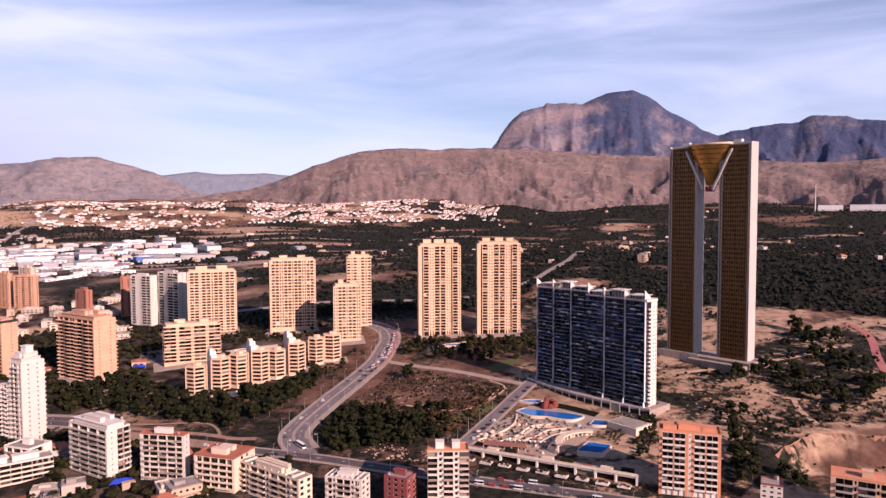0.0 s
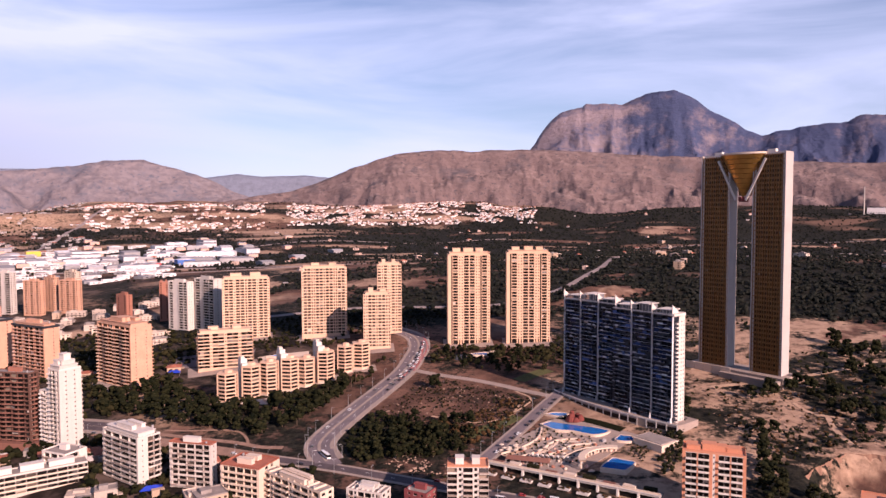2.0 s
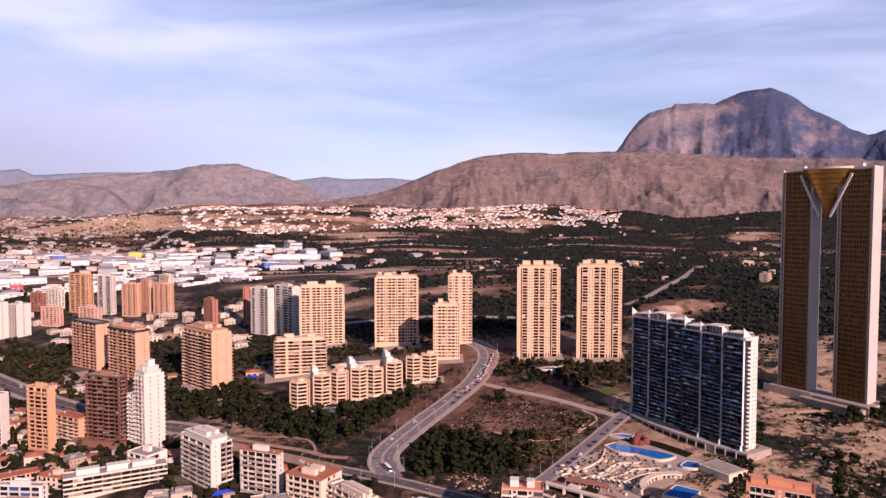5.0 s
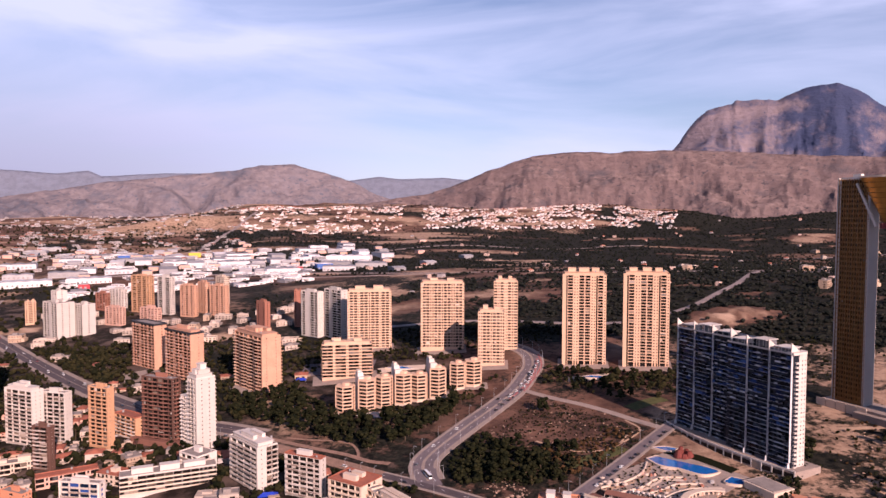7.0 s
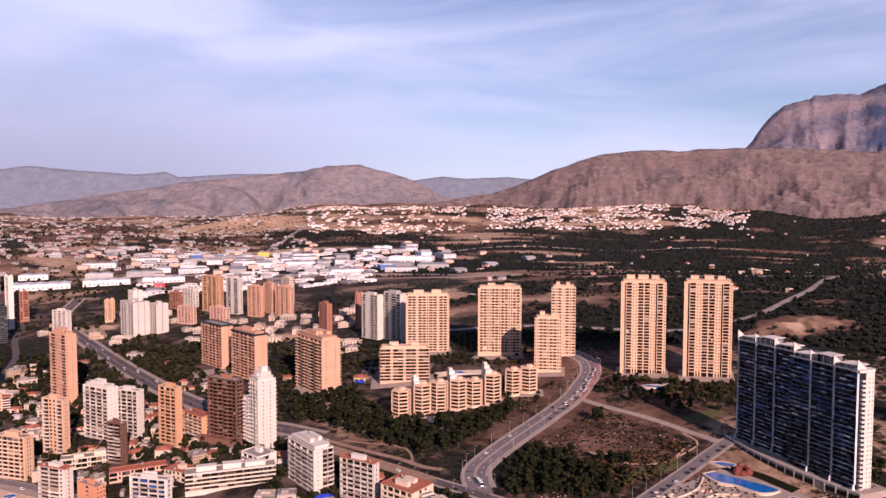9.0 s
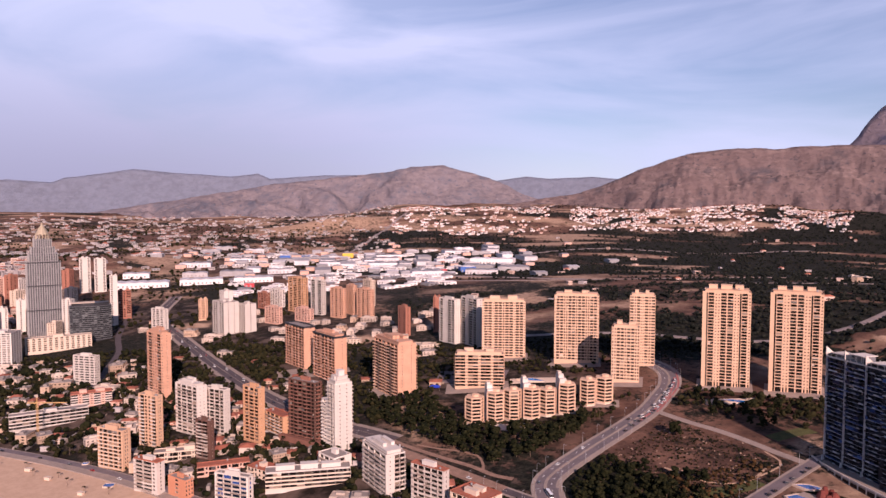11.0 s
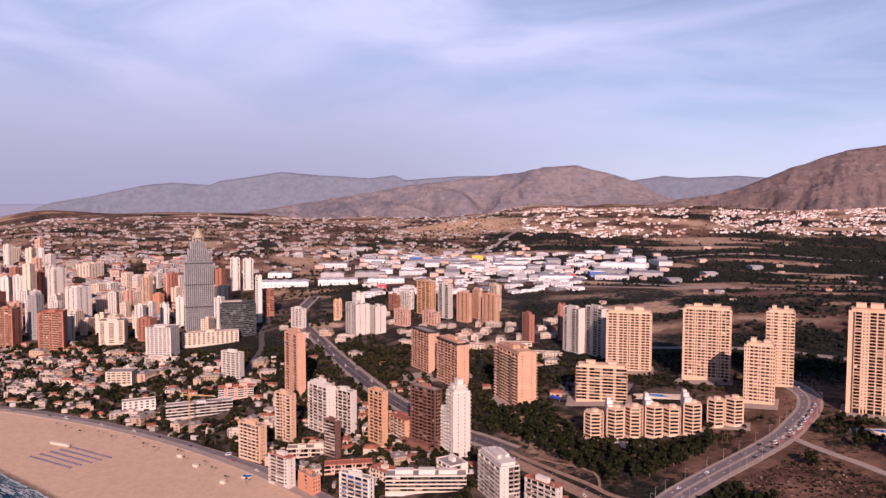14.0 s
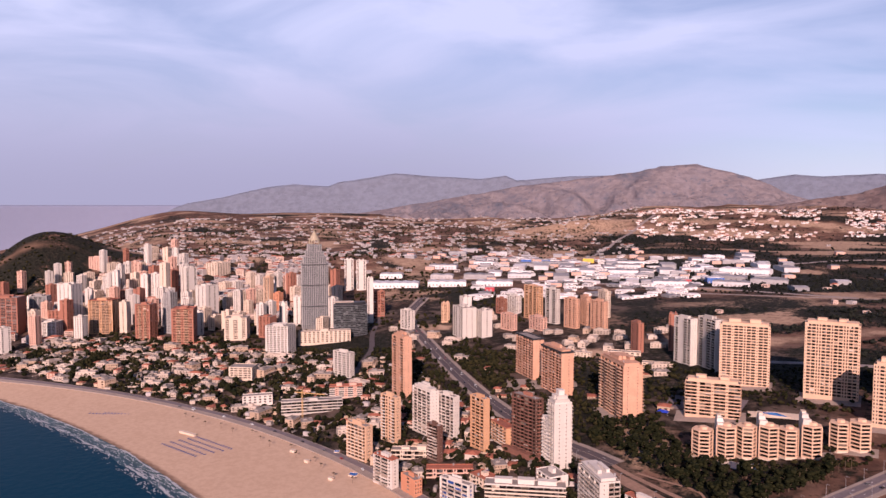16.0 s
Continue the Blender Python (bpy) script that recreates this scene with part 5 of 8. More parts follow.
def dark_apartments(x, y, rot, w, length, h):
    """A long near-black glass block with pale fins that flare at the foot, and white penthouses with sails on the roof."""
    z = land(x, y) - 3
    ob = thing("apartment_tower", pose(x, y, z, 0, 0, rot), "near-black glass apartment block with pale fins and white sail penthouses", "building")
    half, rr = length / 2, random.Random(12)
    fh = 3.05
    for k, (c, off, dh) in enumerate(((-half / 2 - 0.6, -7.5, -1.0), (half / 2 + 0.6, 0.0, 0.5))):
        tower("", 0, 0, 0, w, half - 1.2, h - 2.0 + dh, "sss", "rrwrrwrrwrr", M_SLATE, rail=M_NIGHT, pane=M_NIGHT, frame_mat=M_SLATE, z=0,
              fh=fh, base=5, pieces=48, roofs=0, topped=True, onto=(ob, (off, c, 0)), cap=M_SLATE, back="sss", spand=0.35)
        x0 = -w / 2 + off
        n = int((h - 7 + dh) / fh)
        cuts = [c - half / 2 + 0.9, c - half / 6, c + half / 6, c + half / 2 - 0.9]
        for f in range(n):
            zz = 5 + f * (h - 7 + dh) / n
            for q in range(3):
                y0, y1 = cuts[q] + 0.3, cuts[q + 1] - 0.3
                if rr.random() < 0.22:
                    y0 += rr.uniform(2, 7)
                if rr.random() < 0.22:
                    y1 -= rr.uniform(2, 7)
                out = rr.choice((0.9, 1.5, 1.5, 1.9))
                slab = Shape()
                slab.box(x0 - out, x0 - 0.004, y0, y1, zz - 0.22, zz)
                for _ in range(2):
                    if rr.random() < 0.22:
                        # a solid parapet along a stretch of the floor
                        ya = rr.uniform(y0, max(y0, y1 - 5))
                        slab.box(x0 - out - 0.02, x0 - out + 0.04, ya, min(y1, ya + rr.uniform(1.5, 5)), zz, zz + 0.95)
                part("floor_slab", slab, M_EDGE, ob)
                glass_ = Shape()
                yy = y0
                while yy < y1 - 1.5:
                    ye = min(y1, yy + rr.uniform(2.4, 5.0))
                    if rr.random() < (0.9 if zz > h * 0.55 else 0.7):
                        glass_.box(x0 - out + 0.05, x0 - out + 0.1, yy, ye - 0.15, zz + 0.02, zz + rr.choice((1.0, 1.0, 1.0, 2.4)))
                    yy = ye
                # more of the sky-tinted glass higher up, as a painted reflection
                if glass_.f:
                    tagged(part("balcony_glass", glass_, M_NIGHT2 if rr.random() < 0.1 + 0.85 * zz / h else M_NIGHT, ob), kind="stuff")
        for yy in cuts[:(4 if k else 3)]:
            fin = Shape()
            fin.box(x0 - 1.7, x0 - 0.005, yy - 0.13, yy + 0.13, 9, h + dh + 0.4)
            fin.prism([(x0 - 4.2, yy - 0.7), (x0 - 0.005, yy - 0.7), (x0 - 0.005, yy + 0.7), (x0 - 4.2, yy + 0.7)], 0, 9, 0, 0.3)
            fin_ob = part("fin", fin, M_FIN, ob, "pale fin that flares at the foot")
            sail = Shape()
            zt = h + dh + 0.42
            for e in (-0.3, 0.3):
                tri = [(x0 - 2.0, yy + e, zt), (x0 + 6.5, yy + e, zt), (x0 - 2.0, yy + e, zt + 6.6)]
                sail.face(tri if e < 0 else tri[::-1])
            sail.face([(x0 - 2.0, yy - 0.3, zt), (x0 - 2.0, yy - 0.3, zt + 6.6), (x0 - 2.0, yy + 0.3, zt + 6.6), (x0 - 2.0, yy + 0.3, zt)])
            sail.face([(x0 + 6.5, yy - 0.3, zt), (x0 + 6.5, yy + 0.3, zt), (x0 - 2.0, yy + 0.3, zt + 6.6), (x0 - 2.0, yy - 0.3, zt + 6.6)])
            part("sail", sail, M_WHITE, fin_ob, "white triangular sail wall")
        for j in range(3):
            yy, zt = (cuts[j] + cuts[j + 1]) / 2, h + dh - 0.6
            hh = 2.9 + (j % 2) * 2.6
            pent = Shape()
            pent.box(x0 + 4.0, w / 2 + off - 2, yy - 5.6, yy + 4.8, zt, zt + hh)
            pent_ob = part("penthouse", pent, M_GREYBLUE, ob, "grey glazed penthouse set back from the edge")
            slab = Shape()
            slab.box(x0 - 1.2, w / 2 + off - 1, yy - 6.6, yy + 5.6, zt + hh, zt + hh + 0.45)
            for px in (x0 - 1.0, x0 + 3.4):
                for py in (yy - 6.3, yy - 0.5, yy + 5.1):
                    slab.box(px, px + 0.35, py, py + 0.35, zt, zt + hh)
            part("roof_frame", slab, M_WHITE, pent_ob, "white roof slab on slender posts")
            deck = Shape()
            deck.box(x0 - 1.9, x0 - 1.6, cuts[j] + 0.5, cuts[j + 1] - 0.5, zt - 0.5, zt + 0.5)
            part("terrace_rail", deck, M_WHITE, pent_ob)
    # the white end wall with its nibbed balcony edge
    sh = -7.5
    end = Shape()
    end.box(sh - w / 2 + 5.6, sh + w / 2 + 0.4, -half - 0.5, -half - 0.004, 3, h - 3)
    end_ob = part("end_wall", end, M_WHITE, ob, "white end wall")
    crown = Shape()
    crown.prism([(sh - w / 2 - 1.5, -half + 4), (sh - w / 2 - 1.5, -half - 1.2), (sh - w / 2 + 1.5, -half - 2.4), (sh + w / 2 - 2, -half - 2.4), (sh + w / 2 + 0.8, -half - 0.6), (sh + w / 2 + 0.8, -half + 4)], h - 2.6, h - 0.8)
    part("crown_balcony", crown, M_WHITE, ob)
    for f in range(int((h - 9) / fh)):
        zz = 5 + f * fh
        bal = Shape()
        bal.box(sh - w / 2 + 1.5, sh - w / 2 + 4.4, -half - 1.5, -half - 0.008, zz - 0.25, zz + 0.9)
        part("corner_balcony", bal, M_WHITE, ob)
        for c2 in (0.55, 0.85):
            xx = sh - w / 2 + 3.5 + (w - 3.2) * c2
            part("window", window_mesh(0.9, 1.3, M_GLASS, M_WHITE), None, end_ob, m=pose(xx, -half - 0.56, zz + 0.9))
    # the curved podium
    arc = []
    for i in range(17):
        t = -1 + i / 8
        arc.append((-w / 2 - 8.5 - 8.0 * (1 - t * t) + 3.0 * t, t * (half + 7)))
    pod = Shape()
    pod.prism([(w / 2 + 2, half + 7), *[p for p in arc[::-1]], (w / 2 + 2, -half - 7)], -8, 5.2)
    pod_ob = part("podium", pod, M_PAVE, ob, "pale curved podium terrace")
    for i in range(16):
        a, b_ = Vector(arc[i]), Vector(arc[i + 1])
        m_, d_ = (a + b_) / 2, (b_ - a)
        ang = math.degrees(math.atan2(d_.y, d_.x))
        ln = d_.length
        rim = Shape()
        rim.box(-ln / 2, ln / 2, -0.25, 0.35, 5.204, 6.3)
        rim.box(-ln / 2, -ln / 2 + 0.8, 0.02, 0.5, -6, 5.2)
        part("podium_rim", rim, M_WHITE, pod_ob, m=pose(m_.x, m_.y, 0, 0, 0, ang))
        glaze = Shape()
        glaze.box(-ln / 2 + 0.9, ln / 2 - 0.1, 0.05, 0.3, 0.6, 3.8)
        part("podium_window", glaze, M_GLASS, pod_ob, m=pose(m_.x, m_.y, 0, 0, 0, ang))
    return ob


M_NIGHT = glass("night_glass", (0.004, 0.006, 0.010), (0.055, 0.070, 0.095), 0.3, rough=0.12, spec=0.25)
# the blue puts the sky's reflection into the colour of the balcony glass
M_NIGHT2 = glass("sky_tint_balcony_glass", (0.007, 0.014, 0.042), (0.06, 0.11, 0.27), 0.6, rough=0.12, spec=0.25)
M_EDGE = surface("slab_edge", (0.40, 0.41, 0.44), 0.7, vary=0.4, size=5, each=0.5)
M_FIN = surface("pale_fin", (0.58, 0.56, 0.56), 0.6, vary=0.2, size=5)
dark_apartments(124.4, 570.8, 41, 13.0, 113.0, 87.0)


def stepped_hotel(x, y, rot):
    z = land(x, y) - 2
    ob = thing("hotel_tower", pose(x, y, z, 0, 0, rot), "tall grey stepped hotel tower with a gilded crown", "hotel")
    tiers = [(50, 40, 0, 128), (43, 34, 128, 141), (35, 28, 141, 152), (26, 24, 152, 166)]
    for i, (w, d, z0, z1) in enumerate(tiers):
        tower("", 0, 0, 0, w, d, z1 - z0, "pwpwpwpwpwpwpw"[:14 - 2 * i], "wpwpwpwpwp"[:10 - 2 * i], M_GREYBLUE, pane=M_GLASS_GREY, frame_mat=M_GREY, z=0, fh=3.5, base=(6 if i == 0 else 1.0),
              pieces=30 if i == 0 else 6, topped=True, roofs=0, onto=(ob, (0, 0, z0 + (0 if i == 0 else 1.1))), spand=1.3)
        n = 15 - 2 * i
        for k in range(n):
            xx = -w / 2 + w * k / (n - 1)
            rib = Shape()
            rib.box(xx - 0.5, xx + 0.5, -d / 2 - 1.1, -d / 2 - 0.004, z0 + 1, z1 + 2.5)
            part("pilaster", rib, M_RIB, ob)
        n = 11 - 2 * i
        for k in range(n):
            yy = -d / 2 + d * k / (n - 1)
            rib = Shape()
            rib.box(-w / 2 - 1.1, -w / 2 - 0.004, yy - 0.5, yy + 0.5, z0 + 1, z1 + 2.5)
            part("pilaster", rib, M_RIB, ob)
    for zz in (45, 87, 127):
        band = Shape()
        band.box(-26.3, 26.3, -21.3, 21.3, zz, zz + 1.6)
        part("dark_band", band, M_DARKTRIM, ob)
    for i in range(16):
        arch = Shape()
        xx = -24.5 + i * 49 / 15
        arch.prism([(xx - 0.8, -25), (xx + 0.8, -25), (xx + 0.8, -21.4), (xx - 0.8, -21.4)], 0, 9, 0, 0.7)
        part("buttress", arch, M_RIB, ob)
    for k in range(12):
        post = Shape()
        a_ = k * math.pi / 6
        post.box(10 * math.cos(a_) - 0.7, 10 * math.cos(a_) + 0.7, 10 * math.sin(a_) - 0.7, 10 * math.sin(a_) + 0.7, 167.2, 175)
        part("crown_post", post, M_CROWN, ob)
    crown = Shape()
    crown.prism([(11 * math.cos(i * math.pi / 6), 11 * math.sin(i * math.pi / 6)) for i in range(12)], 175, 177.5, 0, 0.96)
    crown.prism([(9.5 * math.cos(i * math.pi / 6), 9.5 * math.sin(i * math.pi / 6)) for i in range(12)], 177.5, 186, 0, 0.55)
    crown.prism([(5.0 * math.cos(i * math.pi / 4), 5.0 * math.sin(i * math.pi / 4)) for i in range(8)], 186, 191, 0, 0.4)
    crown.prism([(1.6 * math.cos(i * math.pi / 4), 1.6 * math.sin(i * math.pi / 4)) for i in range(8)], 191, 197, 0, 0.1)
    part("crown", crown, M_CROWN, ob, "pale gilded domed crown")
    return ob


M_CROWN = surface("pale_gilding", (0.36, 0.295, 0.21), 0.6, vary=0.2, size=4)
M_RIB = surface("pale_rib", (0.29, 0.275, 0.27), 0.6, vary=0.14, size=8)
stepped_hotel(-1106, 768, 60)


def curved_hotel(x, y, rot, span, depth, h):
    """A convex slab: bands of dark glass in facets between thin pale floor edges."""
    z = land(x, y) - 2
    ob = thing("hotel", pose(x, y, z, 0, 0, rot), "dark curved glass hotel slab with thin pale floor edges", "hotel")
    n, bow, floors = 14, 9.0, 17
    front = [(-span / 2 + span * i / n, -depth / 2 - bow * (1 - (2 * i / n - 1) ** 2)) for i in range(n + 1)]
    plan = front + [(span / 2, depth / 2), (-span / 2, depth / 2)]
    fh = (h - 6) / floors
    core = Shape()
    core.prism([(px * 0.985, py + 0.5) for px, py in front] + [(span * 0.49, depth / 2 - 0.4), (-span * 0.49, depth / 2 - 0.4)], 0, h - 0.5)
    part("core", core, M_DARKTRIM, ob)
    panes = Shape()
    for f in range(floors):
        for i in range(len(plan)):
            (xa, ya), (xb, yb) = plan[i], plan[(i + 1) % len(plan)]
            cuts = max(1, int(math.hypot(xb - xa, yb - ya) / 4))
            for k in range(cuts):
                p0, p1 = (k + 0.04) / cuts, (k + 0.96) / cuts
                q = [(xa + (xb - xa) * t_, ya + (yb - ya) * t_ + 0.12) for t_ in (p0, p1)]
                z0, z1 = 5 + f * fh + 0.9, 5 + (f + 1) * fh - 0.15
                panes.face([(*q[0], z0), (*q[1], z0), (*q[1], z1), (*q[0], z1)])
    tagged(part("glazing", panes, M_GLASS_GREY, ob), kind="stuff")
    for f in range(floors + 1):
        slab = Shape()
        slab.prism([(px * 1.012, py - 0.35) for px, py in front] + [(span * 0.506, depth / 2 + 0.3), (-span * 0.506, depth / 2 + 0.3)], 5 + f * fh - 0.15, 5 + f * fh + 0.3)
        part("floor_edge", slab, M_GREYBLUE, ob)
    crown = Shape()
    crown.prism([(px * 0.9, py + 3) for px, py in front] + [(span * 0.45, depth / 2 - 2), (-span * 0.45, depth / 2 - 2)], h - 0.4, h + 4.5)
    part("roof_storey", crown, M_DARKTRIM, ob)
    rim = Shape()
    rim.box(-span * 0.47, span * 0.1, -depth / 2 - 3, depth / 2 - 3, h + 4.504, h + 5.1)
    part("roof_slab", rim, M_CREAM, ob)
    return ob


curved_hotel(-983.6, 766.2, 55, 62, 20, 61)


def hexagon_flats(centres, group):
    """Low flats in hexagonal stacks: floor bands over recessed glass, corner posts, a flat roof."""
    for x, y, turn, floors, size in centres:
        z = land(x, y) - 2.0
        ob = thing("apartment_block", pose(x, y, z, 0, 0, turn), "low tan hexagonal flats with dark window bands", "building", group)
        hexa = [(size * math.cos(radians(60 * i + 30)), size * math.sin(radians(60 * i + 30))) for i in range(6)]
        fh = 3.4
        core = Shape()
        core.prism([(a * 0.82, b * 0.82) for a, b in hexa], 0, 3 + floors * fh - 0.1)
        part("core", core, M_TAN, ob)
        foot = Shape()
        foot.prism(hexa, 0, 3.0)
        part("ground_floor", foot, M_CREAM, ob)
        for f in range(floors):
            z0 = 3.0 + f * fh
            for i in range(6):
                a, b_ = Vector(hexa[i]), Vector(hexa[(i + 1) % 6])
                m = (a + b_) / 2
                ang = math.degrees(math.atan2((b_ - a).y, (b_ - a).x))
                key = ("hexband", round(size, 2))
                ln = (b_ - a).length
                if key not in BALCONIES:
                    s = Shape()
                    s.v = [(-ln / 2, 0, 0.0), (ln / 2, 0, 0.0), (ln / 2, 0, 1.3), (-ln / 2, 0, 1.3),
                           (-ln / 2 + 0.2, 0.3, 0.0), (ln / 2 - 0.2, 0.3, 0.0), (ln / 2 - 0.2, 0.3, 1.3), (-ln / 2 + 0.2, 0.3, 1.3)]
                    s.f = [(0, 1, 2, 3), (3, 2, 6, 7), (0, 4, 5, 1), (4, 7, 6, 5), (0, 3, 7, 4), (1, 5, 6, 2)]
                    s.k = [0] * 6
                    BALCONIES[key] = s.data("spandrel", M_PEACH)
                part("spandrel", BALCONIES[key], None, ob, m=pose(m.x, m.y, z0 + 0.004, 0, 0, ang))
                nrm = Vector((math.cos(radians(ang + 90)), math.sin(radians(ang + 90))))
                p = m + nrm * 1.25
                part("window", window_mesh(ln - 1.4, fh - 1.0, M_GLASS, M_DARKTRIM), None, ob, m=pose(p.x, p.y, z0 + 0.97, 0, 0, ang))
        for a, b_ in hexa:
            posts = Shape()
            posts.box(a * 0.97 - 0.45, a * 0.97 + 0.45, b_ * 0.97 - 0.45, b_ * 0.97 + 0.45, 2.9, 3 + floors * fh)
            part("corner_post", posts, M_PEACH, ob)
        top = Shape()
        top.prism(hexa, 3 + floors * fh + 0.004, 4.1 + floors * fh)
        top.prism([(a * 0.4 + 1, b * 0.4) for a, b in hexa], 4.1 + floors * fh, 6.4 + floors * fh)
        part("roof", top, M_PEACH, ob)


hexagon_flats([(-216, 608, 8, 7, 9.4), (-198, 617, 22, 8, 9.2), (-184, 627, 3, 8, 8.8), (-168, 636, 24, 8, 9.2), (-155, 647, 8, 7, 9.0), (-139, 656, 26, 8, 9.2)], "hexagonal flats")
hexagon_flats([(-125, 684, 10, 7, 8.6), (-111, 694, 18, 7, 9.4)], "hexagonal flats")
for x, y, h in ((-206, 621, 38), (-176, 640, 40), (-146, 659, 41)):
    ob = thing("stair_tower", pose(x, y, land(x, y) - 2, 0, 0, 35), "white stair wall rising between hexagonal flats", "stair tower", "stair towers")
    s = Shape()
    s.box(-3.4, 3.4, -8, 5, 0, h - 5)
    s.prism([(-3.4, -4), (2.2, -4), (2.2, 5), (-3.4, 5)], h - 4.99, h - 1.5, 0, 0.9)
    s.box(-2.6, 0.4, -1, 4, h - 1.5, h)
    part("wall", s, M_WHITE, ob)
    c = Shape()
    c.box(-2.9, 0.7, -1.3, 4.3, h + 0.004, h + 0.5)
    part("cap", c, M_CREAM, ob)


# ---- roads ----
def resample(path, step=6.0):
    """Points along a smooth curve through the corners of path."""
    p = [Vector((a, b)) for a, b in path]
    p = [2 * p[0] - p[1]] + p + [2 * p[-1] - p[-2]]
    out = []
    for i in range(1, len(p) - 2):
        n = max(2, int((p[i + 1] - p[i]).length / step))
        for k in range(n):
            t = k / n
            a, b, c, d = p[i - 1], p[i], p[i + 1], p[i + 2]
            out.append(0.5 * ((2 * b) + (c - a) * t + (2 * a - 5 * b + 4 * c - d) * t * t + (3 * b - a - 3 * c + d) * t ** 3))
    out.append(p[-2])
    return out


def ribbon(name, path, off, width, lift, mat, label="", kind="structure", thick=0.5, parent=None):
    """A strip of even width beside a path, laid over the ground, with a kerb's thickness."""
    pts = resample(path)
    s = Shape()
    rows = []
    for i, q in enumerate(pts):
        d = (pts[min(i + 1, len(pts) - 1)] - pts[max(i - 1, 0)]).normalized()
        nrm = Vector((d.y, -d.x))
        row = []
        for e in (-0.5, -0.17, 0.17, 0.5):
            c = q + nrm * (off + e * width)
            row.append((c.x, c.y, land(c.x, c.y) + lift))
        rows.append(row)
    flat = [p for r in rows for p in r]
    low = [(p[0], p[1], p[2] - thick - lift) for r in rows for p in (r[0], r[3])]
    n = len(flat)
    s.v = flat + low
    for i in range(len(rows) - 1):
        for j in range(3):
            a = i * 4 + j
            s.f.append((a, a + 1, a + 5, a + 4)[::-1])
        s.f.append((i * 4, i * 4 + 4, n + 2 * i + 2, n + 2 * i)[::-1])
        s.f.append((i * 4 + 3, n + 2 * i + 1, n + 2 * i + 3, i * 4 + 7)[::-1])
    s.k = [0] * len(s.f)
    ob = new(name, s.data(name, mat))
    ob.parent = parent
    return tagged(ob, label, "" if parent else "road", kind=kind if not parent else "")


def dashes(path, off, lift, every, parent, long=3.0, wide=0.35):
    pts = resample(path, every)
    for i in range(len(pts) - 1):
        d = (pts[i + 1] - pts[i]).normalized()
        nrm = Vector((d.y, -d.x))
        c = pts[i] + nrm * off
        e = pts[i] + d * long + nrm * off
        s = Shape()
        w = nrm * wide / 2
        z0, z1 = land(c.x, c.y) + lift, land(e.x, e.y) + lift
        s.face([(c.x - w.x, c.y - w.y, z0), (e.x - w.x, e.y - w.y, z1), (e.x + w.x, e.y + w.y, z1), (c.x + w.x, c.y + w.y, z0)][::-1])
        part("lane_mark", s, M_LINE, parent)


AVENUE = [(-98, 481), (-109, 505), (-108, 529), (-93, 583), (-79, 627), (-65, 678), (-60, 723), (-58, 761), (-66, 800), (-88, 832), (-135, 872)]
JUNCTION = [(-104, 500), (-100, 488), (-92, 474)]
BRANCH = [(-60, 682), (-29, 662), (3, 645), (28, 628), (47, 613), (72, 596)]
SIDE = [(-2, 452), (8, 471), (23, 499), (43, 537), (70, 590), (85, 612), (130, 640)]
LOWER = [(-300, 542), (-240, 522), (-164, 496), (-137, 486), (-86, 469), (-31, 447), (23, 427), (72, 409), (110, 394), (180, 360)]
WEST = [(-1130, 1080), (-1007, 929), (-805, 799), (-650, 706), (-524, 636), (-440, 596), (-380, 570), (-310, 556), (-270, 546)]
CROSS = [(-660, 470), (-690, 520), (-740, 590), (-800, 655), (-860, 720), (-960, 800), (-1060, 900)]
avenue = ribbon("pavement_avenue", AVENUE, 0, 24, 0.35, M_PAVE, "pale pavements and verge along the avenue")
for off in (-5.4, 3.9):
    ribbon("road_avenue", AVENUE, off, 6.6, 0.47, M_ASPHALT, "grey asphalt carriageway of the avenue")
ribbon("trim_median", AVENUE, -0.75, 2.2, 0.55, M_PAVE, "pale raised median strip")
ribbon("trim_cycle_lane", [(-65, 678), (-60, 723), (-58, 761), (-66, 800)], 9.0, 2.0, 0.5, M_REDWAY, "dark red cycle lane")
ribbon("trim_bus_lane", [(-73, 650), (-62, 700), (-59, 745), (-62, 785)], 5.6, 2.6, 0.52, M_REDWAY, "dark red bus lane")
dashes(AVENUE, -5.4, 0.51, 18, avenue)
dashes(AVENUE, 3.9, 0.51, 18, avenue)
ribbon("road_junction", JUNCTION, 0, 12, 0.45, M_ASPHALT, "grey asphalt slip road")
ribbon("road_branch", BRANCH, 0, 7, 0.4, M_PAVE, "pale service road across scrub")
ribbon("pavement_side", SIDE, 0, 13, 0.34, M_PAVE, "pale pavement beside parked cars")
ribbon("road_side", SIDE, 0, 8.4, 0.46, M_ASPHALT, "grey side street")
lower = ribbon("pavement_lower", LOWER[3:], 0, 12, 0.33, M_PAVE, "pale pavement of the lower street")
ribbon("pavement_lane", LOWER[:4], 0, 12, 0.31, M_DIRT, "reddish earth lane behind the flats")
ribbon("road_lower", LOWER[3:], 0, 7.4, 0.45, M_ASPHALT2, "grey asphalt lower street")
dashes(LOWER[3:], 0, 0.49, 16, lower)
west = ribbon("pavement_west", WEST, 0, 27, 0.33, M_PAVE, "pale verge of the western avenue")
ribbon("road_west", WEST, -4.2, 7.6, 0.45, M_ASPHALT2, "grey asphalt carriageway of the western avenue")
ribbon("road_west", WEST, 4.2, 7.6, 0.45, M_ASPHALT2, "grey asphalt carriageway of the western avenue")
dashes(WEST, -4.2, 0.49, 30, west)
ribbon("road_cross", CROSS, 0, 9, 0.42, M_ASPHALT2, "grey asphalt street to the beach")
PROM = [(x, prom(x) + 8) for x in range(-1500, -230, 45)]
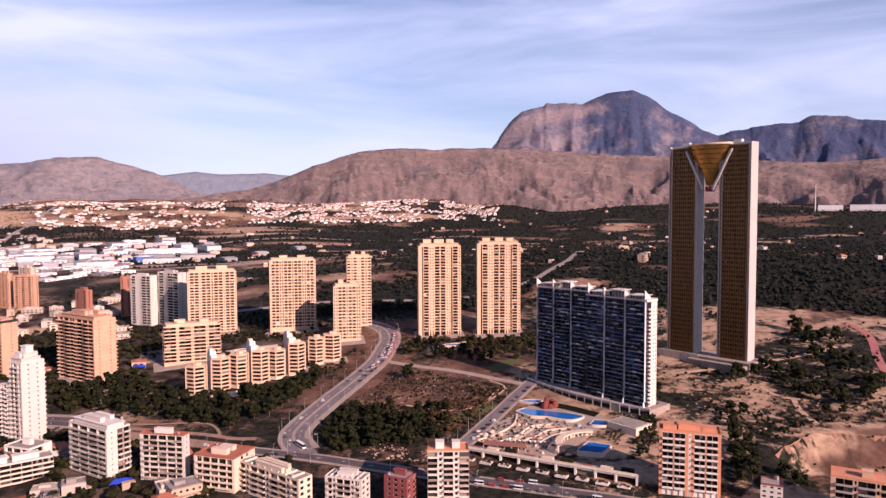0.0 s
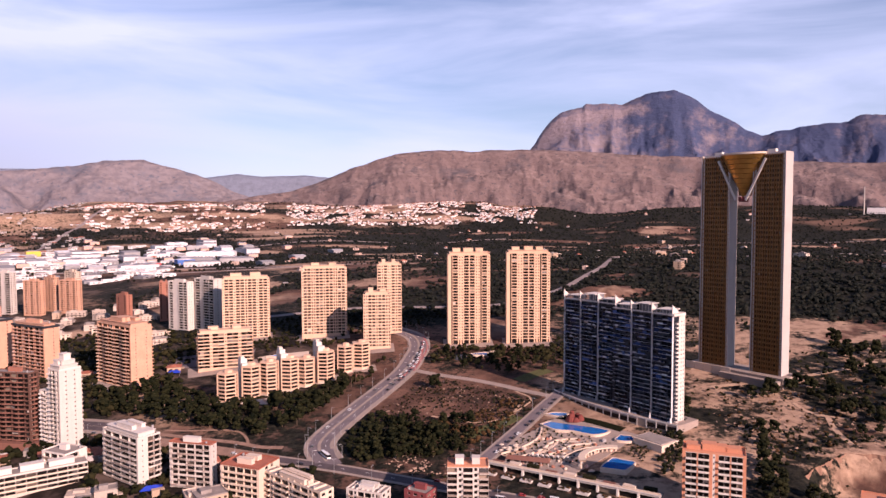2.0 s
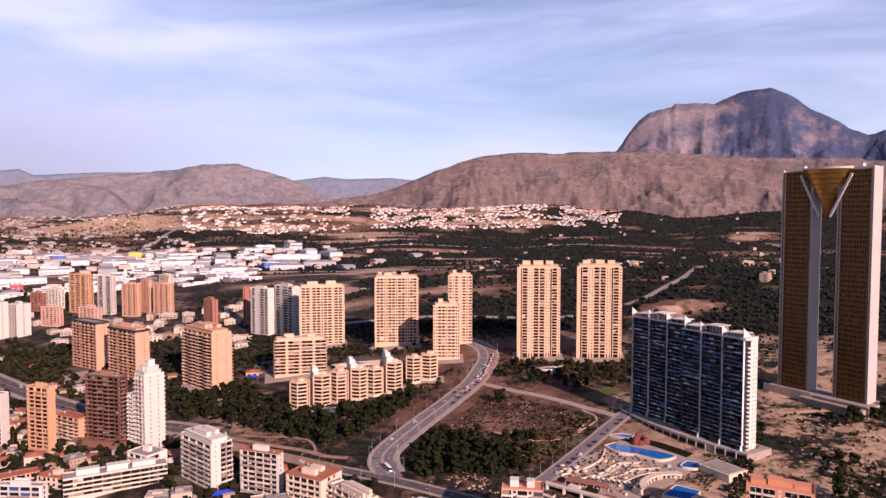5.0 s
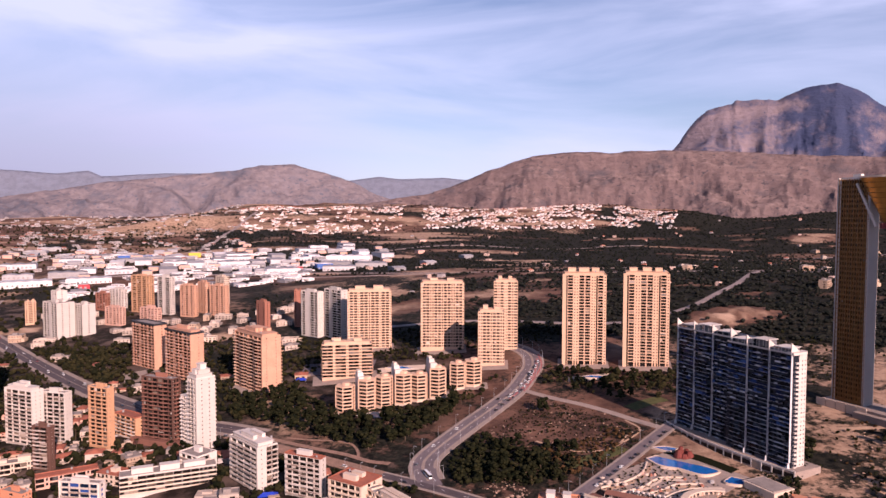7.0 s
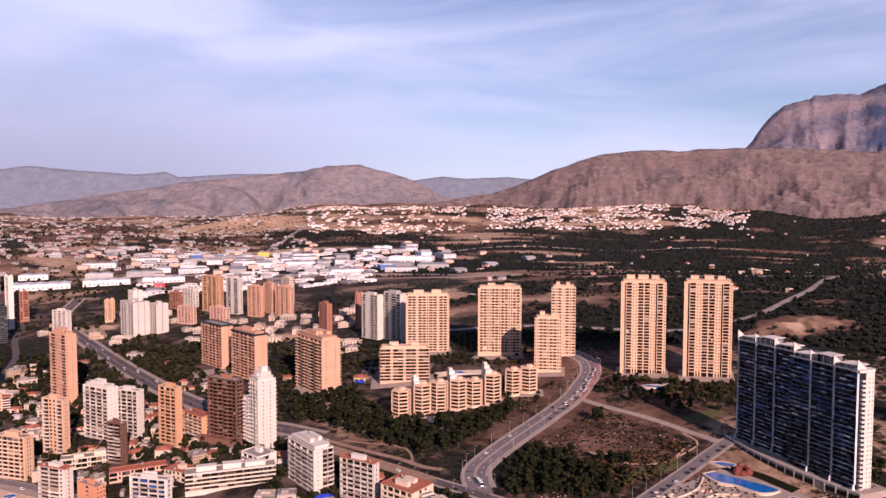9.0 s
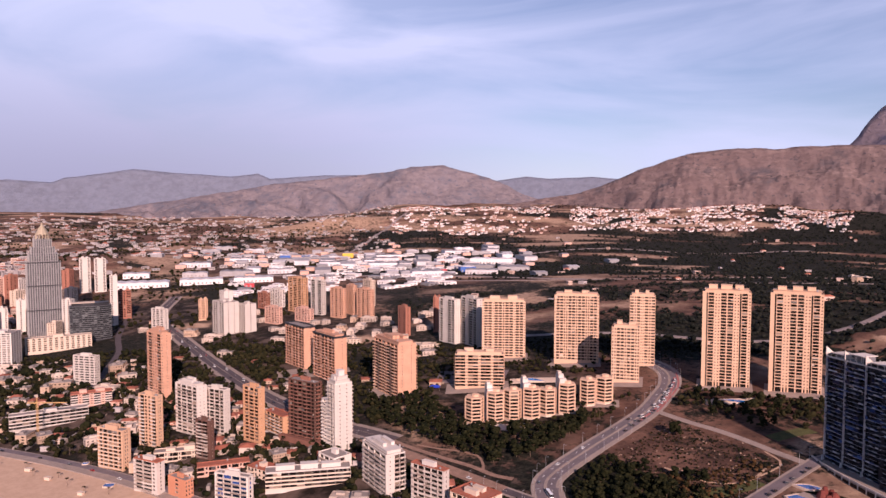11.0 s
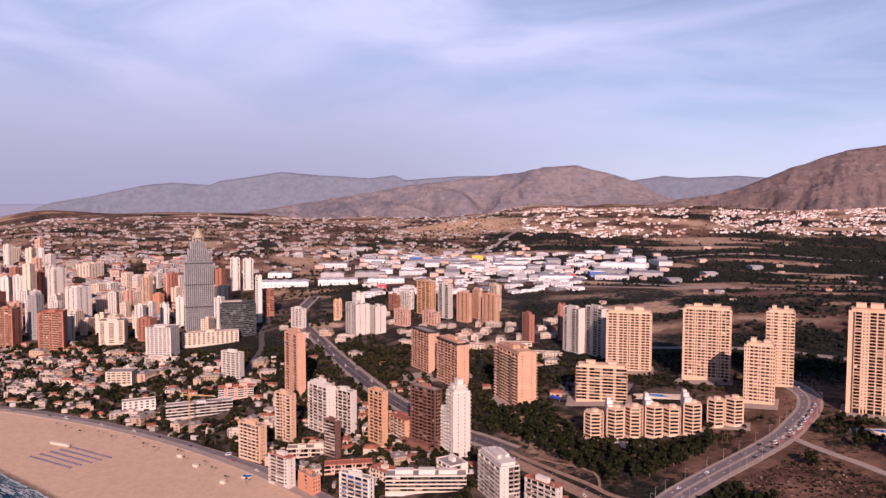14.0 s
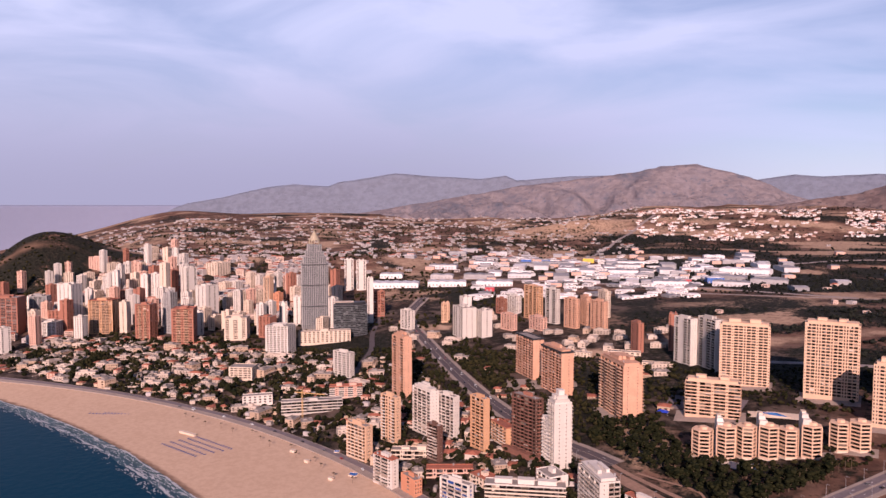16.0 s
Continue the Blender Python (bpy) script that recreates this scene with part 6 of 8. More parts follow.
ribbon("pavement_promenade", PROM, 0, 16, 0.5, M_PAVE, "paved seafront promenade")
ribbon("road_promenade", PROM, -3.5, 6.5, 0.62, M_ASPHALT, "grey seafront road with parked cars")
ribbon("trim_sea_wall", PROM, 8.4, 0.7, 1.1, M_PAVE, "low pale sea wall above the beach", thick=3.0)
for i, path in enumerate([
        [(424, 740), (421, 692), (389, 624), (373, 587), (352, 540)], [(205, 608), (262, 620), (330, 640), (372, 660)],
        [(271, 538), (266, 520), (264, 505), (264, 488)], [(258, 567), (261, 548), (271, 538), (284, 532)],
        [(-30, 560), (4, 545), (30, 553), (42, 580)], [(30, 553), (52, 590), (40, 612)],
        [(-319, 567), (-290, 556), (-259, 541), (-214, 527), (-177, 517), (-155, 508), (-137, 506)], [(-244, 544), (-227, 542), (-189, 541), (-173, 528), (-164, 509)]]):
    ribbon("path", path, 0, (7, 5, 4, 3.5, 1.6, 1.6, 4.5, 2.2)[i], 0.25, M_REDWAY if i == 0 else M_DIRT if i > 5 else M_EARTH, "pale worn dirt path through scrub")
VERGES = set()
M_FARROAD = surface("worn_road", (0.27, 0.215, 0.20), 0.9, vary=0.25, size=20)
for path, w in (([(-290, 930), (-160, 965), (60, 960), (200, 1180), (330, 1500), (700, 1900)], 10), ([(-700, 1420), (-300, 1500), (200, 1650), (900, 1700), (1500, 1650)], 8),
                ([(-1250, 1330), (-1000, 1420), (-700, 1520), (-350, 1500)], 14), ([(-1700, 1500), (-1300, 1620), (-900, 1800), (-500, 2300), (100, 2500)], 12),
                ([(-60, 1430), (163, 1440), (300, 1440), (468, 1360), (700, 1350), (1100, 1380)], 9), ([(500, 2200), (800, 2260), (1200, 2250)], 12), ([(-1500, 3300), (-1250, 3550), (-1180, 3700), (-1200, 4000)], 14), ([(-1300, 2000), (-1500, 2500), (-1650, 3000)], 14)):
    ribbon("road_far", path, 0, w, 0.6, M_FARROAD, "distant pale road through the fields")
    for q in resample(path, 10):
        VERGES.add((int(q.x // 14), int(q.y // 14)))


# ---- vehicles ----
def make_car(name, label, mat, long=4.4, wide=1.8, tall=1.45, van=False):
    ob = thing(name, Matrix(), label, "bus" if long > 9 else "car")
    s = Shape()
    hw = wide / 2
    deck = tall * (0.55 if not van else 0.42)
    s.prism([(-long / 2, -hw), (long / 2, -hw), (long / 2, hw), (-long / 2, hw)], 0.3, deck, 0, 0.97)
    a, b_ = (-0.38, 0.22) if not van else (-0.49, 0.49)
    s.prism([(a * long, -hw * 0.93), (b_ * long, -hw * 0.93), (b_ * long, hw * 0.93), (a * long, hw * 0.93)], tall - 0.12, tall, 0, 0.9)
    part("body", s, mat, ob)
    g = Shape()
    g.prism([(a * long - 0.1, -hw * 0.97), (b_ * long + (0.35 if not van else 0), -hw * 0.97), (b_ * long + (0.35 if not van else 0), hw * 0.97), (a * long - 0.1, hw * 0.97)], deck + 0.002, tall - 0.121, 0, 0.88 if not van else 0.99)
    part("glasshouse", g, M_CARGLASS, ob)
    for sx in (-0.31, 0.31):
        for sy in (-1, 1):
            w = Shape()
            r = 0.33 if long < 9 else 0.5
            for k in range(10):
                a0, a1 = k * math.pi / 5, (k + 1) * math.pi / 5
                y0, y1 = sy * hw * 0.8, sy * hw * 1.02
                w.face([(sx * long + r * math.cos(a0), y0, r + r * math.sin(a0)), (sx * long + r * math.cos(a1), y0, r + r * math.sin(a1)),
                        (sx * long + r * math.cos(a1), y1, r + r * math.sin(a1)), (sx * long + r * math.cos(a0), y1, r + r * math.sin(a0))])
            w.face([(sx * long + r * math.cos(k * math.pi / 5), sy * hw * 1.02, r + r * math.sin(k * math.pi / 5)) for k in range(10)])
            part("wheel", w, M_DARKTRIM, ob)
    return ob


M_CARGLASS = surface("car_glass", (0.012, 0.013, 0.016), 0.08, vary=0.1, spec=0.7)
M_CARWHITE = surface("white_car_paint", (0.72, 0.72, 0.72), 0.3, vary=0.05, spec=0.5)
M_CARDARK = surface("dark_car_paint", (0.025, 0.025, 0.03), 0.25, vary=0.1, spec=0.5)
M_CARGREY = surface("grey_car_paint", (0.22, 0.22, 0.23), 0.3, metal=0.4, vary=0.1, spec=0.5)
M_CARRED = surface("red_car_paint", (0.35, 0.03, 0.03), 0.3, vary=0.1, spec=0.5)
CARS = [make_car("car", "white car standing on the road", M_CARWHITE), make_car("car", "black car on the road", M_CARDARK), make_car("car", "grey car on the road", M_CARGREY),
        make_car("car", "red car on the road", M_CARRED), make_car("van", "white delivery van on the road", M_CARWHITE, 5.6, 2.0, 2.4, True)]
BUS = make_car("bus", "white and dark blue coach turning at the junction", M_CARWHITE, 12.5, 2.6, 3.3, True)
BUS.matrix_basis = pose(-101, 488, land(-101, 488) + 0.5, 0, 0, -55)
home = {}
rnd = random.Random(5)


def park(path, off, gaps, lift=0.5, mix=(0, 1, 2, 3, 4), jit=0.4, side=0.0):
    pts = resample(path, 2.0)
    i = 0.0
    while i < len(pts) - 2:
        k = int(i)
        d = (pts[k + 1] - pts[k]).normalized()
        c = pts[k] + Vector((d.y, -d.x)) * (off + rnd.uniform(-jit, jit))
        car = CARS[rnd.choice(mix)]
        m = pose(c.x, c.y, land(c.x, c.y) + lift, 0, 0, math.degrees(math.atan2(d.y, d.x)) + side)
        if car not in home:
            home[car] = 1
            car.matrix_basis = m
        else:
            copy_thing(car, m)
        i += rnd.uniform(*gaps) / 2.0


park([(-76, 640), (-65, 678), (-60, 723), (-58, 761)], 2.4, (7, 16), mix=(0, 1, 0, 4, 1, 2))
park([(-80, 625), (-65, 678), (-60, 723), (-60, 785)], 5.6, (6.5, 16), mix=(0, 1, 2, 4))
park(AVENUE[1:6], -5.4, (26, 60), mix=(1, 2, 0))
park(SIDE, 3.2, (7, 18), mix=(1, 2, 0, 1))
park([(23, 427), (72, 409), (110, 394)], 4.4, (6, 9))
park([(-20, 443), (23, 427), (72, 409)], -4.6, (7, 20))
park(LOWER[:5], 2.4, (30, 60))
park(WEST[1:6], -4.2, (40, 110))
park(WEST[1:6], 4.2, (40, 110))
park([(-900, 336), (-700, 390), (-560, 407), (-440, 404)], -1.5, (20, 60), 0.7)
for k, car in enumerate(CARS):
    if car not in home:
        car.matrix_basis = pose(-20 + 9 * k, 446 - 3.5 * k, land(-20 + 9 * k, 446 - 3.5 * k) + 0.5, 0, 0, -20)
# car park beside the brick flats
for row in range(3):
    for k in range(9):
        x, y = -300 + k * 4.2 + row * 9, 742 + k * 1.5 - row * 13
        if rnd.random() < 0.35:
            copy_thing(CARS[rnd.choice((0, 1, 2))], pose(x, y, land(x, y) + 0.45, 0, 0, 110))
ribbon("pavement_car_park", [(-318, 728), (-270, 745), (-240, 752)], 0, 46, 0.3, M_ASPHALT, "grey asphalt car park")


# ---- street lamps ----
def make_lamp():
    ob = thing("street_lamp", Matrix(), "tall grey street lamp along the road", "street lamp", "street lamps")
    s = Shape()
    s.prism([(0.16 * math.cos(i * math.pi / 3), 0.16 * math.sin(i * math.pi / 3)) for i in range(6)], 0, 10, 0, 0.5)
    part("pole", s, M_STEEL, ob)
    a = Shape()
    a.box(0.0, 2.0, -0.06, 0.06, 9.9, 10.05)
    part("arm", a, M_STEEL, ob)
    h = Shape()
    h.prism([(1.5, -0.2), (2.5, -0.2), (2.5, 0.2), (1.5, 0.2)], 9.75, 9.9, 0, 0.8)
    part("lamp_head", h, M_STEEL, ob)
    return ob


LAMP = make_lamp()
first = True
for path, off, step in ((AVENUE, -10.8, 40), (AVENUE, 10.6, 40), (LOWER, 8.5, 60), (SIDE, -5.8, 50)):
    pts = resample(path, step)
    for i in range(len(pts) - 1):
        d = (pts[i + 1] - pts[i]).normalized()
        c = pts[i] + Vector((d.y, -d.x)) * off
        m = pose(c.x, c.y, land(c.x, c.y) + 0.3, 0, 0, math.degrees(math.atan2(d.y, d.x)) + (90 if off < 0 else -90) - 180)
        if first:
            LAMP.matrix_basis, first = m, False
        else:
            copy_thing(LAMP, m)


M_AWNING = surface("blue_canvas", (0.02, 0.05, 0.42), 0.7, vary=0.15, size=4)
PONDS = [(-525, 417), (-364, 498), (-486, 660)]


# ---- leisure gardens below the dark block ----
def blob_pool(label, ring, rim=1.6, lift=0.8):
    """A pool with a pale rim; ring: rough outline, rounded off."""
    pts = resample(ring + [ring[0]], 2.0)
    cx, cy = sum(p.x for p in pts) / len(pts), sum(p.y for p in pts) / len(pts)
    z = land(cx, cy) + lift
    ob = thing("swimming_pool", pose(cx, cy, z), label, "pool")
    s = Shape()
    outer = [(p.x - cx, p.y - cy) for p in pts[:-1]]
    inner = []
    for a, b in outer:
        l = math.hypot(a, b)
        inner.append((a * (l - rim) / l, b * (l - rim) / l))
    n = len(outer)
    s.v = [(a, b, 0.3) for a, b in outer] + [(a, b, 0.3) for a, b in inner] + [(a, b, -4) for a, b in outer] + [(a, b, 0.05) for a, b in inner]
    for i in range(n):
        j = (i + 1) % n
        s.f += [(i, j, n + j, n + i), (i, 2 * n + i, 2 * n + j, j), (n + i, n + j, 3 * n + j, 3 * n + i)]
    s.k = [0] * len(s.f)
    part("rim", s, M_CREAM, ob)
    w = Shape()
    w.face([(a, b, 0.06) for a, b in inner])
    part("water", w, M_POOL, ob, "bright blue water")
    return ob


blob_pool("large bright blue curved pool in the gardens", [(55, 536), (66, 546), (79, 545), (100, 527), (106, 520), (94, 511), (78, 519), (64, 523)])
blob_pool("bright blue sports pool with a red edge", [(88, 457), (90, 462), (97, 473), (100, 476.5), (106, 473), (113, 469), (112, 464), (106, 455), (103, 452), (96, 454)], 1.0, 2.0)
blob_pool("narrow blue pool beside the terrace", [(112, 515), (122, 511), (117, 500), (106, 503)], 0.8)
blob_pool("oval paddling pool with a white rim", [(60, 556), (70, 561), (80, 557), (72, 549)], 1.2)
blob_pool("turquoise garden pool beside the twin towers", [(-4, 722), (8, 730), (24, 727), (12, 718)], 1.0)
blob_pool("turquoise lagoon pool behind the hexagonal flats", [(-222, 738), (-204, 752), (-186, 746), (-204, 736)], 1.0)
blob_pool("blue pool in a garden between low houses", [(-363, 470), (-352, 474), (-346, 466), (-358, 462)], 0.8)
blob_pool("blue pool beside tan flats", [(-470, 395), (-462, 399), (-458, 392), (-466, 389)], 0.8)

blob_pool("small blue pool on a white terrace below the hexagonal flats", [(-184, 606), (-176, 610), (-168, 606), (-176, 600)], 2.2, 1.4)
for (x, y) in PONDS:
    blob_pool("round turquoise garden pool among low houses", [(x - 4, y), (x, y + 4), (x + 4, y), (x, y - 4)], 0.7)
for x, y, w, d, turn in ((-301, 688, 12, 9, 20), (-206, 440, 14, 8, 25)):
    tent = thing("awning", pose(x, y, land(x, y), 0, 0, turn), "bright blue canvas awning over a terrace", "awning", "blue awnings")
    s = Shape()
    s.face([(-w / 2, -d / 2, 3.0), (w / 2, -d / 2, 3.0), (w / 4, 0, 5.0), (-w / 4, 0, 5.0)])
    s.face([(w / 2, d / 2, 3.0), (-w / 2, d / 2, 3.0), (-w / 4, 0, 5.0), (w / 4, 0, 5.0)])
    s.face([(w / 2, -d / 2, 3.0), (w / 2, d / 2, 3.0), (w / 4, 0, 5.0)])
    s.face([(-w / 2, d / 2, 3.0), (-w / 2, -d / 2, 3.0), (-w / 4, 0, 5.0)])
    s.face([(-w / 2, -d / 2, 2.96), (-w / 2, d / 2, 2.96), (w / 2, d / 2, 2.96), (w / 2, -d / 2, 2.96)])
    part("cover", s, M_AWNING, tent)
    for sx in (-1, 1):
        for sy in (-1, 1):
            s = Shape()
            s.box(sx * (w / 2 - 0.3) - 0.1, sx * (w / 2 - 0.3) + 0.1, sy * (d / 2 - 0.3) - 0.1, sy * (d / 2 - 0.3) + 0.1, -0.5, 2.95)
            part("post", s, M_STEEL, tent)


def terrace_wall():
    """The long pale wall of shop bays under the gardens."""
    a, b = Vector((14, 466)), Vector((116, 413))
    d = (b - a).normalized()
    ang = math.degrees(math.atan2(d.y, d.x))
    L = (b - a).length
    ob = thing("terrace_building", pose(a.x, a.y, land(a.x, a.y) - 2.5, 0, 0, ang), "long low white terrace with dark shop bays", "building")
    n = 9
    w = Shape()
    w.box(0, L, 2.0, 8.5, 0, 5.6)
    w.box(-0.5, L + 0.5, -0.4, 2.6, 6.9, 7.4)
    for i in range(n + 1):
        w.box(i * (L - 1.2) / n, i * (L - 1.2) / n + 1.2, -0.2, 2.0, 0, 6.9)
    w.box(0, L, 0.3, 2.0, 5.6, 6.9)
    wall_ob = part("wall", w, M_WHITE, ob)
    for i in range(n):
        part("shop_window", window_mesh((L - 1.2) / n - 1.3, 3.6, M_GLASS, M_DARKTRIM), None, wall_ob, m=pose((i + 0.5) * (L - 1.2) / n + 0.6, 1.9, 1.6))
        bx = Shape()
        bx.box((i + 0.2) * L / n, (i + 0.8) * L / n, -9 - (i % 2), -5, 2.0, 3.1)
        pl = part("planter", bx, M_WHITE, ob)
        bed = Shape()
        rp = random.Random(i)
        for k in range(9):
            clump(bed, rp.uniform(i + 0.24, i + 0.76) * L / n, rp.uniform(-8.4, -5.6), 3.2, rp.uniform(0.6, 1.2), rp, 0.8)
        tagged(part("planting", bed, M_RUST, pl), kind="stuff")
    deck = Shape()
    deck.box(0, L, 2.6, 8.5, 5.604, 6.5)
    part("deck", deck, M_PAVE, ob, "paved roof deck")
    for i in range(n):
        hut_ = Shape()
        x0 = (i + 0.12) * L / n
        hut_.box(x0, x0 + L / n * 0.6, 4.2, 8.0, 6.504, 6.9 + 0.9 * (i % 3))
        part("roof_bed", hut_, (M_BROWN2, M_CREAM, M_LEAF2)[i % 3], ob)
    rail = Shape()
    rail.box(0, L, 0, 0.25, 7.5, 8.6)
    part("parapet", rail, M_CREAM, ob)
    return ob


terrace_wall()
rnd = random.Random(21)
# rockwork, parasols, canopies, beds and low walls in the gardens
court = ribbon("pavement_gardens", [(38, 470), (70, 500), (100, 535)], 0, 66, 0.28, M_PAVE, "pale sandy garden terraces")
for k, path in enumerate(([(24, 486), (40, 497), (52, 512), (56, 530)], [(36, 480), (52, 491), (64, 506), (80, 508)], [(48, 478), (62, 486), (74, 497), (92, 500)], [(62, 472), (70, 482), (84, 492), (104, 495)])):
    ribbon("trim_garden_wall", path, 0, 0.9, 1.4, M_CREAM, "low curved cream garden wall")
    ribbon("path_garden", path, 3.0, 2.4, 0.42, (M_EARTH, M_CREAM)[k % 2], "curved sandy garden path")
for k in range(58):
    t, u = rnd.random(), rnd.random()
    x = 26 + t * 62 + u * 20
    y = 470 + u * 46 - t * 14
    if math.hypot(x - 84, y - 528) < 18 or math.hypot(x - 102, y - 463) < 19:
        continue
    rk = thing("rock", pose(x, y, land(x, y) - 0.1, 0, 0, rnd.uniform(0, 360)), "pale artificial rock in the gardens", "rock", "rockwork")
    s = Shape()
    r, hh = rnd.uniform(0.9, 2.6), rnd.uniform(0.7, 2.2)
    n = 9
    for q, (zz, f) in enumerate(((0, 1.0), (hh * 0.5, 0.92), (hh * 0.85, 0.62), (hh, 0.25))):
        s.v += [(r * f * rnd.uniform(0.8, 1.25) * math.cos(i * 2 * math.pi / n), 0.75 * r * f * rnd.uniform(0.8, 1.25) * math.sin(i * 2 * math.pi / n), zz * rnd.uniform(0.85, 1.1)) for i in range(n)]
    for q in range(3):
        s.f += [(q * n + i, q * n + (i + 1) % n, (q + 1) * n + (i + 1) % n, (q + 1) * n + i) for i in range(n)]
    s.f.append(tuple(range(3 * n, 4 * n)))
    s.k = [0] * len(s.f)
    part("stone", s, rnd.choice((M_EARTH, M_CREAM, M_PINK, M_GREY, M_BRICK)), rk)


def make_parasol():
    ob = thing("parasol", Matrix(), "cream parasol over a garden cafe terrace", "parasol", "garden parasols")
    s = Shape()
    for i in range(8):
        a0, a1 = i * math.pi / 4, (i + 1) * math.pi / 4
        s.face([(1.9 * math.cos(a0), 1.9 * math.sin(a0), 2.3), (1.9 * math.cos(a1), 1.9 * math.sin(a1), 2.3), (0, 0, 3.1)])
        s.face([(1.9 * math.cos(a1), 1.9 * math.sin(a1), 2.26), (1.9 * math.cos(a0), 1.9 * math.sin(a0), 2.26), (0, 0, 3.0)])
    part("canopy", s, M_CREAM, ob)
    s = Shape()
    s.prism([(0.05 * math.cos(i * 1.05), 0.05 * math.sin(i * 1.05)) for i in range(6)], 0, 2.9)
    part("pole", s, M_STEEL, ob)
    return ob


PARASOL = make_parasol()
PARASOL.matrix_basis = pose(30, 490, land(30, 490) + 0.3)
for k in range(18):
    x, y = (33 + rnd.uniform(-9, 9), 495 + rnd.uniform(-8, 8)) if k < 12 else (62 + rnd.uniform(-14, 22), 484 + rnd.uniform(-6, 10))
    copy_thing(PARASOL, pose(x, y, land(x, y) + 0.3, 0, 0, rnd.uniform(0, 45)))
roof_ = thing("canopy", pose(42, 472, land(42, 472) - 0.5, 0, 0, -14), "dark brown pitched canopy over a terrace", "canopy")
s = Shape()
s.face([(-15, -4.5, 3.6), (15, -4.5, 3.6), (14, 0, 5.4), (-14, 0, 5.4)])
s.face([(14, 0, 5.4), (15, 4.5, 3.6), (-15, 4.5, 3.6), (-14, 0, 5.4)])
s.face([(-15, 4.5, 3.55), (15, 4.5, 3.55), (15, -4.5, 3.55), (-15, -4.5, 3.55)])
s.face([(15, -4.5, 3.6), (15, 4.5, 3.6), (14, 0, 5.4)])
s.face([(-15, 4.5, 3.6), (-15, -4.5, 3.6), (-14, 0, 5.4)])
part("roof", s, M_BROWN2, roof_)
for i in range(7):
    for yy in (-4.2, 4.2):
        s = Shape()
        s.box(-14.4 + i * 4.8 - 0.15, -14.4 + i * 4.8 + 0.15, yy - 0.15, yy + 0.15, -1, 3.54)
        part("post", s, M_WHITE, roof_)
for k in range(8):
    x, y = 45 + k * 3.4, 480.5 - k * 0.9
    tent = thing("tent", pose(x, y, land(x, y) + 0.25, 0, 0, -14), "small white arched awning in the gardens", "awning", "awnings")
    s = Shape()
    for i in range(6):
        a0, a1 = i * math.pi / 6, (i + 1) * math.pi / 6
        s.face([(1.4 * math.cos(a0), -1.5, 1.4 + 1.3 * math.sin(a0)), (1.4 * math.cos(a0), 1.5, 1.4 + 1.3 * math.sin(a0)), (1.4 * math.cos(a1), 1.5, 1.4 + 1.3 * math.sin(a1)), (1.4 * math.cos(a1), -1.5, 1.4 + 1.3 * math.sin(a1))][::-1])
    part("cover", s, M_WHITE, tent)
    for sx in (-1.35, 1.35):
        s = Shape()
        s.box(sx - 0.06, sx + 0.06, -1.5, 1.5, -0.3, 1.42)
        part("side_frame", s, M_STEEL, tent)
slide = thing("water_slide", pose(83, 544, land(83, 544), 0, 0, 20), "dark red climbing mound and slides beside the pool", "water slide")
s = Shape()
for k in range(7):
    a = k * 0.9
    s.prism([(5 * math.cos(a) + 3.4 * math.cos(i), 3 * math.sin(a) + 3.0 * math.sin(i)) for i in [j * math.pi / 4 for j in range(8)]], 0, 3 + (k * 37 % 5), 0, 0.45)
M_REDMOUND = surface("red_rockwork", (0.15, 0.036, 0.028), 0.85, vary=0.3, size=3)
part("mound", s, M_REDMOUND, slide)
arc = thing("pergola", pose(103, 461, land(88, 480) + 0.2, 0, 0, 0), "curved cream colonnade round the sports pool", "pergola")
for k in range(15):
    a = radians(88 + k * 6.8)
    col = Shape()
    x, y = 27 * math.cos(a), 27 * math.sin(a)
    col.box(x - 0.5, x + 0.5, y - 0.5, y + 0.5, -1, 4)
    part("column", col, M_CREAM, arc)
beam = Shape()
for k in range(28):
    a0, a1 = radians(86 + k * 3.6), radians(86 + (k + 1) * 3.6)
    for z in (4.004, 4.9):
        q = [(r * math.cos(a), r * math.sin(a), z) for r, a in ((24, a0), (28.5, a0), (28.5, a1), (24, a1))]
        beam.face(q if z > 4.5 else q[::-1])
    for r in (24, 28.5):
        beam.face([(r * math.cos(a0), r * math.sin(a0), 4.004), (r * math.cos(a1), r * math.sin(a1), 4.004),
                   (r * math.cos(a1), r * math.sin(a1), 4.9), (r * math.cos(a0), r * math.sin(a0), 4.9)])
part("ring_beam", beam, M_CREAM, arc)
hall = thing("pavilion", pose(133, 497, land(133, 497) - 1, 0, 0, 40), "low flat-roofed pavilion with brown paving on top", "building")
s = Shape()
s.box(-9, 9, -12, 12, 0, 4.6)
s.box(-9.6, 9.6, -12.6, 12.6, 4.6, 5.3)
part("wall", s, M_CREAM, hall)
s = Shape()
s.box(-8, 8, -11, 11, 5.304, 5.7)
part("roof", s, M_ROOF, hall)
lawn = ribbon("ground_lawn", [(70, 552), (92, 543), (116, 523)], 0, 9, 0.5, M_LEAF2, "strip of dark lawn beside the pool")
ribbon("ground_meadow", [(-2, 520), (14, 531), (28, 544), (38, 556)], 0, 13, 0.2, M_LAWN, "patch of green grass in the scrub")
ribbon("ground_meadow", [(44, 640), (58, 655), (74, 668)], 0, 14, 0.2, M_LAWN, "patch of green grass in the scrub")


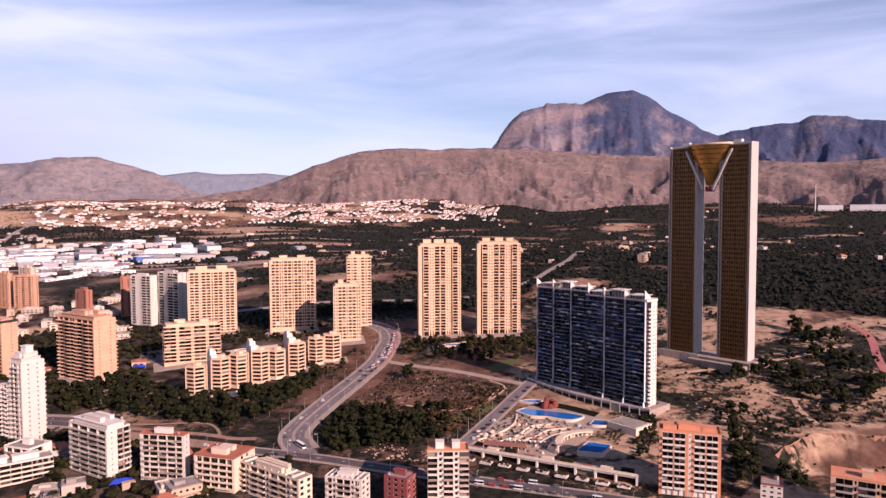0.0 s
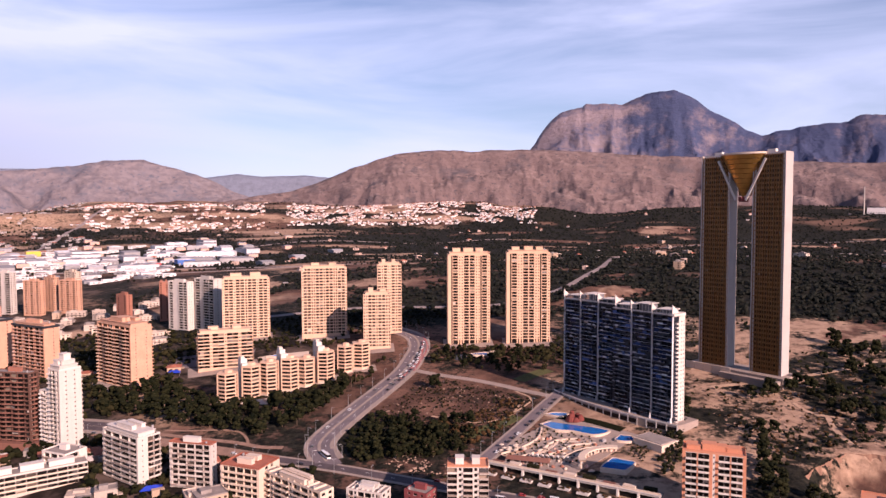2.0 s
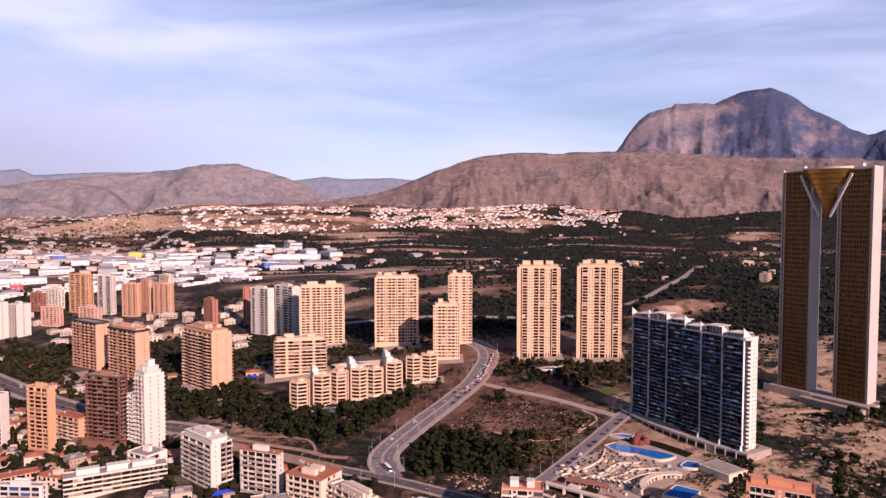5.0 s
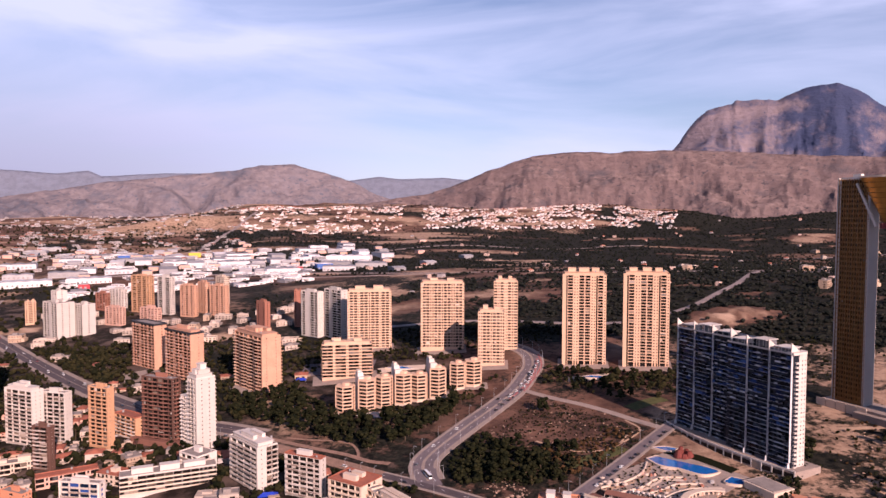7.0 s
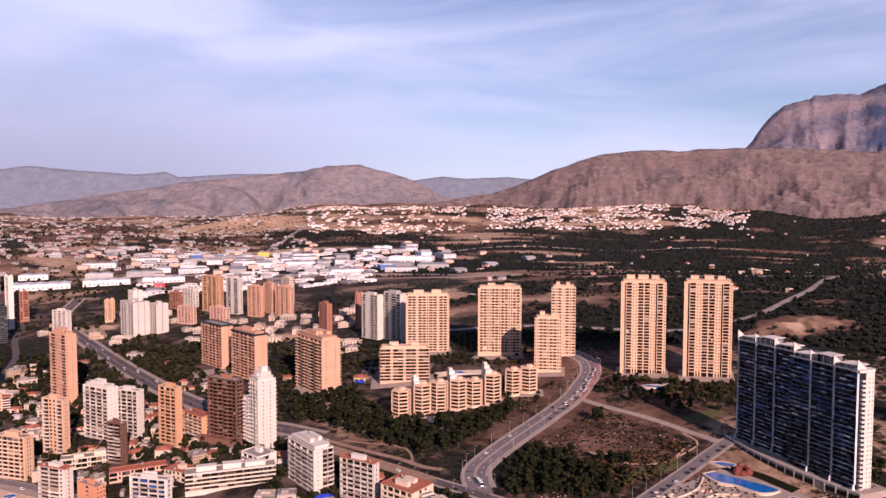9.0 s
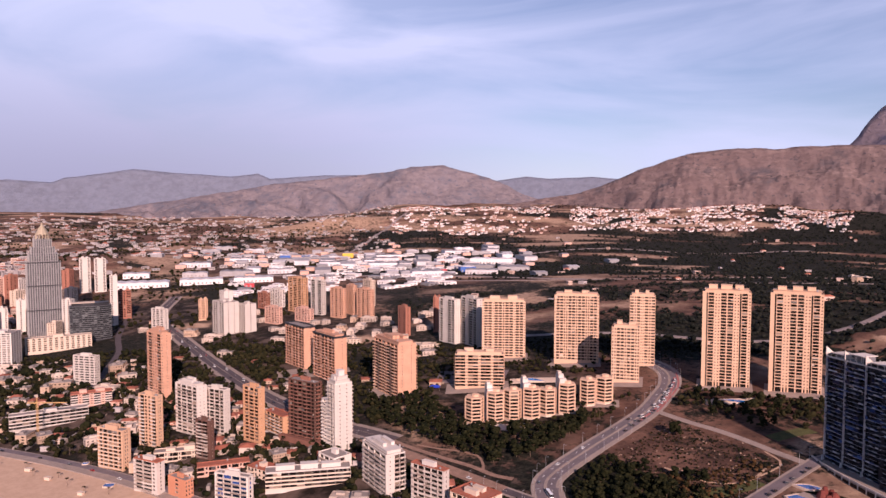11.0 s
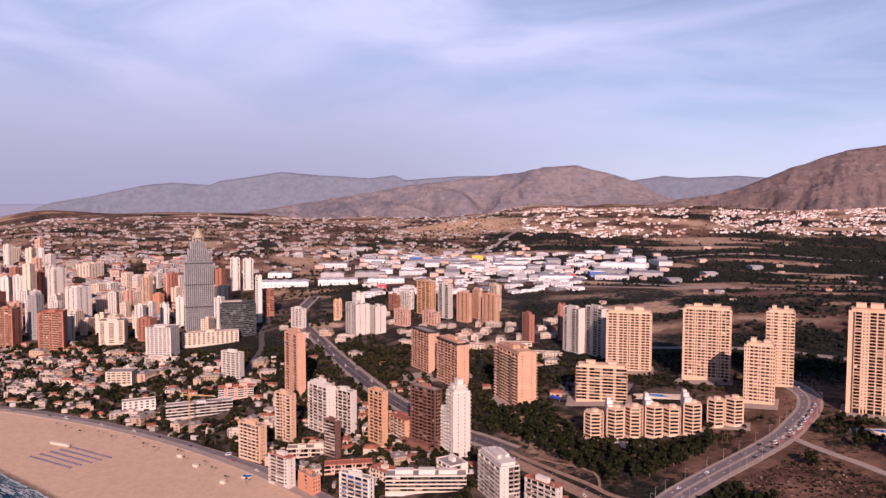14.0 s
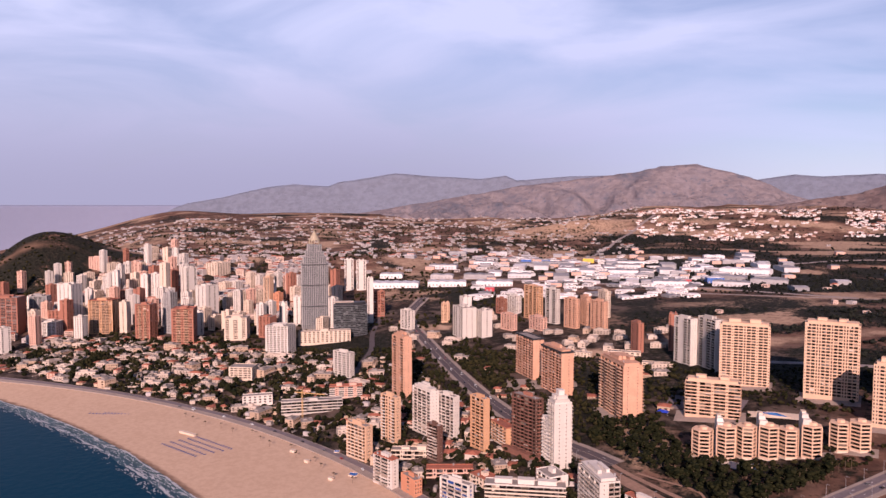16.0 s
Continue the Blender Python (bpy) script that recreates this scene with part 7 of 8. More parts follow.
# ---- low houses ----
FOOTPRINTS = [(6, 722, 22), (-204, 744, 24), (-180, 605, 17)]
ribbon("pavement_terrace", [(-200, 606), (-181, 603), (-162, 614)], 0, 13, 0.5, M_WHITE, "white terrace below the hexagonal flats")
ribbon("pavement_pool_deck", [(-18, 715), (6, 723), (28, 731)], 0, 15, 0.3, M_CREAM, "pale deck round a garden pool")
ribbon("pavement_pool_deck", [(-228, 733), (-204, 743), (-178, 750)], 0, 17, 0.3, M_CREAM, "pale deck round a lagoon pool")


def free(x, y, r):
    return all((x - a) ** 2 + (y - b) ** 2 > (r + c) ** 2 for a, b, c in FOOTPRINTS)


for o in list(scene.objects):
    if o.parent is None and o.type == "EMPTY" and o.name.split(".")[0] in ("apartment_tower", "apartment_block", "hotel", "house", "skyscraper", "hotel_tower"):
        size = 10.0
        for c in o.children:
            if c.name.startswith("wall"):
                size = max(size, 0.55 * max(c.dimensions.x, c.dimensions.y))
        FOOTPRINTS.append((o.matrix_basis.translation.x, o.matrix_basis.translation.y, min(size, 45)))


def make_house(w, d, h, roof, wall, tile, label, wing=0.0):
    """A small villa: walls with a plinth and openings, roof, chimney, porch."""
    ob = thing("house", Matrix(), label, "house", "villas")
    s = Shape()
    s.box(-w / 2, w / 2, -d / 2, d / 2, -2.5, h)
    if wing:
        s.box(w / 2, w / 2 + wing, -d / 2 + 0.5, d / 2 - 1, -2.5, h * 0.55)
    s.box(-w / 2 + 1, w / 2 - 2, -d / 2 - 2.2, -d / 2, h * 0.48, h * 0.54)
    part("wall", s, wall, ob)
    r = Shape()
    if roof == "hip":
        e, rh = 0.6, w * 0.17
        a = [(-w / 2 - e, -d / 2 - e), (w / 2 + e, -d / 2 - e), (w / 2 + e, d / 2 + e), (-w / 2 - e, d / 2 + e)]
        z0, z1 = h + 0.004, h + rh
        k = min(w, d) / 2
        p, q = (-w / 2 + k, 0.0, z1), (w / 2 - k + 0.01, 0.0, z1)
        v = [(x, y, z0) for x, y in a]
        r.face([v[0], v[1], q, p])
        r.face([v[1], v[2], q])
        r.face([v[2], v[3], p, q])
        r.face([v[3], v[0], p])
        r.face(v[::-1])
    else:
        r.box(-w / 2 + 0.3, w / 2 - 0.3, -d / 2 + 0.3, d / 2 - 0.3, h + 0.004, h + 0.2)
        for x0, x1, y0, y1 in ((-w / 2, w / 2, -d / 2, -d / 2 + 0.28), (-w / 2, w / 2, d / 2 - 0.28, d / 2), (-w / 2, -w / 2 + 0.28, -d / 2, d / 2), (w / 2 - 0.28, w / 2, -d / 2, d / 2)):
            r.box(x0, x1, y0, y1, h + 0.008, h + 0.8)
        r.box(-w * 0.3, w * 0.05, -d * 0.1, d * 0.3, h + 0.2, h + 2.4)
    part("roof", r, tile, ob)
    g = Shape()
    fl = max(1, int(h / 2.9))
    for f in range(fl):
        n = max(2, int(w / 3.2))
        for i in range(n):
            x = -w / 2 + (i + 0.5) * w / n
            for yy in (-d / 2 - 0.03, d / 2 - 0.03):
                g.box(x - 0.65, x + 0.65, yy, yy + 0.06, f * 2.9 + 0.9, f * 2.9 + 2.2)
        for sx in (-1, 1):
            g.box(sx * w / 2 - 0.03, sx * w / 2 + 0.03, -d * 0.3, -d * 0.05, f * 2.9 + 0.9, f * 2.9 + 2.2)
    tagged(part("glazing", g, M_GLASS, ob), kind="stuff")
    return ob


M_VILLA = surface("villa_white", (0.46, 0.37, 0.31), 0.85, vary=0.12, size=6, each=0.18)
M_VILLA2 = surface("villa_cream", (0.41, 0.29, 0.21), 0.85, vary=0.12, size=6, each=0.2)
HOUSES = [make_house(12, 9, 6.0, "hip", M_VILLA, M_TILE, "white villa with a terracotta hip roof"),
          make_house(10, 9, 3.6, "hip", M_VILLA2, M_TILE, "cream bungalow with a terracotta roof", 4),
          make_house(13, 10, 6.4, "flat", M_VILLA, M_ROOF, "white flat-roofed villa with a roof terrace"),
          make_house(16, 11, 9.2, "flat", M_VILLA2, M_ROOF, "cream three-storey house with a flat roof", 3),
          make_house(18, 10, 6.2, "flat", M_VILLA, M_VILLA, "long white low house with parapets"),
          make_house(9, 8, 6.2, "hip", M_PINK, M_TILE, "small pink house with a tiled roof")]
rnd = random.Random(11)
home_set = set()


def near_road(x, y, pad):
    for path in ROADLINES:
        for q in path:
            if (q.x - x) ** 2 + (q.y - y) ** 2 < pad * pad:
                return True
    return False


ROADLINES = [resample(p, 8) for p in (AVENUE, LOWER, WEST, CROSS, SIDE, BRANCH)]


def settle(n, poly_xy, gap, kinds, pad=13, tries=40):
    """Scatter houses inside a polygon, clear of one another and of the roads."""
    xs, ys = [p[0] for p in poly_xy], [p[1] for p in poly_xy]
    made = 0
    for _ in range(n * tries):
        if made >= n:
            break
        x, y = rnd.uniform(min(xs), max(xs)), rnd.uniform(min(ys), max(ys))
        if not inside(x, y, poly_xy) or y < prom(x) + 24 or not free(x, y, gap) or near_road(x, y, pad):
            continue
        FOOTPRINTS.append((x, y, gap))
        k = rnd.choice(kinds)
        z = min(land(x + a, y + b) for a in (-6, 6) for b in (-5, 5))
        m = pose(x, y, z + 0.4, 0, 0, rnd.choice((25, 35, 115, 125, 60)) + rnd.uniform(-8, 8))
        if k not in home_set:
            home_set.add(k)
            HOUSES[k].matrix_basis = m
        else:
            o = copy_thing(HOUSES[k], m)
            o.scale = (rnd.uniform(0.75, 1.75), rnd.uniform(0.8, 1.5), rnd.uniform(0.7, 1.3))
        made += 1
    return made


def inside(x, y, poly_xy):
    r, j = False, len(poly_xy) - 1
    for i in range(len(poly_xy)):
        (a, b), (c, d) = poly_xy[i], poly_xy[j]
        if (b > y) != (d > y) and x < (c - a) * (y - b) / (d - b) + a:
            r = not r
        j = i
    return r


settle(205, [(-1260, 225), (-1380, 380), (-1180, 560), (-953, 600), (-778, 660), (-600, 600), (-560, 440), (-699, 400), (-950, 330), (-1150, 250)], 6.2, (0, 1, 1, 2, 2, 2, 3, 4, 4, 5))
settle(38, [(-560, 430), (-600, 600), (-480, 600), (-330, 540), (-160, 470), (-140, 405), (-300, 395), (-450, 400)], 6.6, (0, 0, 1, 2, 5, 4))
settle(34, [(-560, 430), (-600, 600), (-480, 600), (-330, 540), (-160, 470), (-140, 405), (-300, 395), (-450, 400)], 4.6, (0, 1, 2, 2, 3, 5, 4), 10)
settle(34, [(-700, 660), (-900, 760), (-1000, 900), (-860, 1050), (-640, 960), (-520, 860), (-560, 720)], 8, (2, 3, 4, 1))
settle(18, [(-540, 640), (-420, 640), (-300, 700), (-300, 820), (-420, 860), (-520, 800)], 8, (1, 2, 4))
settle(24, [(-620, 900), (-400, 880), (-300, 900), (-330, 1020), (-500, 1080), (-640, 1000)], 12, (2, 3, 4))
settle(22, [(100, 1080), (300, 1100), (560, 1250), (950, 1500), (1000, 2200), (300, 2500), (150, 1700)], 14, (2, 4, 3))

# ---- more towers behind, towards the headland ----
rnd = random.Random(3)
PALE = [M_WHITE, M_WHITE, M_CREAM, M_PINK, M_CREAM, M_BRICK, M_GREY, M_WHITE]
BACK = []
for k in range(6):
    BACK.append(tower("pale apartment tower in the crowded resort", 0, 0, 0, (16, 14, 22, 15, 30, 18)[k], (18, 15, 16, 15, 14, 16)[k], (46, 60, 38, 54, 28, 66)[k],
                      ("wsw", "sws", "wwww", "rsr", "wwwwww", "wsws")[k], ("www", "rsr", "sws", "www", "www", "sws")[k], PALE[k], pieces=0, z=0, roofs=1, fh=3.4, group="resort towers"))
seat = set()
made = 0
for _ in range(4000):
    if made >= 118:
        break
    az, r = radians(rnd.uniform(-84, -53)), rnd.uniform(1300, 2080)
    x, y = r * math.sin(az), r * math.cos(az)
    if y < prom(x) + 60 and x > -1600 or land(x, y) < 6 or not free(x, y, 12 if r < 1700 else 10):
        continue
    if math.degrees(az) > -66 and r > 1650 or bump2(x, y, -2240, 535, 300, 210, 20) > 0.42 or bump2(x, y, -1790, 1050, 300, 120, 60) > 0.75:
        continue
    FOOTPRINTS.append((x, y, 11))
    k = rnd.choice((0, 0, 1, 1, 2, 2, 3, 4, 4, 4, 2, 5))
    m = pose(x, y, land(x, y) - 2.5, 0, 0, rnd.choice((100, 115, 125, 60)))
    if k in seat:
        copy_thing(BACK[k], m)
    else:
        seat.add(k)
        BACK[k].matrix_basis = m
    made += 1


# ---- the industrial estate ----
def make_shed(w, d, h, wall, roof, label):
    ob = thing("warehouse", Matrix(), label, "warehouse", "industrial estate")
    s = Shape()
    s.box(-w / 2, w / 2, -d / 2, d / 2, -4, h)
    part("wall", s, wall, ob)
    r = Shape()
    n = max(1, int(w / 22))
    for i in range(n):
        x0, x1 = -w / 2 + i * w / n, -w / 2 + (i + 1) * w / n
        xm = (x0 + x1) / 2
        a, b, c = (x0 - 0.3, h + 0.004), (xm, h + 2.2), (x1 + 0.3, h + 0.004)
        y0, y1 = -d / 2 - 0.4, d / 2 + 0.4
        r.face([(a[0], y0, a[1]), (b[0], y0, b[1]), (b[0], y1, b[1]), (a[0], y1, a[1])])
        r.face([(b[0], y0, b[1]), (c[0], y0, c[1]), (c[0], y1, c[1]), (b[0], y1, b[1])])
        r.face([(a[0], y0, a[1]), (c[0], y0, c[1]), (b[0], y0, b[1])])
        r.face([(a[0], y1, a[1]), (b[0], y1, b[1]), (c[0], y1, c[1])])
    part("roof", r, roof, ob)
    g = Shape()
    for i in range(int(w / 9)):
        x = -w / 2 + 5 + i * 9
        g.box(x - 2, x + 2, -d / 2 - 0.1, -d / 2 - 0.004, 0.2, min(4.5, h - 1.5))
    tagged(part("loading_door", g, M_GREY, ob), kind="stuff")
    return ob


M_SHEDWHITE = surface("white_sheet_metal", (0.46, 0.43, 0.44), 0.6, vary=0.2, size=12, each=0.5)
M_SHEDGREY = surface("grey_sheet_metal", (0.26, 0.245, 0.255), 0.6, vary=0.14, size=10, each=0.25)
M_SHEDBLUE = surface("blue_sheet_metal", (0.05, 0.12, 0.36), 0.6, vary=0.12, size=10)
M_YELLOW = surface("yellow_sheet_metal", (0.62, 0.40, 0.05), 0.6, vary=0.12, size=10)
M_SHEDRED = surface("red_sheet_metal", (0.45, 0.05, 0.06), 0.6, vary=0.12, size=10)
SHEDS = [make_shed(60, 34, 9, M_SHEDWHITE, M_SHEDWHITE, "white sheet-metal warehouse in the estate"), make_shed(40, 30, 8, M_SHEDGREY, M_SHEDWHITE, "grey warehouse with a white roof"),
         make_shed(80, 40, 10, M_SHEDWHITE, M_SHEDGREY, "long white warehouse with a grey roof"), make_shed(26, 22, 8, M_PINK, M_SHEDGREY, "small pinkish industrial unit with grey roof")]
set_down = set()


def shed_at(k, x, y, turn):
    m = pose(x, y, land(x, y) + 0.3, 0, 0, turn)
    FOOTPRINTS.append((x, y, 20))
    if k in set_down:
        return copy_thing(SHEDS[k], m)
    set_down.add(k)
    SHEDS[k].matrix_basis = m
    return SHEDS[k]


for x, y, k, turn in ((-640, 1600, 2, 20), (-700, 1720, 2, 15), (-590, 1690, 2, 18), (-1210, 1350, 2, 40), (-1290, 1290, 0, 40), (-1130, 1420, 0, 40)):
    shed_at(k, x, y, turn)
for mat, x, y, w, d, h, lab in ((M_YELLOW, -1208, 1842, 34, 30, 14, "bright yellow store"), (M_SHEDBLUE, -1300, 1650, 30, 24, 11, "bright blue store"), (M_SHEDBLUE, -1255, 1690, 26, 24, 11, "bright blue store"),
                                (M_SHEDRED, -760, 1600, 36, 18, 8, "red-fronted store"), (M_SHEDBLUE, -700, 1640, 40, 30, 13, "dark blue glazed store"), (M_SHEDRED, -1060, 1230, 22, 16, 9, "red-fronted supermarket")):
    o = make_shed(w, d, h, mat, M_SHEDWHITE, lab + " in the industrial estate")
    o.matrix_basis = pose(x, y, land(x, y) + 0.3, 0, 0, 38)
    FOOTPRINTS.append((x, y, 20))
made = 0
for _ in range(4000):
    if made >= 105:
        break
    a, b = rnd.gauss(0, 1), rnd.gauss(0, 1)
    u, v = a * 330, b * 170
    x, y = -1080 + u * math.cos(radians(38)) - v * math.sin(radians(38)), 1700 + u * math.sin(radians(38)) + v * math.cos(radians(38))
    if not free(x, y, 20) or y < 1250:
        continue
    shed_at(rnd.choice((0, 1, 1, 2, 3, 3, 3)), x, y, rnd.choice((38, 128)) + rnd.uniform(-4, 4))
    made += 1


# ---- far town, farmhouses, terraces of white houses ----
def scatter_houses(name, label, n, where, size, mats, seed, tiled=0.55, tall=(3.5, 7.5)):
    """Houses too far off to pick out singly."""
    r_ = random.Random(seed)
    s = Shape()
    made_ = 0
    for _ in range(n * 30):
        if made_ >= n:
            break
        x, y = where(r_)
        if x is None or not free(x, y, 6):
            continue
        w, d, h = r_.uniform(*size), r_.uniform(size[0], size[1]) * 0.8, r_.uniform(*tall)
        a = radians(r_.uniform(0, 90))
        z = land(x, y)
        c, s_ = math.cos(a), math.sin(a)

        def at(px, py, pz, x=x, y=y, c=c, s_=s_):
            return (x + px * c - py * s_, y + px * s_ + py * c, pz)
        kk = r_.choice((0, 0, 0, 1))
        s.box(-w / 2, w / 2, -d / 2, d / 2, z - 6, z + h, kk, at)
        if r_.random() < tiled:
            i = len(s.v)
            s.v += [at(-w / 2 - 0.5, -d / 2 - 0.5, z + h), at(w / 2 + 0.5, -d / 2 - 0.5, z + h), at(w / 2 + 0.5, d / 2 + 0.5, z + h), at(-w / 2 - 0.5, d / 2 + 0.5, z + h), at(-w / 4, 0, z + h + 2.4), at(w / 4, 0, z + h + 2.4)]
            s.f += [(i, i + 1, i + 5, i + 4), (i + 1, i + 2, i + 5), (i + 2, i + 3, i + 4, i + 5), (i + 3, i, i + 4)]
            s.k += [2] * 4
        s.box(-w * 0.3, -w * 0.1, -d / 2 - 0.1, -d / 2 + 0.1, z + 1, z + 2.6, 3, at)
        s.box(w * 0.1, w * 0.3, -d / 2 - 0.1, -d / 2 + 0.1, z + 1, z + 2.6, 3, at)
        for fl in range(1, int(h / 3.0)):
            s.box(-w * 0.42, w * 0.42, -d / 2 - 0.1, -d / 2 + 0.1, z + fl * 3 + 1, z + fl * 3 + 2.3, 3, at)
            s.box(-w / 2 - 0.1, -w / 2 + 0.1, -d * 0.4, d * 0.4, z + fl * 3 + 1, z + fl * 3 + 2.3, 3, at)
        made_ += 1
    ob = new(name, s.data(name, *mats, M_TILE, M_GLASS))
    return tagged(ob, label, "houses", kind="stuff")


def arc_zone(az0, az1, r0, r1, bend=0.0):
    def pick(r_):
        a, t = r_.uniform(az0, az1), r_.random()
        rr = r0 + (r1 - r0) * t + bend * noise.noise((a / 3, 2.0, 1.0))
        if noise.noise((a / 1.6, rr / 120, 4.0)) < -0.12:
            return None, None
        x, y = rr * math.sin(radians(a)), rr * math.cos(radians(a))
        if land(x, y) < 4 or bump2(x, y, -2240, 535, 320, 230, 20) > 0.3:
            return None, None
        return x, y
    return pick


M_FARWHITE = surface("far_white_walls", (0.74, 0.68, 0.66), 0.85, vary=0.1, size=20)
M_FARDULL = surface("far_dull_walls", (0.40, 0.35, 0.34), 0.85, vary=0.15, size=20)
M_FARPINK = surface("far_pink_walls", (0.56, 0.40, 0.33), 0.85, vary=0.1, size=20)
scatter_houses("far_town", "white hillside town below the brown ridge", 1150, arc_zone(-15.5, 4.5, 3050, 3720, 60), (8, 15), (M_FARWHITE, M_FARPINK), 4)
scatter_houses("far_town", "pale terraces of new houses in the valley", 420, arc_zone(-30, -17, 2900, 3900, 60), (8, 18), (M_FARWHITE, M_FARPINK), 6)
scatter_houses("far_suburb", "scattered pale houses on the coastal plain", 1500, arc_zone(-80, -30, 1900, 4300, 100), (8, 20), (M_FARDULL, M_GREY), 8, 0.22)
scatter_houses("resort_low_blocks", "low white and pink blocks between the resort towers", 520, arc_zone(-82, -55, 1420, 2000), (10, 24), (M_FARDULL, M_FARPINK), 18, 0.3, (6, 16))
scatter_houses("far_farmhouses", "scattered farmhouses among pine woods", 85, arc_zone(-28, 34, 1200, 3400, 60), (7, 17), (M_FARPINK, M_FARDULL), 9, 0.4)
scatter_houses("far_estate", "low industrial units and yards", 260, arc_zone(-42, -24, 1500, 2300, 60), (12, 36), (M_FARWHITE, M_SHEDGREY), 12, 0.0)


# ---- sheds, garden walls and annexes between the villas ----
yards = Shape()
rnd = random.Random(41)
ring = [(-1260, 225), (-1380, 380), (-1180, 560), (-953, 640), (-778, 700), (-560, 620), (-400, 560), (-200, 470), (-140, 405), (-300, 395), (-450, 400), (-699, 400), (-950, 330), (-1150, 250)]
made = 0
for _ in range(9000):
    if made >= 650:
        break
    x, y = rnd.uniform(-1380, -140), rnd.uniform(225, 700)
    if not inside(x, y, ring) or y < prom(x) + 20 or not free(x, y, 1.5) or near_road(x, y, 10):
        continue
    a = radians(rnd.choice((25, 35, 115, 125, 60)))
    z, c, s_ = land(x, y), math.cos(a), math.sin(a)

    def at(px, py, pz, x=x, y=y, c=c, s_=s_):
        return (x + px * c - py * s_, y + px * s_ + py * c, pz)
    w, d, h = (rnd.uniform(8, 22), 0.4, rnd.uniform(1.6, 2.6)) if rnd.random() < 0.45 else (rnd.uniform(3, 9), rnd.uniform(2.5, 6), rnd.uniform(2.4, 4.6))
    yards.box(-w / 2, w / 2, -d / 2, d / 2, z - 2, z + h, rnd.choice((0, 1, 1, 2, 3)), at)
    made += 1
tagged(new("garden_annexes", yards.data("garden_annexes", M_VILLA, M_VILLA2, M_ROOF, M_FARDULL)), "garden walls and sheds between villas", "walls", kind="stuff")


# ---- small landmarks ----
crane = thing("tower_crane", pose(-640, 447, land(-640, 447), 0, 0, 30), "yellow tower crane on a building site", "crane")
s = Shape()
for a, b in ((-0.7, -0.7), (0.7, -0.7), (0.7, 0.7), (-0.7, 0.7)):
    s.box(a - 0.14, a + 0.14, b - 0.14, b + 0.14, 0, 34)
for k in range(17):
    s.box(-0.8, 0.8, -0.8, -0.6, k * 2, k * 2 + 0.2)
    s.box(-0.8, 0.8, 0.6, 0.8, k * 2 + 1, k * 2 + 1.2)
part("mast", s, M_OCHRE, crane)
s = Shape()
s.box(-10, 30, -0.6, 0.6, 34.004, 34.9)
s.prism([(-0.5, -0.5), (0.5, -0.5), (0.5, 0.5), (-0.5, 0.5)], 34.9, 41, 0, 0.3)
part("jib", s, M_OCHRE, crane)
s = Shape()
s.box(-10, -7, -1, 1, 32, 34)
part("counterweight", s, M_GREY, crane)
mast = thing("radio_mast", pose(1495, 2829, land(1495, 2829)), "white radio mast in the woods", "mast")
s = Shape()
s.prism([(3 * math.cos(i * 1.05), 3 * math.sin(i * 1.05)) for i in range(6)], 0, 110, 0, 0.4)
part("pole", s, M_WHITE, mast)
for x, y, w, d, h, turn in ((1590, 2890, 90, 50, 22, -30), (1715, 2815, 150, 60, 24, -32), (-722, 1866, 125, 50, 14, 12), (-1292, 1128, 120, 54, 10, 45), (-1200, 1222, 96, 50, 10, 45), (-1105, 1296, 90, 44, 10, 40), (-1400, 1205, 60, 40, 10, 45)):
    o = make_shed(w, d, h, M_FARWHITE, M_SHEDWHITE, "large white distribution hall on the plain")
    o.matrix_basis = pose(x, y, land(x, y) + 0.3, 0, 0, turn)


# ---- trees ----
def make_tree(h, spread, mat, label, seed, lumps=30):
    rr = random.Random(seed)
    ob = thing("tree", Matrix(), label, "tree", "trees")
    t = Shape()
    t.prism([(0.28 * math.cos(i * math.pi / 3), 0.28 * math.sin(i * math.pi / 3)) for i in range(6)], -1, h * 0.62, 0, 0.45)
    for k in range(4):
        a = k * 1.6 + rr.uniform(0, 1)
        x1, y1, z0, z1 = spread * 0.45 * math.cos(a), spread * 0.45 * math.sin(a), h * 0.38, h * 0.66
        t.face([(0.12, 0, z0), (x1, y1, z1), (0, 0.12, z0 + 0.25)])
        t.face([(-0.12, 0, z0), (0, -0.12, z0 + 0.25), (x1, y1, z1)])
    part("trunk", t, M_BARK, ob)
    c = Shape()
    for k in range(lumps):
        a, q, u = rr.uniform(0, 6.283), rr.random() ** 0.5, rr.random()
        r = spread * 0.9 * q * (1 - 0.35 * u)
        clump(c, r * math.cos(a), r * math.sin(a), h * (0.30 + 0.66 * u), spread * rr.uniform(0.24, 0.42), rr)
    part("crown", c, mat, ob)
    return ob


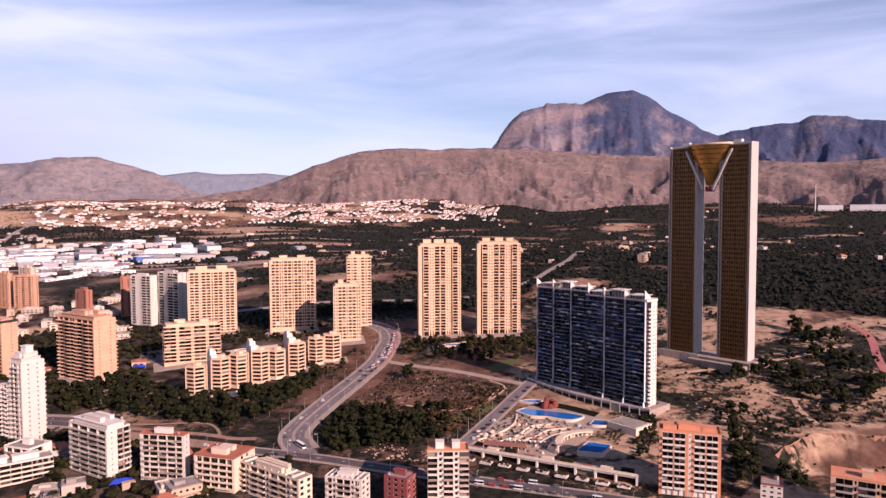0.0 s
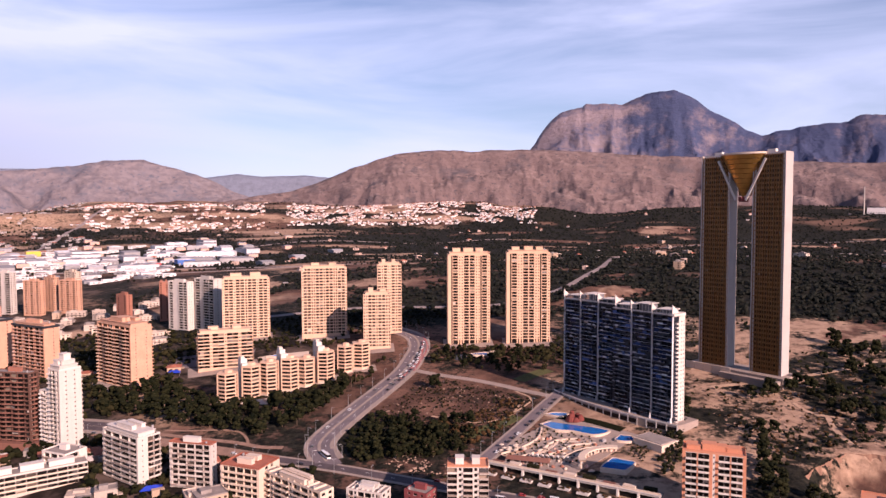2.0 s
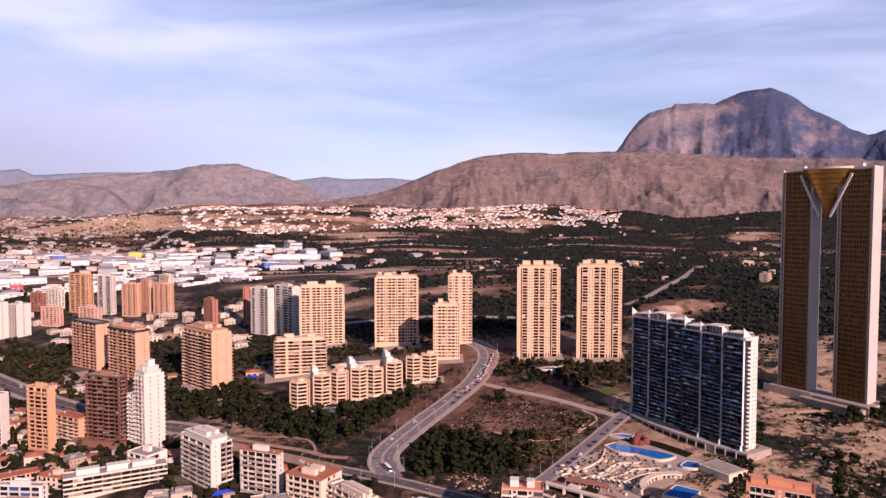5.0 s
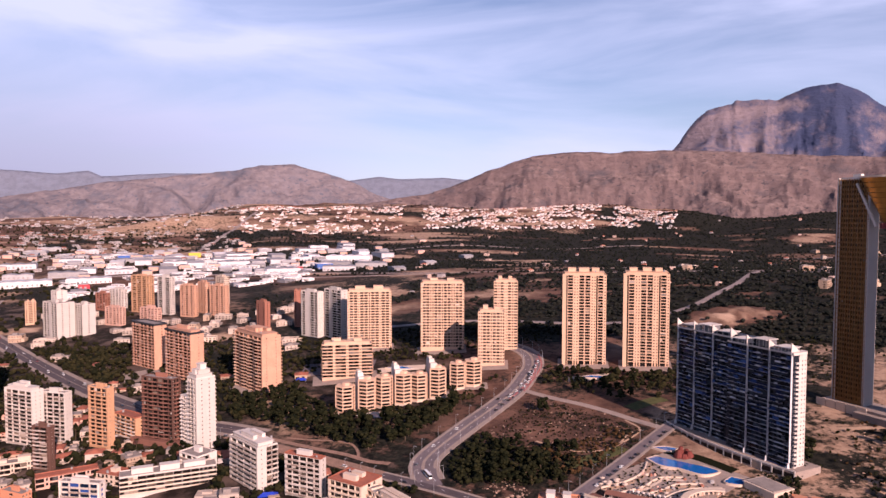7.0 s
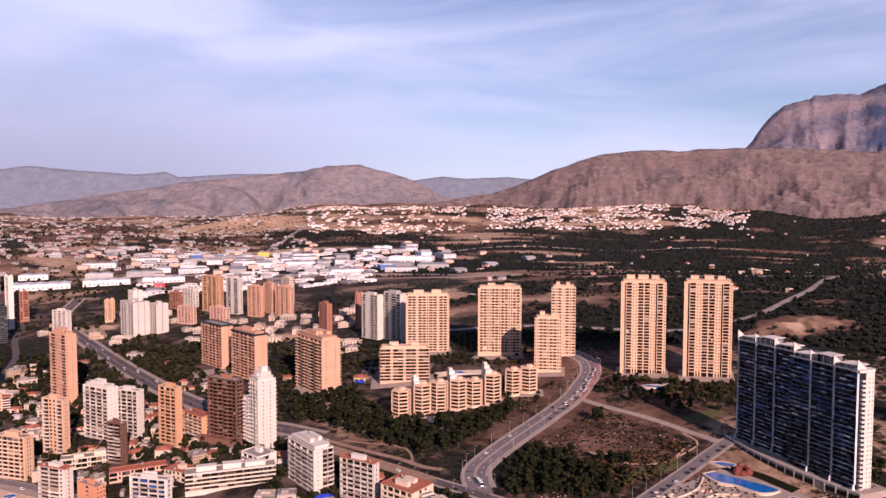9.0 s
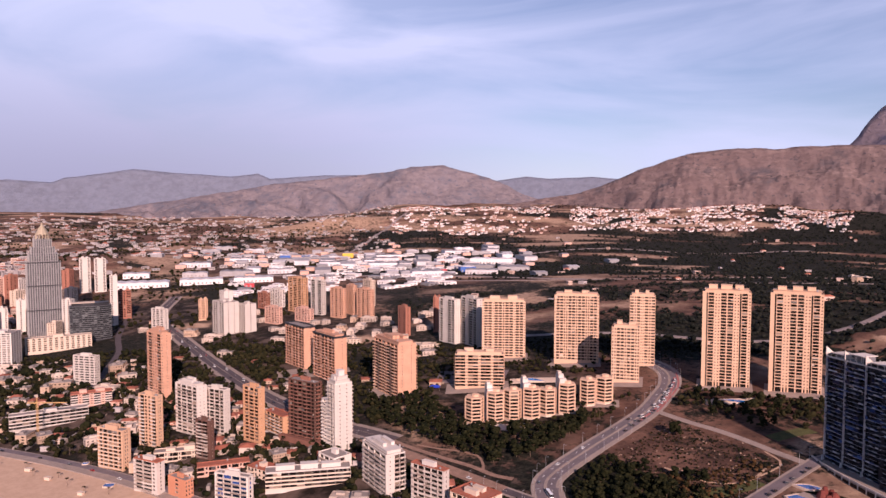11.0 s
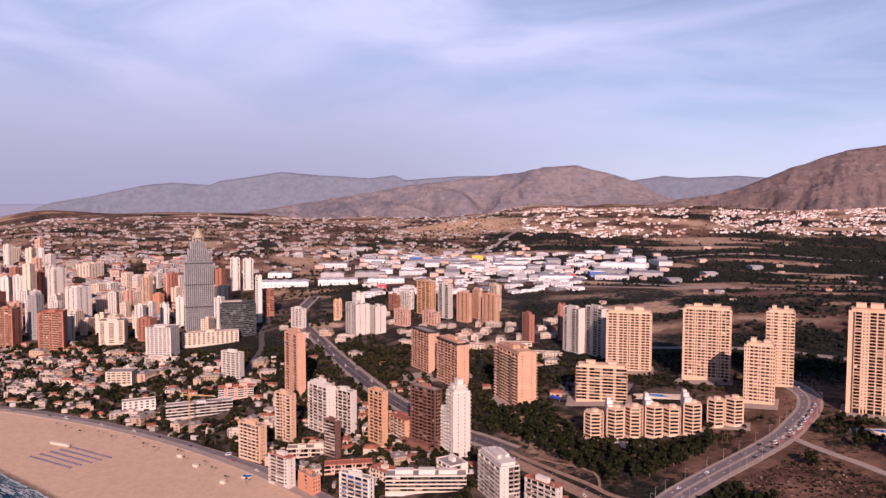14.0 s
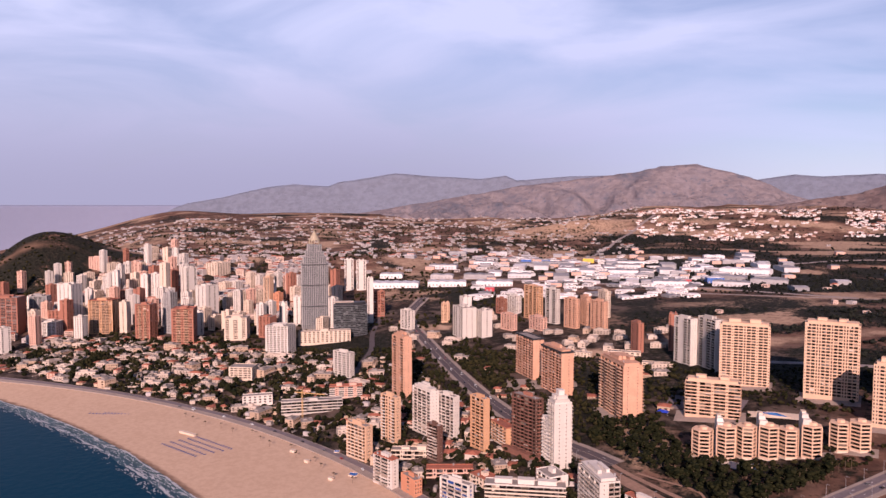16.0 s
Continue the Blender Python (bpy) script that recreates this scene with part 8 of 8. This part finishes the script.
def make_palm(h, seed):
    rr = random.Random(seed)
    ob = thing("palm_tree", Matrix(), "tall palm with a ragged green crown", "palm tree", "palms")
    t = Shape()
    t.prism([(0.22 * math.cos(i * math.pi / 3), 0.22 * math.sin(i * math.pi / 3)) for i in range(6)], -1, h, 0, 0.7)
    part("trunk", t, M_BARK, ob)
    c = Shape()
    for k in range(22):
        a, drop = k * 2.4, rr.uniform(-0.9, 1.2)
        d = Vector((math.cos(a), math.sin(a)))
        n = Vector((-d.y, d.x)) * 0.32
        p = [(0.0, 0.0), (1.3, 0.55 + drop * 0.3), (2.4, 0.3 + drop * 0.4), (3.2, -0.8 + drop * 0.4)]
        for i in range(3):
            w0, w1 = (0.5, 1.0, 0.8, 0.05)[i], (0.5, 1.0, 0.8, 0.05)[i + 1]
            q0, q1 = d * p[i][0], d * p[i + 1][0]
            c.face([(q0.x - n.x * w0, q0.y - n.y * w0, h + p[i][1]), (q0.x + n.x * w0, q0.y + n.y * w0, h + p[i][1]),
                    (q1.x + n.x * w1, q1.y + n.y * w1, h + p[i + 1][1]), (q1.x - n.x * w1, q1.y - n.y * w1, h + p[i + 1][1])])
    part("crown", c, M_LEAF2, ob)
    return ob


TREES = [make_tree(9, 4.6, M_LEAF, "dark green umbrella pine in a grove", 1, 24), make_tree(7.5, 3.9, M_LEAF, "dark green pine in a grove", 2, 22),
         make_tree(6, 3.2, M_LEAF2, "olive green garden tree", 3, 20), make_tree(11, 4.0, M_LEAF, "tall dark pine in a grove", 4, 26)]
PALMS = [make_palm(8, 1), make_palm(10.5, 2)]
placed = set()
rnd = random.Random(77)
count_trees = [0]
LEFT = Shape()


def plant(proto, x, y, scale=1.0):
    if proto in TREES:
        count_trees[0] += 1
        if count_trees[0] > 290:
            bush(LEFT, x, y, scale * 1.35)
            return
    if proto not in placed:
        placed.add(proto)
        proto.matrix_basis = pose(x, y, land(x, y) + 0.2, 0, 0, rnd.uniform(0, 360))
        return
    o = copy_thing(proto, pose(x, y, land(x, y) + 0.2, 0, 0, rnd.uniform(0, 360)))
    o.scale = (scale, scale, scale * rnd.uniform(0.85, 1.15))


LINES_ALL = ROADLINES + [resample(PROM, 8)]


def on_road(x, y, pads=(18, 11, 12, 6, 7.5, 5, 9)):
    for path, pad in zip(LINES_ALL, pads):
        for q in path:
            if abs(q.x - x) < pad and abs(q.y - y) < pad and (q.x - x) ** 2 + (q.y - y) ** 2 < pad * pad:
                return True
    return False


def grove(n, poly_xy, gap, protos, rest=None, clear=1.0, s0=0.75, s1=1.25):
    """Trees inside a polygon, as things; with rest given, they join that stuff mesh instead."""
    xs, ys = [p[0] for p in poly_xy], [p[1] for p in poly_xy]
    spots = {}
    made_ = 0
    for _ in range(n * 30):
        if made_ >= n:
            break
        x, y = rnd.uniform(min(xs), max(xs)), rnd.uniform(min(ys), max(ys))
        if not inside(x, y, poly_xy):
            continue
        c = (int(x // gap), int(y // gap))
        if any((x - a) ** 2 + (y - b) ** 2 < gap * gap for i in (-1, 0, 1) for j in (-1, 0, 1) for a, b in spots.get((c[0] + i, c[1] + j), ())):
            continue
        if on_road(x, y) or not free(x, y, clear):
            continue
        spots.setdefault(c, []).append((x, y))
        made_ += 1
        if rest is None:
            plant(rnd.choice(protos), x, y, rnd.uniform(s0, s1))
        else:
            bush(rest, x, y, rnd.uniform(s0, s1))
    return made_


def bush(s, x, y, k, h=None):
    z = land(x, y)
    h = h or 4.2 * k
    n = 3
    for i in range(n):
        a = rnd.uniform(0, 6.28)
        q = rnd.uniform(0.1, 1.0) * 1.9 * k
        clump(s, x + q * math.cos(a), y + q * math.sin(a), z + h * rnd.uniform(0.35, 0.85), 1.75 * k * rnd.uniform(0.7, 1.2), rnd, 0.85)


PINES = TREES[:2] + [TREES[3]]
for n, ring in ((20, [(350, 728), (366, 726), (359, 660), (367, 627), (370, 592), (348, 565), (334, 582), (348, 612), (333, 633), (342, 677)]), (6, [(369, 701), (395, 697), (380, 670), (355, 668)]),
                (30, [(232, 596), (254, 604), (285, 610), (302, 608), (308, 565), (327, 549), (300, 505), (271, 501), (287, 545), (268, 552), (261, 577), (227, 576)]),
                (7, [(334, 561), (360, 568), (345, 542), (330, 534), (317, 524)]), (4, [(208, 512), (224, 514), (212, 482), (201, 487)]), (13, [(194, 470), (210, 469), (195, 422), (172, 404)]), (5, [(202, 421), (231, 422), (224, 409), (196, 409)])):
    grove(n, ring, 5.0, PINES, s0=0.75, s1=1.25, clear=-6)
plant(TREES[0], -32, 625, 1.5)
grove(125, [(-350, 640), (-322, 668), (-236, 612), (-228, 592), (-160, 585), (-128, 640), (-108, 640), (-122, 580), (-140, 545), (-165, 522), (-205, 545), (-262, 562), (-325, 585)], 6.4, PINES, s0=0.85, s1=1.45)
grove(55, [(-84, 484), (-76, 530), (-58, 556), (-30, 545), (2, 556), (8, 520), (-6, 488), (-50, 478)], 6.5, TREES, s0=0.7, s1=1.2)
grove(26, [(-30, 740), (78, 725), (78, 665), (40, 655), (-24, 690)], 9, TREES)
grove(30, [(-740, 780), (-633, 800), (-524, 740), (-450, 650), (-533, 660), (-663, 735)], 9, TREES, s0=1.0, s1=1.7)
grove(40, [(-560, 430), (-600, 600), (-480, 610), (-330, 545), (-160, 470), (-120, 405), (-300, 395), (-450, 400)], 8, TREES, s0=0.55, s1=1.0)
for _ in range(70):
    x = rnd.uniform(-560, -200)
    y = prom(x) + rnd.uniform(22, 120)
    if free(x, y, 1.0) and not on_road(x, y):
        plant(rnd.choice(PALMS), x, y, rnd.uniform(0.7, 1.2))
for k in range(9):
    plant(PALMS[k % 2], -128 + k * 3.0, 600 + k * 6, 1.1)

shrub = Shape()
grove(110, [(-759, 794), (-757, 853), (-621, 817), (-554, 738), (-529, 657), (-595, 677)], 7, None, shrub, -2, 1.1, 2.0)
grove(120, [(-560, 440), (-590, 600), (-480, 600), (-330, 540), (-170, 470), (-150, 410), (-300, 400), (-450, 405)], 5, None, shrub, -1, 0.8, 1.6)
grove(60, [(-760, 700), (-690, 690), (-600, 640), (-620, 600), (-720, 640)], 7, None, shrub, -1, 0.9, 1.7)
grove(3300, [(-1260, 230), (-1380, 380), (-1180, 560), (-953, 660), (-778, 760), (-500, 860), (-300, 860), (-300, 560), (-150, 470), (-130, 400), (-450, 400), (-699, 400), (-950, 330)], 4.2, None, shrub, -1.5, 0.6, 1.75)
deep = Shape()
VILLAS = [(-1260, 230), (-1380, 380), (-1180, 560), (-953, 660), (-778, 760), (-600, 700), (-500, 600), (-560, 440), (-699, 410), (-950, 335)]
grove(330, VILLAS, 9, None, deep, -2.5, 1.5, 2.5)
grove(160, [(-560, 430), (-600, 600), (-480, 610), (-330, 545), (-160, 470), (-140, 405), (-300, 395), (-450, 400)], 7, None, deep, -2, 1.0, 1.9)
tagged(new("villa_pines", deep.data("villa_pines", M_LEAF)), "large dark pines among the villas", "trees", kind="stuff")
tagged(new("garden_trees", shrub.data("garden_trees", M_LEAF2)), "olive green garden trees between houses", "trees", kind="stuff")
stones = Shape()
for n, ring in ((90, [(-85, 560), (-60, 660), (20, 640), (50, 590), (0, 540)]), (80, [(-60, 470), (-50, 490), (0, 470), (-10, 455)]), (150, [(180, 480), (190, 560), (230, 640), (330, 640), (300, 500), (250, 478), (215, 460)])):
    xs, ys = [p[0] for p in ring], [p[1] for p in ring]
    for _ in range(n * 3):
        x, y = rnd.uniform(min(xs), max(xs)), rnd.uniform(min(ys), max(ys))
        if inside(x, y, ring) and noise.noise((x / 12, y / 12, 3.0)) > -0.1 and not on_road(x, y):
            r = rnd.uniform(0.3, 1.2) * (1.6 if rnd.random() < 0.1 else 1.0)
            clump(stones, x, y, land(x, y) + r * 0.1, r, rnd, 0.55)
tagged(new("stones", stones.data("stones", surface("field_stone", (0.34, 0.225, 0.165), 0.95, vary=0.25, size=3))), "pale loose stones on dry ground", "stones", kind="stuff")
rust = Shape()
grove(120, [(-30, 545), (-5, 560), (38, 600), (46, 580), (22, 520), (1, 500), (-22, 520)], 3.2, None, rust, -3, 0.35, 0.95)
grove(80, [(-90, 600), (-60, 665), (10, 640), (30, 600), (-10, 580), (-70, 570)], 5.0, None, rust, -3, 0.15, 0.4)
grove(160, [(190, 560), (230, 630), (330, 640), (330, 520), (260, 480), (205, 470)], 4.0, None, rust, -3, 0.25, 0.7)
tagged(new("rusty_scrub", rust.data("rusty_scrub", M_RUST)), "rust brown scrub on dry ground", "scrub", kind="stuff")
thicket = Shape()
grove(200, [(-96, 511), (-92, 565), (-69, 567), (-47, 543), (-26, 529), (1, 498), (-13, 485), (-41, 488), (-54, 483), (-76, 476)], 3.0, None, thicket, -3, 0.55, 1.2)
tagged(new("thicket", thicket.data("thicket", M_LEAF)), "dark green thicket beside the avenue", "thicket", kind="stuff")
hedge = Shape()
grove(90, [(174, 589), (182, 578), (158, 516), (138, 452), (124, 452), (147, 515)], 2.6, None, hedge, -6, 0.5, 1.1)
grove(60, [(-60, 462), (-30, 452), (20, 432), (60, 416), (62, 420), (20, 440), (-55, 468)], 3.0, None, hedge, -6, 0.3, 0.7)
grove(110, [(-310, 535), (-240, 508), (-164, 482), (-100, 458), (-96, 464), (-160, 492), (-300, 548)], 3.2, None, hedge, -6, 0.6, 1.3)
grove(120, [(215, 462), (250, 484), (330, 500), (345, 540), (300, 500), (262, 500), (205, 540), (196, 500)], 2.8, None, hedge, -3, 0.25, 0.75)
tagged(new("hedge", hedge.data("hedge", M_LEAF)), "dark hedges along the side road", "hedge", kind="stuff")
beds = Shape()
grove(170, [(24, 486), (40, 520), (60, 532), (104, 500), (74, 470), (45, 466)], 2.4, None, beds, -9, 0.18, 0.42)
grove(60, [(118, 470), (150, 520), (140, 535), (110, 480)], 3.0, None, beds, -9, 0.3, 0.6)
tagged(new("garden_shrubs", beds.data("garden_shrubs", M_LEAF2)), "low shrubs in the garden beds", "shrubs", kind="stuff")
shrub = Shape()
grove(700, [(-75, 485), (-70, 540), (-60, 600), (-40, 660), (40, 605), (60, 575), (0, 480)], 2.6, None, shrub, 0.5, 0.14, 0.5)
grove(420, [(160, 480), (150, 600), (205, 660), (320, 700), (480, 760), (560, 600), (400, 470), (250, 420)], 4, None, shrub, 0.5, 0.2, 0.75)
grove(90, [(290, 560), (300, 660), (370, 720), (480, 640), (430, 540), (350, 520)], 5, None, shrub, 0.5, 0.6, 1.3)
grove(420, [(80, 680), (60, 740), (220, 900), (330, 800), (200, 700), (130, 640)], 5, None, shrub, 2.0, 0.3, 1.0)
grove(300, [(-310, 900), (-260, 780), (-60, 850), (-20, 900), (-100, 960)], 6, None, shrub, 1.0, 0.4, 1.1)
tagged(new("scrub", shrub.data("scrub", M_LEAF)), "dark scrub bushes on dry ground", "scrub", kind="stuff")

# the pine woods: thick and thin by turns, with clearings
wood = Shape()
made = 0
for _ in range(110000):
    if made >= 17000:
        break
    az = rnd.uniform(-40, 37)
    r = 770 * math.exp(rnd.random() ** 0.95 * math.log(3850 / 770))
    x, y = r * math.sin(radians(az)), r * math.cos(radians(az))
    if r < 890 or az < -26 and r > 1480 and r < 2300 or y < 800 and az < 4 or r < 1000 and az < 2 and az > -20 and y < 880:
        continue
    green, pale, built = paint(x, y)
    if green - 0.5 * max(0.0, pale) - built < 0.22 + rnd.uniform(-0.2, 0.2) or not free(x, y, 3):
        continue
    if (int(x // 14), int(y // 14)) in VERGES or (int(x // 14), int((y - 14) // 14)) in VERGES:
        continue
    k = rnd.uniform(0.6, 1.25) * (1 + 0.35 * smooth(1500, 3000, r))
    z = land(x, y)
    for i in range(3 if r < 1800 else 2):
        a, q = rnd.uniform(0, 6.28), rnd.uniform(0.2, 1.0) * 2.3 * k
        clump(wood, x + q * math.cos(a), y + q * math.sin(a), z + 3.0 * k * rnd.uniform(0.5, 1.1), 2.3 * k * rnd.uniform(0.7, 1.25), rnd, 0.85)
    made += 1
tagged(new("pine_wood", wood.data("pine_wood", M_HAZE_PINE)), "dark pine woods on the inland plain", "woods", kind="stuff")
wood = Shape()
for _ in range(6500):
    az, r = rnd.uniform(-80, -33), rnd.uniform(1250, 3700)
    x, y = r * math.sin(radians(az)), r * math.cos(radians(az))
    if noise.noise((x / 240, y / 240, 2.0)) < -0.15 or land(x, y) < 5 or not free(x, y, 3):
        continue
    k = rnd.uniform(0.8, 1.6)
    clump(wood, x, y, land(x, y) + 2.2 * k, 3.0 * k, rnd, 0.8)
for _ in range(900):
    x, y = rnd.uniform(-2300, -1800), rnd.uniform(250, 640)
    if bump2(x, y, -2000, 380, 220, 120, 20) < 0.3 + rnd.uniform(0, 0.3) or land(x, y) < 4 or not free(x, y, 3):
        continue
    clump(wood, x, y, land(x, y) + 2.5, rnd.uniform(3, 5.5), rnd, 0.8)
for _ in range(700):
    az, r = rnd.uniform(-80, -52), rnd.uniform(1120, 1420)
    x, y = r * math.sin(radians(az)), r * math.cos(radians(az))
    if y < prom(x) + 30 or land(x, y) < 4 or not free(x, y, 0.5) or noise.noise((x / 90, y / 90, 6.0)) < -0.05:
        continue
    clump(wood, x, y, land(x, y) + 2.5, rnd.uniform(2.5, 4.5), rnd, 0.85)
tagged(new("orchard", wood.data("orchard", M_LEAF2)), "orchards and scattered trees on the plain", "trees", kind="stuff")

# ---- the beach ----
foam = Shape()
for i in range(960):
    x0 = -1400 + 1.45 * i
    lean = 3.5 * noise.noise((x0 / 60, 0.0, 0.0))
    for j in range(36):
        o0 = 1.5 - 0.85 * j
        web = abs(noise.fractal((x0 / 26 + 0.03 * j, o0 / 3.6, 1.0), 1.0, 2.0, 4))
        roller = math.exp(-((o0 + 13 + 6 * noise.noise((x0 / 45, 3.0, 0.0))) / 1.1) ** 2) * smooth(-0.05, 0.2, noise.noise((x0 / 60, 7.0, 2.0)))
        edge = math.exp(-((o0 - 0.2) / 1.0) ** 2)
        fade = smooth(-29, -12, o0) * (0.75 + 0.7 * noise.noise((x0 / 80, o0 / 30, 5.0)))
        if web > 0.10 * fade + 0.6 * roller + 0.3 * edge:
            continue
        y0, z0 = shore(x0) + o0 + lean, 0.15
        foam.face([(x0 - 0.75, y0 - 0.44, z0), (x0 + 0.75, y0 - 0.44, z0), (x0 + 0.75, y0 + 0.44, z0), (x0 - 0.75, y0 + 0.44, z0)])
for k, (off, wide, tone) in enumerate(((-3.0, 9.0, (0.035, 0.075, 0.085)), (-12.0, 9.0, (0.012, 0.048, 0.070)))):
    ribbon_ = Shape()
    for i in range(300):
        x0, x1 = -1400 + 4.6 * i, -1400 + 4.6 * (i + 1)
        lo = [shore(x_) + off - wide / 2 + 3.5 * noise.noise((x_ / 40, k * 4.0, 1.0)) for x_ in (x0, x1)]
        hi = [shore(x_) + off + wide / 2 + (0 if k == 0 else 3.5 * noise.noise((x_ / 40, 0.0, 1.0))) for x_ in (x0, x1)]
        ribbon_.face([(x0, lo[0], 0.07 - 0.02 * k), (x1, lo[1], 0.07 - 0.02 * k), (x1, hi[1], 0.07 - 0.02 * k), (x0, hi[0], 0.07 - 0.02 * k)])
    tagged(new("water_shallows", ribbon_.data("water_shallows", surface("shallow_water", tone, 0.4, vary=0.35, size=14, spec=0.1))), "pale shallow water along the beach", "water", kind="structure")
M_FOAM = surface("sea_foam", (0.42, 0.42, 0.43), 0.9, vary=0.3, size=3)
tagged(new("sea_foam", foam.data("sea_foam", M_FOAM)), "broken white surf along the beach", "surf", kind="stuff")
for k in range(9):
    if k in (5, 6):
        continue
    x, y, n = (-690 + k * 2.0, 296 + k * 9.0, 15) if k < 7 else (-866 + (k - 7) * 14, 274 + (k - 7) * 14, 8)
    row = thing("sunbed_row", pose(x, y, land(x, y) + 0.1, 0, 0, 9 if k < 7 else 36), "row of blue sunbeds on the sand", "sunbeds", "sunbed rows")
    for j in range(n):
        s = Shape()
        s.box(j * 4.6, j * 4.6 + 1.6, 0, 1.9, 0.15, 0.4)
        s.box(j * 4.6, j * 4.6 + 1.6, 1.9, 2.3, 0.35, 0.9)
        part("sunbed", s, M_BLUE, row)
for k, (x, y, w) in enumerate(((-698, 330, 26), (-560, 385, 6), (-525, 380, 5), (-470, 372, 5))):
    hut = thing("beach_hut", pose(x, y, land(x, y), 0, 0, 15), "small pale beach hut on the sand", "beach hut", "beach huts")
    s = Shape()
    s.box(-w / 2, w / 2, -1.5, 1.5, 0, 2.4)
    s.box(-w / 2 - 0.4, w / 2 + 0.4, -2, 2, 2.4, 2.65)
    part("hut_body", s, M_CREAM, hut)
rnd = random.Random(9)
for k in range(14):
    x = -760 + k * 24
    y = prom(x) - rnd.uniform(10, 26)
    plant(PALMS[k % 2], x, y, 0.6)

# ---- courts and gardens round the blocks ----
for x, y, turn, w, d, mat in ((-178, 818, 15, 62, 36, M_PAVE), (-273, 820, 21, 66, 34, M_PAVE), (-105, 760, 10, 38, 34, M_PAVE), (-5, 770, 5, 54, 38, M_PAVE), (60, 766, 1, 54, 38, M_PAVE),
                              (-256, 705, 23, 70, 34, M_PAVE), (-343, 668, 30, 56, 52, M_PAVE), (-488, 712, 40, 90, 46, M_PAVE), (-172, 640, 30, 112, 16, M_PAVE), (-112, 688, 14, 34, 20, M_PAVE)):
    a = radians(turn)
    ribbon("pavement_court", [(x - w / 2 * math.cos(a), y - w / 2 * math.sin(a)), (x, y), (x + w / 2 * math.cos(a), y + w / 2 * math.sin(a))], 0, d, 0.22, mat, "paved court round an apartment block")
rnd = random.Random(31)
grove(60, [(-320, 860), (-330, 690), (-230, 690), (-130, 720), (-80, 800), (-150, 880)], 6, TREES, s0=0.5, s1=0.95, clear=-4)
grove(14, [(-150, 660), (-130, 700), (-85, 720), (-95, 690)], 6, TREES, s0=0.6, s1=1.0, clear=-6)
grove(30, [(-560, 780), (-400, 760), (-380, 640), (-520, 660)], 7, TREES, s0=0.6, s1=1.1, clear=-4)
for x, y, turn, w, d, h, lab in ((-470, 880, 30, 46, 14, 7, "long low cream school building"), (-400, 850, 28, 40, 12, 6, "long low cream school wing"), (-520, 845, 20, 30, 12, 8, "low white sports hall")):
    tower(lab + " with flat roof", x, y, turn, w, d, h, "wwwwww", "ww", M_CREAM, pieces=0, roofs=0, base=1.0, name="school_building")
for n, ring in ((150, [(-40, 755), (-40, 700), (40, 690), (96, 700), (100, 750), (86, 740), (30, 742)]), (70, [(-228, 600), (-240, 628), (-215, 600), (-150, 628), (-112, 655), (-95, 672), (-98, 655), (-140, 622), (-190, 588)]),
                (60, [(-240, 660), (-200, 690), (-130, 720), (-110, 715), (-150, 690), (-200, 665)]), (50, [(-310, 800), (-240, 800), (-140, 795), (-130, 780), (-230, 770), (-310, 770)]), (60, [(-385, 700), (-300, 690), (-280, 640), (-330, 630), (-390, 650)])):
    grove(n, ring, 3.4, None, LEFT, -8, 0.6, 1.4)
tagged(new("court_trees", LEFT.data("court_trees", M_LEAF2)), "olive green trees in courts and gardens", "trees", kind="stuff")
